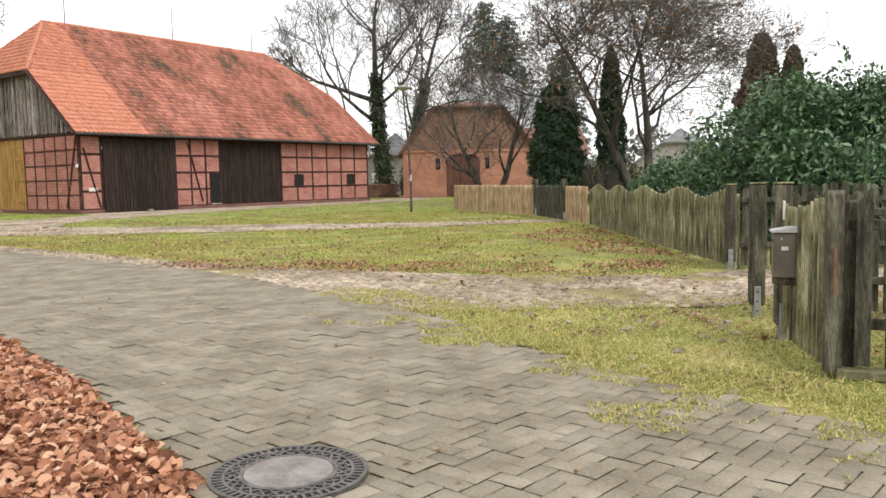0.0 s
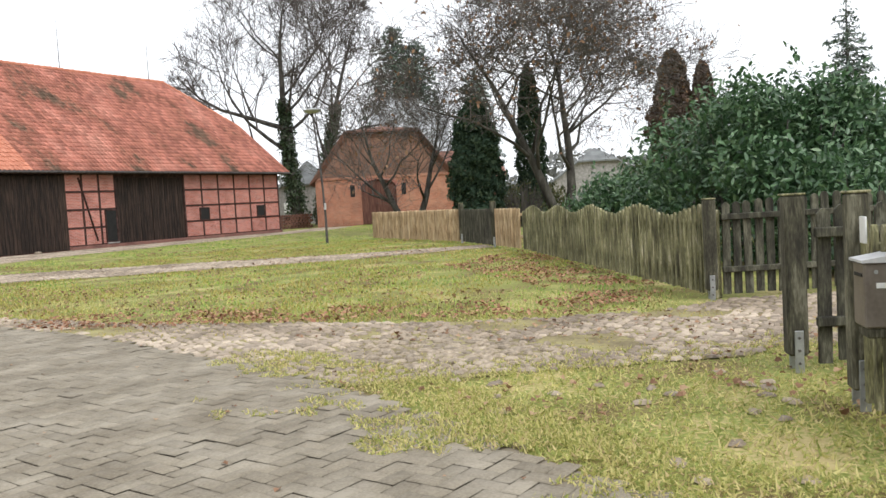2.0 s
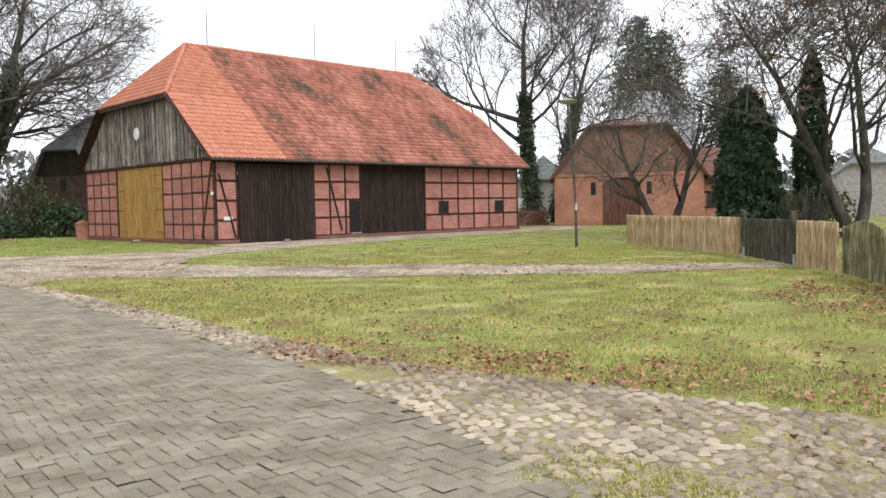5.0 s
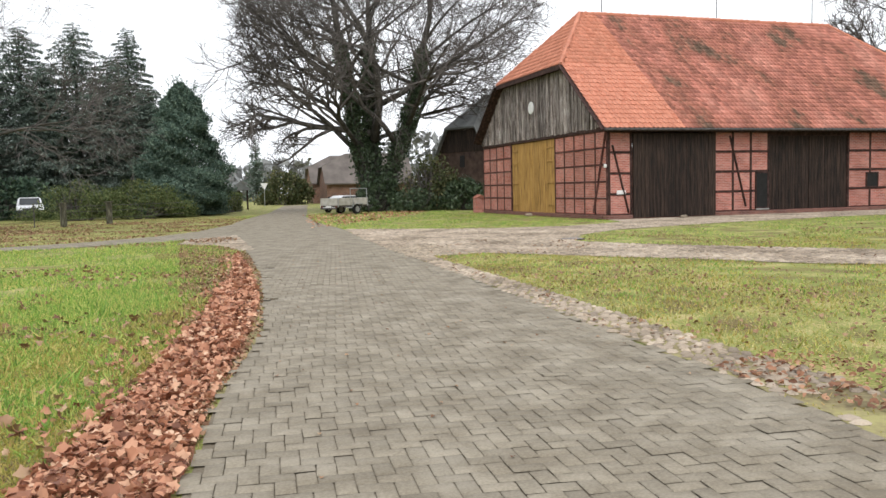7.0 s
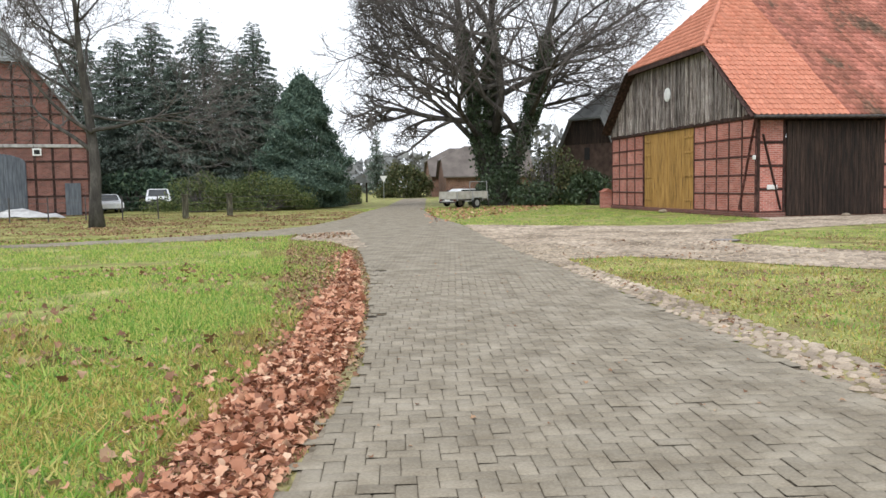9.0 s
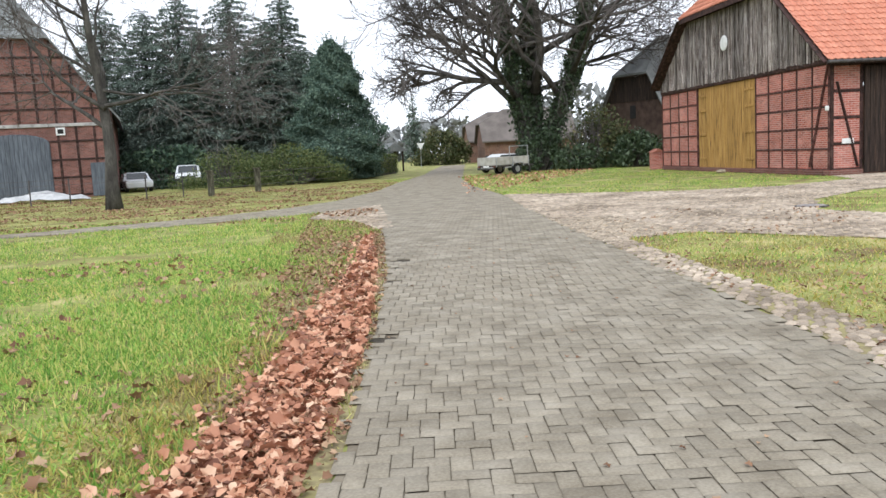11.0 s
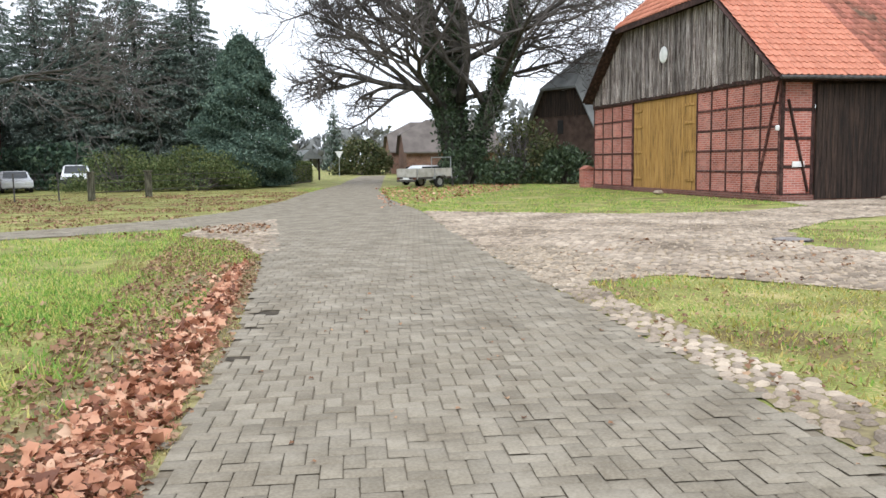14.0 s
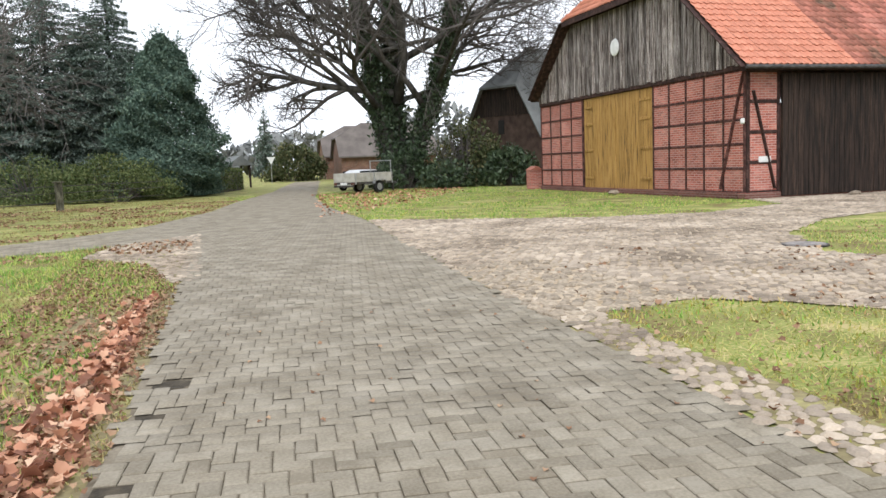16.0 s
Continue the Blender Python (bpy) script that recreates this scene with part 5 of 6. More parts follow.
# ---------- buildings along the lane ----------
def farm_house(name, m, w, l, eave, hip, ridge, wall, roof, label, category="barn", dress=None):
    """A gabled farm building with half hips; its front gable lies along x at y = 0."""
    t = thing(name, m, label, category)
    hx = (hip - eave) / (ridge - eave) * w / 2
    part("front_wall", Mesh().prism([(0, 0), (w, 0), (w, eave), (w - hx, hip), (hx, hip), (0, eave)], 1, 0.0, 0.3), wall, t)
    part("side_wall", Mesh().box((0, 0.31, 0), (0.3, l, eave)), wall, t)
    part("side_wall", Mesh().box((w - 0.3, 0.31, 0), (w, l, eave)), wall, t)
    part("back_wall", Mesh().prism([(0.31, 0), (w - 0.31, 0), (w - 0.31, eave), (w / 2, ridge - 0.5), (0.31, eave)], 1, l - 0.3, l), wall, t)
    for sgn in (0, 1):
        def fx(x):
            return x if sgn == 0 else w - x
        k = 0.5 * (ridge - eave) / (w / 2)
        q = [(fx(-0.5), -0.35, eave - k), (fx(-0.5), l + 0.3, eave - k), (w / 2, l + 0.3, ridge), (w / 2, 3.0, ridge), (fx(hx), -0.35, hip)]
        q = [(x, y, z + 0.12) for x, y, z in q]
        part("roof", Mesh().add(q + [(x, y, z - 0.16) for x, y, z in q], [(0, 1, 2, 3, 4), (9, 8, 7, 6, 5)] + [(i, (i + 1) % 5, 5 + (i + 1) % 5, 5 + i) for i in range(5)]), roof, t)
    q = [(hx - 0.05, -0.4, hip + 0.12), (w - hx + 0.05, -0.4, hip + 0.12), (w / 2, 3.0, ridge + 0.14)]
    part("half_hip", Mesh().add(q + [(x, y, z - 0.16) for x, y, z in q], [(0, 1, 2), (5, 4, 3), (0, 3, 4, 1), (1, 4, 5, 2), (2, 5, 3, 0)]), roof, t)
    return t


left = farm_house("brick_barn", pose(-19.9, 60.5, 0, 0, 0, 13.8), 13, 20, 5.2, 9.4, 14.2, M_BRICK3, M_SLATE, "red half-timbered brick barn with a grey half-hipped roof")
for x in np.arange(0.0, 13.01, 1.0):
    top = min(5.1 + min(x, 13 - x) * 1.38, 9.3)
    if 5.6 < x < 9.6:
        part("post", Mesh().box((x - 0.07, -0.04, 4.5), (x + 0.07, -0.003, top), 0.01), M_BEAM, left)
    else:
        part("post", Mesh().box((x - 0.07, -0.04, 0), (x + 0.07, -0.003, top), 0.01), M_BEAM, left)
for z in (0.2, 1.25, 2.3, 3.4, 5.3, 6.3, 7.3, 8.3):
    a = max(0.0, (z - 5.2) / 1.38)
    for b0, b1 in ((a, 5.7), (9.5, 13 - a)) if z < 4 else ((a, 13 - a),):
        part("rail", Mesh().box((b0, -0.045, z - 0.06), (b1, -0.004, z + 0.06), 0.01), M_BEAM, left)
part("lintel", Mesh().box((-0.03, -0.09, 4.25), (13.03, -0.005, 4.45), 0.02), M_CONCRETE, left, "pale beam over the gateway")
arch2 = [(7.6 + 1.9 * math.cos(math.pi * i / 10), 3.3 + 0.6 * math.sin(math.pi * i / 10)) for i in range(11)]
gd = part("door", Mesh().prism([(5.7, 0.02), (9.5, 0.02)] + arch2, 1, -0.06, -0.012), M_GREYDOOR, left, "blue-grey arched double door")
for i in range(16):
    x = 5.74 + i * 0.233
    part("plank", Mesh().box((x, -0.1, 0.06), (x + 0.222, -0.062, 3.25 + 0.55 * math.sqrt(max(0, 1 - ((x + 0.11 - 7.6) / 1.9) ** 2))), 0.006), M_GREYDOOR, gd)
part("side_door", Mesh().box((11.6, -0.09, 0.05), (12.5, -0.046, 2.05), 0.01), M_GREYDOOR, left, "grey side door")
notice = part("notice_frame", Mesh().box((9.9, -0.1, 3.75), (10.4, -0.05, 4.2), 0.01), M_WHITE, left, "small white frame")
part("opening", Mesh().box((9.99, -0.112, 3.84), (10.31, -0.095, 4.11), 0.005), M_DARK, notice, "dark opening")
barn2 = farm_house("dark_barn", pose(27.25, 77.27, 0, 0, 0, -65), 8.5, 16, 2.6, 6.7, 9.7, M_BROWNWALL, M_SLATE, "dark brown barn with a grey half-hipped roof")
part("window", Mesh().box((3.95, -0.05, 3.4), (4.55, -0.003, 4.4), 0.02), M_DARK, barn2, "dark loft opening")
for i in range(27):
    x = 0.9 + i * 0.25
    part("board", Mesh().box((x, -0.04, 4.7), (x + 0.23, -0.004, min(2.6 + min(x, 8.27 - x) * 1.66, 6.6)), 0.006), M_DARKBOARD, barn2) if min(x, 8.27 - x) > 1.3 else None
far1 = farm_house("farmhouse", pose(23.5, 126.0, 0, 0, 0, -92), 7, 9, 3.2, 4.9, 6.6, M_BRICKDULL, M_FARROOF, "distant brick farmhouse with a dark steep roof", "house")
far2 = farm_house("farmhouse", pose(23.7, 116.0, 0, 0, 0, -92), 7, 11, 3.0, 4.7, 6.4, M_BRICKDULL, M_FARROOF, "distant brick farmhouse with a brown steep roof", "house")
grey = farm_house("grey_roofed_house", pose(81.2, 46.1, 0, 0, 0, 32), 9.5, 8, 6.0, 11.0, 13.5, M_BRICK2, M_PALEROOF, "house with a pale grey roof behind the brick building", "house")
low1 = farm_house("cottage", pose(66.0, 58.5, 0, 0, 0, -50), 8, 9, 2.8, 4.0, 6.5, M_CONCRETE, M_SLATE, "pale cottage with a small window behind the barn", "house")
part("window", Mesh().box((1.4, -0.06, 1.3), (3.0, -0.003, 2.3), 0.02), M_WHITE, low1, "white framed window")
low2 = farm_house("cottage", pose(79.0, 33.0, 0, 0, 0, -65), 9, 8, 2.8, 4.6, 6.0, M_CONCRETE, M_SLATE, "cottage with a pale roof behind the garden", "house")
pier = thing("brick_pier", pose(23.85, 55.7, 0), "low red brick pier beside the barn", "pier")
part("shaft", Mesh().box((-0.3, -0.3, 0), (0.3, 0.3, 0.95), 0.01), M_BRICK, pier)
part("cap", Mesh().prism([(-0.36, 0.95), (0.36, 0.95), (0.0, 1.15)], 1, -0.36, 0.36), M_TILE_OLD, pier, "mossy tile cap")
shelter = thing("wayside_shelter", pose(10.9, 89.5, 0, 0, 0, 20), "small wooden shelter with a dark roof", "shelter")
for dx, dy in ((-0.9, -0.9), (0.9, -0.9), (-0.9, 0.9), (0.9, 0.9)):
    part("post", Mesh().box((dx - 0.07, dy - 0.07, 0), (dx + 0.07, dy + 0.07, 1.9), 0.01), M_DARKBOARD, shelter)
part("roof", Mesh().prism([(-1.3, 1.9), (1.3, 1.9), (0, 2.7)], 1, -1.2, 1.2), M_SLATE, shelter)
part("wall", Mesh().box((-0.82, 0.86, 0), (0.82, 0.92, 1.7)), M_DARKBOARD, shelter)


# ---------- vehicles ----------
def wheel(parent, x, y, r, w):
    wh = part("wheel", Mesh().lathe([(0, -w / 2), (r * 0.9, -w / 2), (r, -w / 3), (r, w / 3), (r * 0.9, w / 2), (0, w / 2)], 18), M_RUBBER, parent)
    wh.matrix_basis = pose(x, y, r, 90, 0, 0)
    part("rim", Mesh().lathe([(0, -w / 2 - 0.01), (r * 0.55, -w / 2 - 0.01), (r * 0.6, 0), (r * 0.55, w / 2 + 0.01), (0, w / 2 + 0.01)], 14), M_STEEL, wh)


trailer = thing("trailer", pose(16.3, 61.6, 0, 0, 0, 31), "pale grey box trailer parked on the verge", "trailer")
part("bed", Mesh().box((-1.35, -0.85, 0.5), (1.35, 0.85, 0.62), 0.02), M_IRON, trailer, "dark steel chassis")
for a, b in (((-1.35, -0.88, 0.62), (1.35, -0.84, 1.1)), ((-1.35, 0.84, 0.62), (1.35, 0.88, 1.1)), ((-1.39, -0.84, 0.62), (-1.35, 0.84, 1.1)), ((1.35, -0.84, 0.62), (1.39, 0.84, 1.1))):
    part("side_board", Mesh().box(a, b, 0.01), M_TRAILER, trailer)
for x in (-1.33, 0.0, 1.33):
    part("stake", Mesh().box((x - 0.03, -0.91, 0.5), (x + 0.03, -0.88, 1.12), 0.005), M_STEEL, trailer)
for y in (-0.82, 0.82):
    wheel(trailer, 0.35, y, 0.34, 0.2)
    part("mudguard", Mesh().prism([(-0.12, 0.52), (-0.02, 0.72), (0.72, 0.72), (0.82, 0.52), (0.77, 0.52), (0.68, 0.68), (0.02, 0.68), (-0.07, 0.52)], 1, y * 1.12 - 0.1, y * 1.12 + 0.1), M_STEEL, trailer)
    part("rack_post", Mesh().box((1.3, y - 0.025, 1.1), (1.35, y + 0.025, 1.75), 0.005), M_STEEL, trailer)
    part("tail_light", Mesh().box((-1.42, y * 0.85 - 0.1, 0.48), (-1.36, y * 0.85 + 0.1, 0.6), 0.01), M_RUSTDOOR, trailer, "red tail light")
part("rack_bar", Mesh().box((1.3, -0.79, 1.7), (1.35, 0.79, 1.75), 0.005), M_STEEL, trailer)
part("drawbar", Mesh().bar((1.35, 0, 0.55), (2.5, 0, 0.5), 0.1, 0.1, 0.01), M_IRON, trailer)
part("support", Mesh().box((2.2, -0.04, 0), (2.3, 0.04, 0.52), 0.01), M_IRON, trailer)
part("bumper", Mesh().box((-1.44, -0.8, 0.36), (-1.36, 0.8, 0.47), 0.01), M_IRON, trailer)
part("number_plate", Mesh().box((-1.425, -0.26, 0.5), (-1.4, 0.26, 0.6), 0.004), M_WHITE, trailer)


def car(name, m, l, w, h, body_mat, label, van=False):
    c = thing(name, m, label, "van" if van else "car")
    hood = 0.62 * h
    prof = [(-l / 2, 0.3), (l / 2, 0.3), (l / 2, hood * 0.85), (l * 0.42, hood), (l * 0.22, hood * 1.02), (l * 0.08, h), (-l * 0.42, h), (-l / 2, hood)] if van else \
           [(-l / 2, 0.3), (l / 2, 0.3), (l / 2, hood * 0.85), (l * 0.45, hood), (l * 0.2, hood * 1.04), (l * 0.05, h), (-l * 0.22, h), (-l * 0.4, hood * 1.06), (-l / 2, hood)]
    bm = bmesh.new()
    fc = bm.faces.new([bm.verts.new((x, -w / 2, z)) for x, z in prof])
    e = bmesh.ops.extrude_face_region(bm, geom=[fc])
    for v in e["geom"]:
        if isinstance(v, bmesh.types.BMVert):
            v.co.y = w / 2
    bmesh.ops.recalc_face_normals(bm, faces=bm.faces[:])
    for v in bm.verts:
        if v.co.z > hood * 1.1:
            v.co.y *= 0.82
    bmesh.ops.bevel(bm, geom=bm.edges[:], offset=0.06, segments=2, affect="EDGES")
    bm.verts.index_update()
    part("body", Mesh().add([tuple(v.co) for v in bm.verts], [tuple(v.index for v in f.verts) for f in bm.faces]), body_mat, c, smooth=False)
    bm.free()
    for s in (-1, 1):
        part("side_window", Mesh().prism([(-l * 0.36, hood * 1.1), (l * 0.16, hood * 1.1), (l * 0.05, h * 0.94), (-l * 0.3, h * 0.94)], 1, s * w * 0.448, s * w * 0.47), M_GLASSY, c)
        for x in (-l * 0.32, l * 0.32):
            wheel(c, x, s * (w / 2 - 0.08), 0.31, 0.2)
    part("windscreen", Mesh().add([(l * 0.205 + 0.04, -w * 0.4, hood * 1.08 + 0.03), (l * 0.205 + 0.04, w * 0.4, hood * 1.08 + 0.03), (l * 0.09 + 0.04, w * 0.36, h * 0.96 + 0.02), (l * 0.09 + 0.04, -w * 0.36, h * 0.96 + 0.02)], [(0, 1, 2, 3)]), M_GLASSY, c)
    for s in (-1, 1):
        part("headlight", Mesh().box((l / 2 - 0.05, s * w * 0.32 - 0.14, hood * 0.62), (l / 2 + 0.015, s * w * 0.32 + 0.14, hood * 0.8), 0.02), M_WHITE, c)
    return c


van = car("van", pose(-4.6, 72.0, 0, 0, 0, -80), 4.2, 1.7, 1.62, M_CARWHITE, "white van with dark bumper parked behind the garden fence", True)
part("bumper", Mesh().box((1.85, -0.87, 0.22), (2.16, 0.87, 0.74), 0.04), M_CARDARK, van, "dark plastic bumper")
part("grille", Mesh().box((2.08, -0.5, 0.75), (2.14, 0.5, 0.88), 0.02), M_CARDARK, van)
car("car", pose(-7.7, 69.8, 0, 0, 0, -70), 4.1, 1.7, 1.3, M_CARWHITE, "small white car parked by the barn", False)
car("car", pose(17.7, 67.4, 0, 0, 0, 31), 4.0, 1.7, 1.25, M_CARWHITE, "small white car standing behind the trailer", False)
pile = Mesh()
g = np.random.default_rng(8)
for i in range(13):
    for j in range(7):
        pile.v.append((-2.6 + i * 0.42 + g.normal(0, 0.05), -0.9 + j * 0.3, max(0.02, (0.62 - 0.09 * abs(i - 6) + g.normal(0, 0.07)) * (1 - ((j - 3) / 3.6) ** 2))))
pile.f = [(i * 7 + j, (i + 1) * 7 + j, (i + 1) * 7 + j + 1, i * 7 + j + 1) for i in range(12) for j in range(6)]
solo("covered_heap", pile, M_TARP, "heap covered with a crumpled pale grey sheet", "heap", m=pose(-10.0, 58.6, 0, 0, 0, 12))

# ---------- fence across the lane, posts, lamp, sign ----------
wf = thing("wire_fence", pose(-24, 50.2, 0, 0, 0, 10), "thin iron fence with dark posts along the verge", "fence")
for i in range(14):
    part("post", Mesh().box((i * 1.75 - 0.03, -0.03, 0), (i * 1.75 + 0.03, 0.03, 1.25), 0.008), M_IRON, wf)
for z in (0.25, 0.6, 0.95, 1.2):
    part("wire", Mesh().tube([(0, 0, z), (22.75, 0, z)], [0.008, 0.008], 4), M_IRON, wf)
for x, y in ((-0.1, 53.4), (1.9, 56.2)):
    p = thing("stone_fence_post", pose(x, y, 0, 0, 0, 30), "squat weathered stone fence post", "post", "stone posts")
    part("shaft", Mesh().box((-0.13, -0.13, 0), (0.13, 0.13, 1.2), 0.02), M_POST, p)
    part("cap", Mesh().box((-0.18, -0.18, 1.2), (0.18, 0.18, 1.28), 0.02), M_POST, p)
wf2 = thing("wire_fence", pose(-0.1, 53.4, 0, 0, 0, 56.5), "rail fence between stone posts", "fence")
for z in (0.35, 0.75, 1.05):
    part("rail", Mesh().box((0, -0.025, z), (10.9, -0.01, z + 0.03), 0.002), M_IRON, wf2)
lamp = thing("street_lamp", pose(28.94, 22.5, 0), "slim dark street lamp with a flat disc head on the grass", "street lamp")
part("pole", Mesh().tube([(0, 0, 0), (0, 0, 1.2), (-0.05, 0.06, 3.0), (-0.16, 0.2, 5.2)], [0.055, 0.045, 0.04, 0.035], 10), M_IRON, lamp)
part("head", Mesh().lathe([(0.0, 0.0), (0.12, 0.0), (0.34, 0.08), (0.36, 0.13), (0.12, 0.2), (0.0, 0.22)], 20, (-0.16, 0.2, 5.15)), M_STEEL, lamp, "flat round grey lamp head")
part("sticker", Mesh().tube([(0, 0, 1.35), (0, 0, 1.6)], [0.052, 0.052], 10), M_TARP, lamp, "small pale notice on the pole")
sign = thing("yield_sign", pose(15.2, 104, 0, 0, 0, 8), "far triangular road sign on a thin post", "road sign")
part("post", Mesh().tube([(0, 0, 0), (0, 0, 2.2)], [0.03, 0.03], 6), M_STEEL, sign)
part("plate", Mesh().prism([(-0.45, 2.75), (0.45, 2.75), (0.0, 1.97)], 1, -0.04, -0.03), M_WHITE, sign)
for x, y, s in ((27.0, 38.2, 0.16), (22.9, 45.9, 0.2)):
    st = Mesh().lathe([(0.0, 0.0), (s, 0.02), (s * 1.1, s * 0.4), (s * 0.7, s * 0.8), (0.0, s * 0.9)], 9)
    st.v = [(a * random.uniform(0.85, 1.3), b * random.uniform(0.85, 1.15), c) for a, b, c in st.v]
    solo("stone", st, M_COBBLE, "grey fieldstone holding the barn door", "stone", m=pose(x, y, 0.013))
logs = thing("log_stack", pose(51.6, 46.4, 0, 0, 0, -55), "low stack of dark reddish firewood logs beside the barn", "log stack")
lr = random.Random(77)
for row in range(5):
    for k in range(14 - row % 2):
        y0 = lr.uniform(-0.06, 0.06)
        part("log", Mesh().tube([(0.15 + k * 0.27 + row % 2 * 0.13, y0, 0.13 + row * 0.22), (0.15 + k * 0.27 + row % 2 * 0.13 + lr.uniform(-0.02, 0.02), y0 + 1.0, 0.13 + row * 0.22)], [lr.uniform(0.1, 0.135), lr.uniform(0.1, 0.135)], 8), M_BROWNROOF, logs)
drain = thing("manhole_cover", pose(4.18, 3.83, 0.022), "round cast-iron manhole cover with a concrete centre", "manhole cover")
# near-black disc, so the gaps between rings and ribs come out dark
part("bed", Mesh().lathe([(0.0, -0.012), (0.352, -0.012), (0.352, -0.004), (0.0, -0.004)], 40), M_DARK, drain, "near-black disc under the rings and ribs")
for r0, r1, nm in ((0.342, 0.362, "outer_ring"), (0.285, 0.299, "middle_ring"), (0.206, 0.226, "inner_ring")):
    ring = [(r * math.cos(k * math.tau / 48), r * math.sin(k * math.tau / 48), z) for r, z in ((r0, -0.01), (r0, 0.01), (r1, 0.01), (r1, -0.01)) for k in range(48)]
    part(nm, Mesh().add(ring, [(q * 48 + k, q * 48 + (k + 1) % 48, ((q + 1) % 4) * 48 + (k + 1) % 48, ((q + 1) % 4) * 48 + k) for q in range(4) for k in range(48)]), M_WORNIRON, drain)
part("centre", Mesh().lathe([(0.0, 0.0), (0.205, 0.0), (0.203, 0.010), (0.0, 0.012)], 32), M_OLDCONCRETE, drain, "grey concrete filling")
for i in range(28):
    a, da = i * math.tau / 28, math.tau / 28
    part("rib", Mesh().bar((0.225 * math.cos(a), 0.225 * math.sin(a), 0.003), (0.286 * math.cos(a + da), 0.286 * math.sin(a + da), 0.003), 0.011, 0.012), M_WORNIRON, drain)
    part("rib", Mesh().bar((0.225 * math.cos(a + da), 0.225 * math.sin(a + da), 0.001), (0.286 * math.cos(a), 0.286 * math.sin(a), 0.001), 0.011, 0.012), M_WORNIRON, drain)
for i in range(56):
    a = i * math.tau / 56
    part("tooth", Mesh().bar((0.299 * math.cos(a), 0.299 * math.sin(a), 0.003), (0.343 * math.cos(a), 0.343 * math.sin(a), 0.003), 0.014, 0.012), M_WORNIRON, drain)
cover = thing("manhole_cover", pose(16.3, 28.05, 0.02), "plain grey round cover beside the grass island in the yard", "manhole cover")
part("frame", Mesh().lathe([(0.0, -0.01), (0.34, -0.01), (0.34, 0.012), (0.0, 0.012)], 32), M_IRON, cover)
part("lid", Mesh().lathe([(0.0, 0.0125), (0.29, 0.0125), (0.28, 0.022), (0.0, 0.024)], 32), M_OLDCONCRETE, cover)


# ---------- small covers of the ground ----------
def free_ground(x, y, polys):
    ok = np.ones(len(x), bool)
    for p in polys:
        ok &= ~inside(p, x, y)
    return ok


BARN_FLOOR = [(23.5, 38.9), (45.5, 38.9), (45.5, 54.5), (23.5, 54.5)]
# grass, blade by blade near the lane and in tufts further away
BLADE = (np.array([(-0.5, 0, 0), (0.5, 0, 0), (0.32, 0.12, 0.55), (-0.32, 0.12, 0.55), (0.0, 0.42, 1.0)]), np.array([(0, 1, 2), (0, 2, 3), (3, 2, 4)]))


TUFT = (np.array([(-0.5, 0, 0), (0.5, 0, 0), (0.0, 0.42, 1.0)]), np.array([(0, 1, 2)]))


def mossy(x, y):
    return np.array([noise.noise(Vector((a * 1.5, b * 1.5, 5.5))) for a, b in zip(x, y)]) - np.clip((np.asarray(y) - 6.5) * 0.03, -0.08, 0.3)


def worn(x, y):
    return np.array([noise.noise(Vector((a * 0.45, b * 0.45, 18.5))) for a, b in zip(x, y)])


def grass(name, box, count, length, width, mat, seed, label, keep=None, clump=0.5, fill=0.3, tilt=0.45, blade=None, z=0.003):
    g = np.random.default_rng(seed)
    x, y = g.uniform(box[0], box[2], count), g.uniform(box[1], box[3], count)
    ok = free_ground(x, y, (ROAD, DRIVE, YARD, BARN_FLOOR)) if keep is None else keep(x, y)
    dens = np.array([noise.noise(Vector((a * 0.55, b * 0.55, seed))) + 0.5 * noise.noise(Vector((a * 2.3, b * 2.3, seed + 3))) for a, b in zip(x, y)])
    ok &= dens > g.uniform(-clump, clump * fill, count)
    x, y, dens = x[ok], y[ok], dens[ok]
    n = len(x)
    ln = length * g.uniform(0.45, 1.25, n) * (1 + 0.5 * np.clip(dens, -0.4, 1))
    blade = blade or BLADE
    v, f = scatter(blade[0], blade[1], np.stack([x, y, np.full(n, z)], 1), turn_frames(g, n, tilt), np.stack([np.full(n, width) * g.uniform(0.6, 1.4, n), ln, ln], 1))
    return tagged(new(name, array_data(name, v, f, mat)), label, "grass", "", "stuff")


LITTER_EDGE = sorted([(b, a) for a, b in [(6.85, 35.0)] + LITTER[13:25]])


def drive_moss(x, y):
    d = x - np.interp(y, (0.6, 3.45, 4.4, 6.2, 6.8), (11.6, 10.4, 9.4, 8.2, 7.9))
    n = np.array([noise.noise(Vector((a * 1.7, b * 1.7, 51.0))) + 0.7 * noise.noise(Vector((a * 6, b * 6, 53.0))) for a, b in zip(x, y)])
    return (n - d * 0.8 > -0.25) & (d > -0.15) & (d < 1.0) & (y < 6.6) & (y > 1.5)


def beside_litter(x, y):
    edge = np.interp(y, [p[0] for p in LITTER_EDGE], [p[1] for p in LITTER_EDGE])
    return free_ground(x, y, (ROAD, DRIVE, YARD, APEX)) & ~inside(LITTER, x, y) & (x < edge + 0.15)


DRIVE_IN = [(8.5, 6.6), (9.15, 5.7), (9.75, 4.9), (10.4, 4.2)] + DRIVE[4:]


def spill(x, y):
    return free_ground(x, y, (ROAD, DRIVE_IN, YARD, BARN_FLOOR))


grass("grass", (-1.0, 6.5, 7.2, 20), 110000, 0.06, 0.010, M_GRASS, 81, "fresh green grass of the lawn beside the lane", lambda x, y: beside_litter(x, y) & (worn(x, y) < 0.03), 0.35)
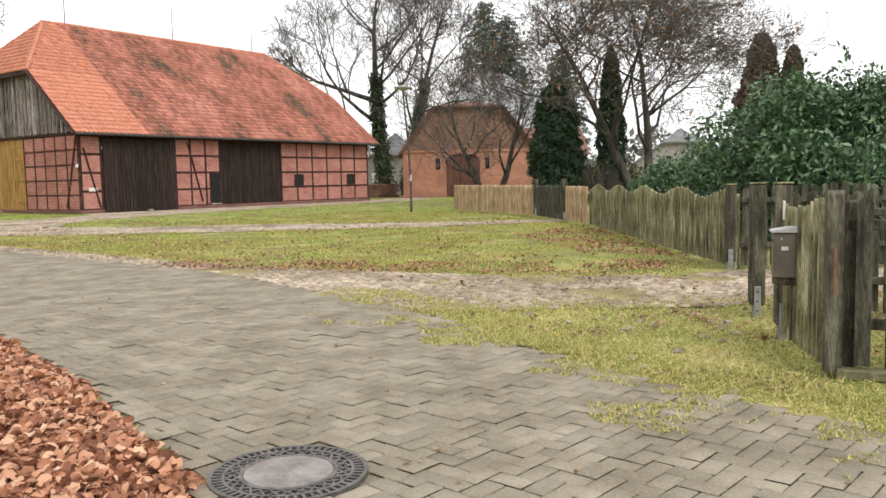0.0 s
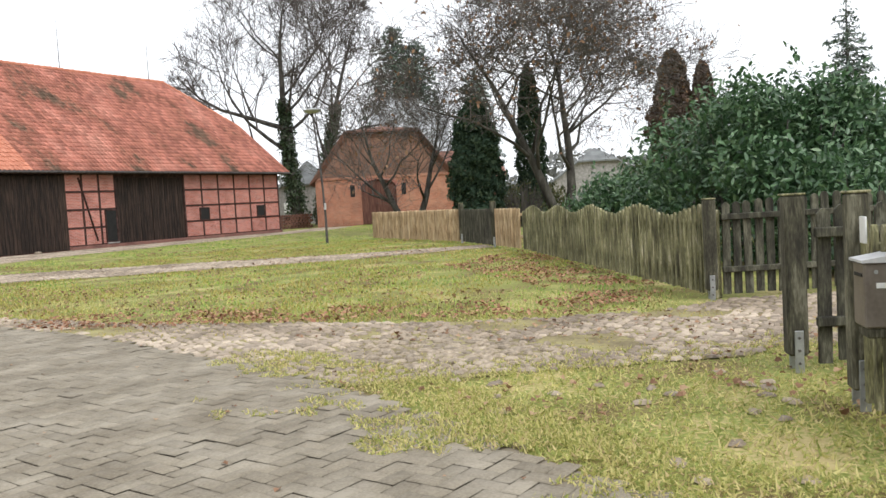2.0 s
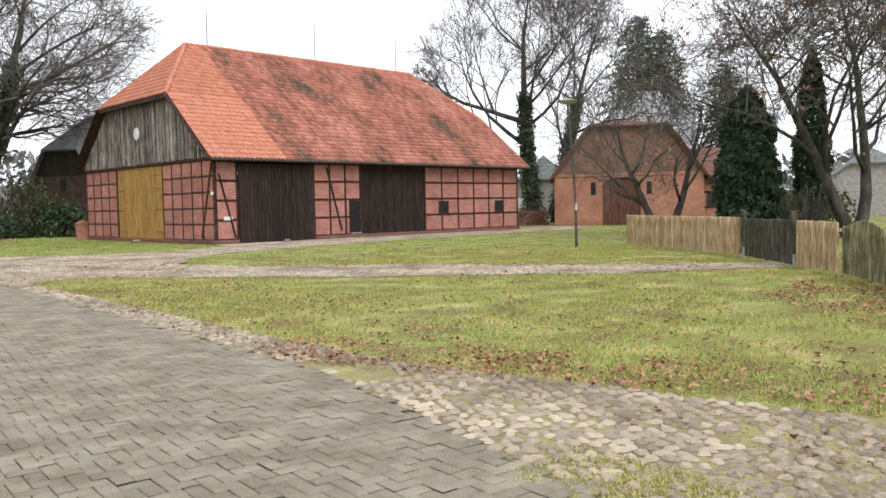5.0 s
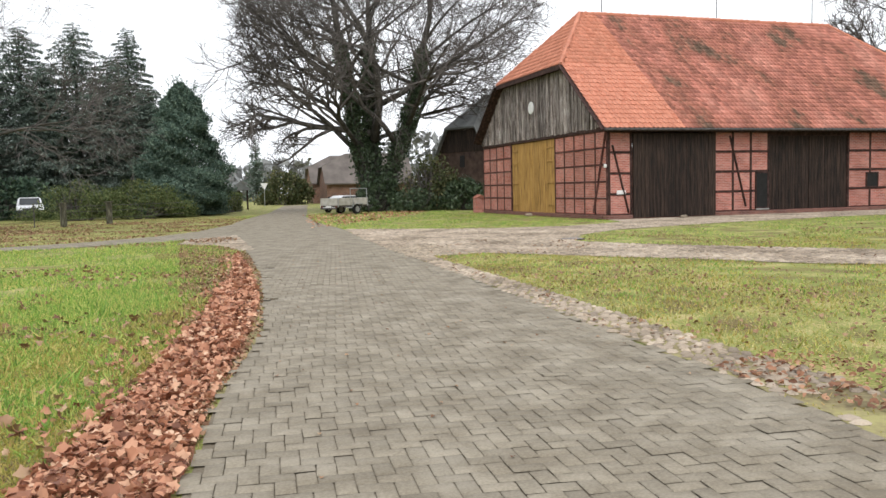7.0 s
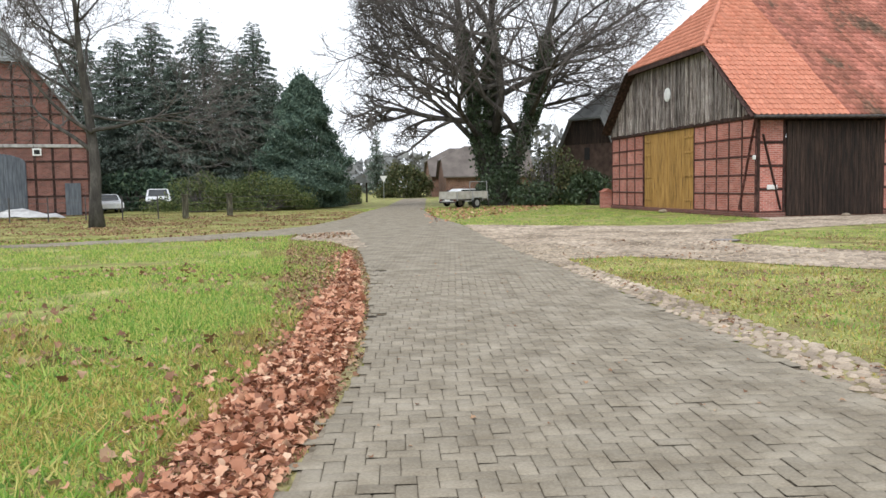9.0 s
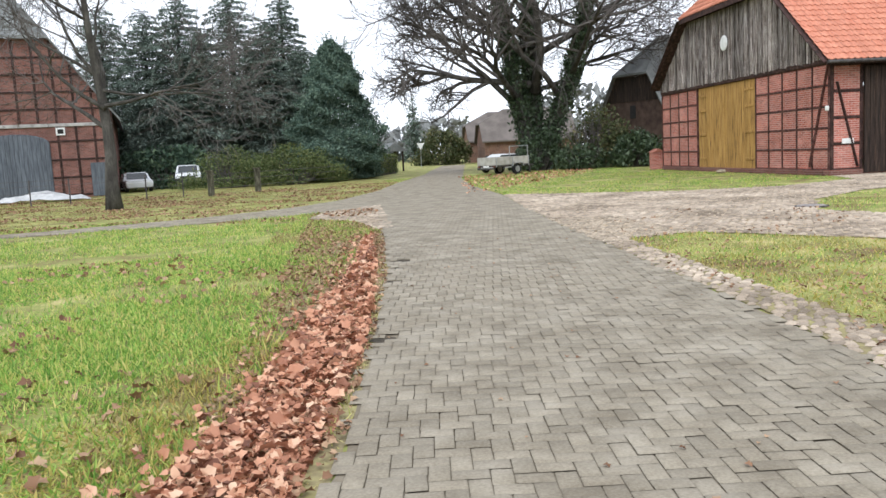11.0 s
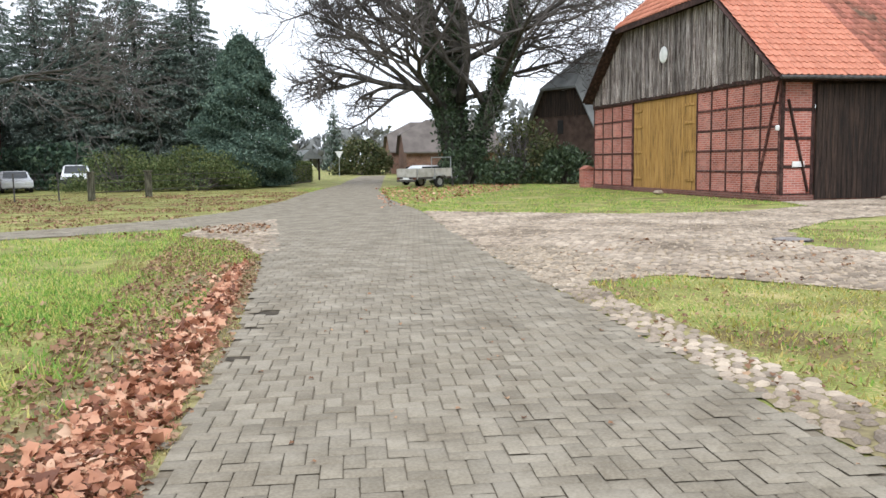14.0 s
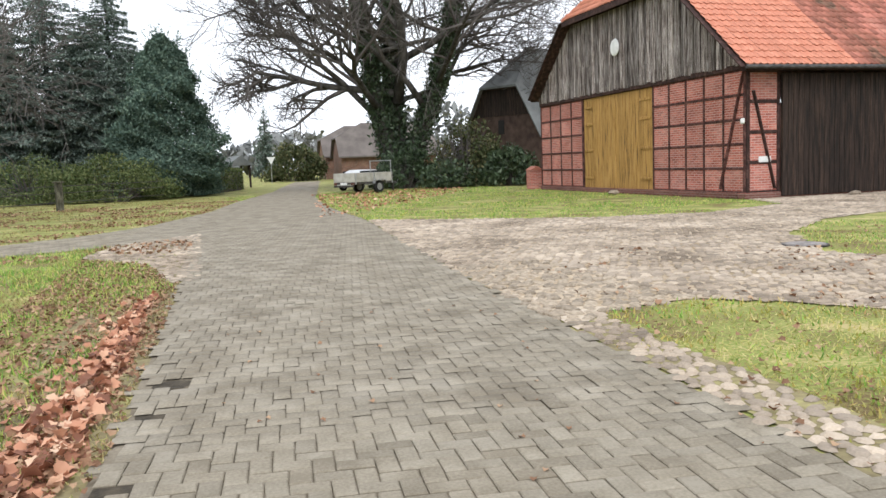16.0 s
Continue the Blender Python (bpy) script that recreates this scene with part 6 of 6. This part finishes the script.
grass("grass", (-6.0, 18, 7.3, 36), 80000, 0.075, 0.015, M_GRASS, 82, "fresh green grass of the lawn beside the lane", beside_litter, 0.3, blade=TUFT)
grass("grass", (-1.0, 6.5, 7.2, 34), 60000, 0.11, 0.015, M_GRASS, 76, "longer tufts of fresh grass in the lawn", lambda x, y: beside_litter(x, y) & (np.array([noise.noise(Vector((a * 1.6, b * 1.6, 8.5))) for a, b in zip(x, y)]) > 0.12), 0.6, 0.3, 0.7, TUFT)
grass("dry_grass", (-3, 6.5, 7.0, 19), 105000, 0.075, 0.012, M_DRYGRASS, 75, "yellowed patches in the lawn", lambda x, y: beside_litter(x, y) & (worn(x, y) > -0.03), 0.5)
grass("dry_grass", (0.5, 8.5, 6.6, 17), 90000, 0.06, 0.012, M_DRYGRASS, 74, "matted flattened winter grass", beside_litter, 0.8, 0.2, 1.1, TUFT)
grass("grass", (-1.5, 9, 6.8, 26), 120000, 0.06, 0.021, M_GRASS, 73, "matted short green grass", lambda x, y: beside_litter(x, y) & (worn(x, y) < 0.08), 0.8, 0.2, 0.9, TUFT)
grass("dry_grass", (6.2, 0.5, 12, 8.5), 50000, 0.045, 0.012, M_MOSS, 72, "matted moss and grass by the gate", spill, 0.8, 0.2, 1.1, TUFT, 0.011)
grass("grass", (-1.0, 6.5, 6.0, 22), 60000, 0.15, 0.016, M_GRASS, 70, "taller clumps of lawn grass", lambda x, y: beside_litter(x, y) & (np.array([noise.noise(Vector((a * 2.6, b * 2.6, 61.5))) for a, b in zip(x, y)]) > 0.26), 0.8, 0.3, 0.9, TUFT)
grass("dry_grass", (7.8, 1.5, 12.4, 6.6), 70000, 0.034, 0.012, M_MOSS, 69, "moss creeping over the lowest cobbles", drive_moss, 0.8, 0.5, 0.9, TUFT, 0.02)
grass("dry_grass", (-1.0, 6.5, 6.4, 19), 40000, 0.07, 0.013, M_WITHERED, 68, "brown thatch between the lawn tufts", lambda x, y: beside_litter(x, y) & (worn(x, y) > -0.12), 0.4, 0.3, 0.9, TUFT)
grass("grass", (-22, 20, -4, 34), 30000, 0.08, 0.02, M_GRASS, 83, "green grass further over the lawn", beside_litter, 0.3, blade=TUFT)
grass("dry_grass", (5.0, 11.5, 7.6, 36), 50000, 0.035, 0.010, M_WITHERED, 78, "mossy grass between the leaves and the paving", lambda x, y: free_ground(x, y, (ROAD, APEX)), 0.5)
grass("dry_grass", (8.0, 3.0, 14, 25), 24000, 0.03, 0.010, M_DRYGRASS, 79, "moss and grass growing between the cobbles", lambda x, y: inside(DRIVE, x, y) & (mossy(x, y) > 0.0), 0.8, 0.2, 0.8, TUFT, 0.012)


def creeping(x, y):
    e = np.interp(y, [p[1] for p in ROAD_RIGHT[2:9]], [p[0] for p in ROAD_RIGHT[2:9]])
    d = x - e
    n = np.array([noise.noise(Vector((a * 1.3, b * 1.3, 41.0))) + 0.7 * noise.noise(Vector((a * 5, b * 5, 43.0))) for a, b in zip(x, y)])
    return (n + d * 0.8 > -0.12) & (d < 0.7) & (y < 8)


grass("dry_grass", (4.9, -1, 9.2, 8), 200000, 0.032, 0.012, M_MOSS, 77, "thin moss creeping over the edge of the paving", creeping, 0.7, 0.5, 0.9, TUFT, 0.022)
grass("dry_grass", (6.2, -1.5, 14, 24), 90000, 0.045, 0.010, M_MOSS, 84, "short mossy yellow-green grass by the fence", spill, 0.6, 0.5, 0.8, TUFT)
grass("dry_grass", (9.5, 8, 30, 25), 60000, 0.05, 0.018, M_DRYGRASS, 85, "short trampled winter grass", None, 0.4, blade=TUFT)
grass("grass", (11, 5, 32, 40), 90000, 0.05, 0.018, M_GRASS, 86, "short green lawn before the barn", None, 0.3, blade=TUFT)
grass("grass", (9, 38, 24, 64), 40000, 0.06, 0.025, M_GRASS, 87, "green verge beside the barn", None, 0.3, blade=TUFT)
grass("dry_grass", (-14, 33, 12, 64), 45000, 0.06, 0.025, M_WITHERED, 88, "yellowed grass verge beyond the side lane", None, 0.3, blade=TUFT)
grass("dry_grass", (10.5, 5, 26, 30), 50000, 0.045, 0.018, M_WITHERED, 71, "withered brownish grass in the lawn", lambda x, y: free_ground(x, y, (ROAD, DRIVE, YARD)) & (worn(x, y) > 0.02), 0.5, blade=TUFT)
grass("grass", (30, 14, 56, 39), 30000, 0.05, 0.03, M_GRASS, 89, "short green grass towards the brick building", None, 0.3, blade=TUFT)

# fallen leaves: lobed and curled
lobes = [(0.03, -0.48), (0.23, -0.35), (0.42, -0.25), (0.34, -0.02), (0.47, 0.22), (0.27, 0.27), (0.05, 0.54), (-0.24, 0.29), (-0.44, 0.25), (-0.33, 0.0), (-0.40, -0.27), (-0.22, -0.35)]
LV = np.array([(0, 0, 0.0)] + [(a, b, 0.95 * a * a - 0.5 * b * b + 0.45 * a * b) for a, b in lobes])
LF = np.array([(0, i + 1, (i + 1) % 12 + 1) for i in range(12)])
broken = [(0.02, -0.52), (0.26, -0.36), (0.34, -0.05), (0.24, 0.26), (0.03, 0.54), (-0.24, 0.34), (-0.33, -0.02), (-0.22, -0.36)]
BV = np.array([(0, 0, 0.0)] + [(a, b, 0.9 * a * a - 0.3 * b * b + 0.2 * a * b) for a, b in broken])
BF = np.array([(0, i + 1, (i + 1) % 8 + 1) for i in range(8)])


def leaves(name, keep, box, count, size, seed, label, z=0.02, tilt=0.35, pile=0.0, mat=M_LEAF, shape=None):
    g = np.random.default_rng(seed)
    x, y = g.uniform(box[0], box[2], count), g.uniform(box[1], box[3], count)
    ok = keep(x, y)
    x, y = x[ok], y[ok]
    n = len(x)
    zz = z + g.random(n) * pile
    v, f = scatter(*(shape or (LV, LF)), np.stack([x, y, zz], 1), turn_frames(g, n, tilt), size * g.uniform(0.55, 1.35, n))
    return tagged(new(name, array_data(name, v, f, mat)), label, "leaves", "", "stuff")


def in_litter(x, y):
    return inside(LITTER, x, y)


def patchy(fac, s):
    def keep(x, y):
        d = np.array([noise.noise(Vector((a * 0.5, b * 0.5, s))) for a, b in zip(x, y)])
        return free_ground(x, y, (BARN_FLOOR,)) & (d > fac)
    return keep


def on_road(x, y):
    return inside(ROAD, x, y)


leaves("fallen_leaves", in_litter, (-1, 2.8, 7.4, 20), 40000, 0.07, 91, "thick strip of curled brown fallen leaves", 0.012, 0.5, 0.05)
leaves("fallen_leaves", in_litter, (-1, 2.8, 7.4, 20), 110000, 0.055, 102, "small broken brown leaves in the strip", 0.012, 0.5, 0.055, M_LEAF, (BV, BF))
leaves("fallen_leaves", in_litter, (3.5, 7.5, 7.4, 28), 4200, 0.092, 101, "large lobed maple leaves on top of the strip", 0.055, 0.45, 0.03)
leaves("fallen_leaves", in_litter, (4, 20, 7.4, 35.5), 9000, 0.095, 92, "strip of brown fallen leaves", 0.02, 0.4, 0.03)
leaves("fallen_leaves", lambda x, y: beside_litter(x, y) & patchy(-0.1, 2.0)(x, y), (-2, 6, 7, 26), 2400, 0.085, 93, "scattered brown leaves on the lawn", 0.035, 0.4, 0.02, M_LEAF2)
leaves("fallen_leaves", lambda x, y: free_ground(x, y, (ROAD, BEHIND_FENCE)) & patchy(-0.12, 15.0)(x * 2.2, y * 2.2) & ((np.abs(x - 12.6 + 0.36 * (y - 5.6)) < 0.75) | ((x - 14 - (y - 6) > -0.9) & (y < 11.0))), (9.6, 5.2, 22, 13), 19000, 0.05, 94, "drift of brown leaves along the cobbles and fence", 0.035, 0.4, 0.02, M_LITTERLEAF, (BV, BF))
leaves("fallen_leaves", lambda x, y: patchy(-0.05, 7.0)(x, y) & free_ground(x, y, (ROAD,)), (6, 0, 14, 24), 4600, 0.05, 95, "scattered leaves on grass and cobbles", 0.035, 0.3, 0.01, M_LEAF2)
leaves("fallen_leaves", lambda x, y: free_ground(x, y, (ROAD, APEX)) & (x > 5.6), (5.6, 12, 7.5, 35), 9000, 0.05, 90, "small broken leaves on the mossy road edge", 0.025, 0.3, 0.01, M_LEAF2)
SHIFTED = [(x - (0.45 if y < 17 else 0.25), y) for x, y in LITTER]
leaves("fallen_leaves", lambda x, y: inside(SHIFTED, x, y), (-1, 6, 7.4, 34), 13000, 0.07, 100, "thin fringe of leaves spread into the grass", 0.03, 0.5, 0.03)
leaves("fallen_leaves", on_road, (2, 1, 11, 26), 420, 0.034, 96, "single small leaves lying on the paving", 0.03, 0.12, 0.004, M_LEAF2)
leaves("fallen_leaves", lambda x, y: patchy(0.0, 4.0)(x, y) & free_ground(x, y, (ROAD,)), (-14, 33, 10, 58), 20000, 0.08, 97, "brown leaves over the verge beyond the side lane", 0.03, 0.4, 0.03, M_LEAF2)
leaves("fallen_leaves", lambda x, y: inside([(10.9, 41), (15, 47), (22, 60), (22, 64), (13.5, 62)], x, y), (10, 40, 24, 64), 1800, 0.13, 98, "brown leaves on the grass under the oak", 0.03, 0.4, 0.03)
leaves("fallen_leaves", patchy(0.1, 9.0), (11, 6, 30, 30), 5200, 0.065, 99, "scattered leaves over the lawn", 0.03, 0.3, 0.01, M_LEAF2)

# ---------- roof tiles that can be told apart ----------
one = Mesh().add([tuple(p) for p in TV], [tuple(q) for q in TF]).data("roof_tile", M_TILE_NEW1)
rot = Matrix(((fr[0][0], fr[0][1], fr[0][2]), (fr[1][0], fr[1][1], fr[1][2]), (fr[2][0], fr[2][1], fr[2][2]))).to_4x4()
for p in places[single]:
    share("roof_tile", one, barn, Matrix.Translation(tuple(p)) @ rot)

# ---------- cobbles ----------
STONES = []
for k in range(6):
    rr = random.Random(200 + k)
    n = 7
    ring = [(math.cos(i * math.tau / n) * rr.uniform(0.8, 1.1), math.sin(i * math.tau / n) * rr.uniform(0.75, 1.1)) for i in range(n)]
    vs = [(a * 0.5, b * 0.5, -0.15) for a, b in ring] + [(a * 0.47, b * 0.47, 0.12) for a, b in ring] + [(a * 0.3, b * 0.3, 0.22 + rr.uniform(-0.03, 0.03)) for a, b in ring]
    fs = [(i, (i + 1) % n, n + (i + 1) % n, n + i) for i in range(n)] + [(n + i, n + (i + 1) % n, 2 * n + (i + 1) % n, 2 * n + i) for i in range(n)] + [tuple(range(2 * n, 3 * n))]
    STONES.append((vs, fs))


def cobbles(poly, step, seed, size):
    """Places, turns and sizes of stones laid in uneven rows over a polygon."""
    g = np.random.default_rng(seed)
    xs = [p[0] for p in poly]
    ys = [p[1] for p in poly]
    gx, gy = np.meshgrid(np.arange(min(xs), max(xs), step), np.arange(min(ys), max(ys), step * 0.86))
    gx = gx + (np.arange(gx.shape[0]) % 2 * step / 2)[:, None]
    x, y = gx.ravel() + g.normal(0, step * 0.13, gx.size), gy.ravel() + g.normal(0, step * 0.13, gx.size)
    ok = inside(poly, x, y)
    x, y = x[ok], y[ok]
    return x, y, g.uniform(0, math.tau, len(x)), size * g.uniform(0.72, 1.25, len(x)), g


def lay_cobbles(parent, x, y, a, s, g, z, mat_piece, mat_field, near, label):
    data = [Mesh().add(v, f).data("cobble", mat_piece) for v, f in STONES]
    done = 0
    rest = []
    for i in range(len(x)):
        if near(x[i], y[i]) and done < 300:
            share("cobble", data[i % 6], parent, Matrix.Translation((x[i], y[i], z + g.normal(0, 0.006))) @ Matrix.Rotation(a[i], 4, "Z") @ Matrix.Diagonal((s[i] * 1.2, s[i] * 0.86, 0.16, 1)))
            done += 1
        else:
            rest.append(i)
    rest = np.array(rest)
    allv, allf, k = [], [], 0
    tv = [np.array(v) for v, _ in STONES]
    for i in rest:
        c, sn = math.cos(a[i]), math.sin(a[i])
        t = tv[i % 6] * (s[i] * 1.2, s[i] * 0.86, 0.16)
        allv.append(np.stack([x[i] + t[:, 0] * c - t[:, 1] * sn, y[i] + t[:, 0] * sn + t[:, 1] * c, z + t[:, 2]], 1))
        allf.extend([tuple(j + k for j in f) for f in STONES[i % 6][1][7:]])
        k += len(t)
    me = bpy.data.meshes.new("cobbles")
    me.from_pydata(np.concatenate(allv).tolist(), [], allf)
    me.materials.append(mat_field)
    ob = new("cobbles", me)
    ob.parent = parent
    tagged(ob, label, "", "", "stuff")


MOSS = [(6.4, 2.2), (7.3, 2.6), (8.5, 3.0), (10.0, 3.6), (9.4, 4.4), (8.86, 5.2), (8.2, 6.2), (7.2, 4.3), (6.7, 3.1)]
sx, sy, sa, ss, sg = cobbles(MOSS, 0.21, 303, 0.13)
few = sg.random(len(sx)) < 0.15
lay_cobbles(drive, sx[few], sy[few], sa[few], ss[few], sg, -0.012, M_COBBLE, M_COBBLES, lambda x, y: False, "single cobbles sunk in the mossy grass")
lay_cobbles(drive, *cobbles(APEX, 0.16, 304, 0.155), -0.006, M_COBBLE, M_COBBLES, lambda x, y: False, "pale cobbles at the fork of the lanes")
sx, sy, sa, ss, sg = cobbles(DRIVE, 0.122, 301, 0.126)
few = mossy(sx, sy) + sg.normal(0, 0.06, len(sx)) < 0.36
lay_cobbles(drive, sx[few], sy[few], sa[few], ss[few], sg, -0.006, M_COBBLE, M_COBBLES, lambda x, y: x < 10.3 and 5.0 < y < 11.5, "rounded beige fieldstone cobbles")
lay_cobbles(yard, *cobbles(YARD, 0.155, 302, 0.16), -0.002, M_COBBLE, M_COBBLES, lambda x, y: x < 12.2 and 24 < y < 31, "worn beige fieldstone cobbles")

# ---------- concrete paving blocks in herringbone ----------
PW, PL = 0.11, 0.188


def block(l, w, mat):
    b, t = 0.006, 0.0
    vs = []
    for z, i in ((-0.05, 0.003), (-0.006, 0.003), (t, 0.011)):
        vs += [(i, i, z), (l - i, i, z), (l - i, w - i, z), (i, w - i, z)]
    fs = [(0, 1, 5, 4), (1, 2, 6, 5), (2, 3, 7, 6), (3, 0, 4, 7), (4, 5, 9, 8), (5, 6, 10, 9), (6, 7, 11, 10), (7, 4, 8, 11), (8, 9, 10, 11)]
    return vs, fs


lay = []
turn_cos, turn_sin = math.cos(radians(-6)), math.sin(radians(-6))
for i in range(-200, 520):
    for j in range(-260, 110):
        bx, by = i * PW + j * PL, i * PW - j * PL
        if not (-14 < bx - 4 < 14 and -6 < by < 84):
            continue
        lay.append((bx, by, 0))
        lay.append((bx + PL, by + PW - PL, 1))
lay = np.array(lay)
cxs, cys = lay[:, 0] + np.where(lay[:, 2] == 0, PL / 2, PW / 2), lay[:, 1] + np.where(lay[:, 2] == 0, PW / 2, PL / 2)
wx, wy = 5.0 + cxs * turn_cos - cys * turn_sin, cxs * turn_sin + cys * turn_cos
ok = inside(ROAD, wx, wy) & (np.hypot(wx - 4.18, wy - 3.83) > 0.37)
for nx, ny, nr in ((7.30, 23.68, 0.11), (7.2, 22.96, 0.09), (7.1, 21.85, 0.1), (6.79, 18.72, 0.1)):
    ok &= np.hypot((wx - nx) * 0.8, wy - ny) > nr
    sheet("ground", ragged([(nx + 1.3 * nr * math.cos(k * 0.9), ny + 1.15 * nr * math.sin(k * 0.9)) for k in range(7)], 0.1, 0.02, int(ny)), 0.0095, M_DARKSOIL, "dark damp hollow where edge blocks are missing", "hollow")
lay, wx, wy = lay[ok], wx[ok], wy[ok]
g = np.random.default_rng(401)
near = np.flatnonzero((wy > 20.2) & (wy < 22.2) & (wx > 6.5) & (wx < 10.4))[:300]
isnear = np.zeros(len(lay), bool)
isnear[near] = True
bv, bf = block(PL, PW, M_PAVER)
bv = np.array(bv) - (PL / 2, PW / 2, 0)
piece = Mesh().add([tuple(p) for p in bv], bf).data("paving_block", M_PAVER)
ang = np.where(lay[:, 2] == 0, 0.0, math.pi / 2) + radians(-6) + g.normal(0, 0.018, len(lay))
zz = 0.022 + g.normal(0, 0.0022, len(lay))
for i in near:
    share("paving_block", piece, road, Matrix.Translation((wx[i], wy[i], zz[i])) @ Matrix.Rotation(ang[i], 4, "Z"))
rest = np.flatnonzero(~isnear)
n = len(rest)
a, b, c = ang[rest], g.normal(0, 0.008, n), g.normal(0, 0.008, n)
fr3 = np.zeros((n, 3, 3))
fr3[:, 0, 0], fr3[:, 0, 1], fr3[:, 1, 0], fr3[:, 1, 1], fr3[:, 2, 2] = np.cos(a), -np.sin(a), np.sin(a), np.cos(a), 1
fr3[:, 2, 0], fr3[:, 2, 1] = b, c
v, f = scatter(bv[4:], np.array(bf[4:]) - 4, np.stack([wx[rest], wy[rest], zz[rest]], 1), fr3, np.ones(n))
ob = new("paving_blocks", array_data("paving_blocks", v, f, M_PAVERS))
ob.parent = road
tagged(ob, "grey concrete blocks laid in herringbone", "", "", "stuff")
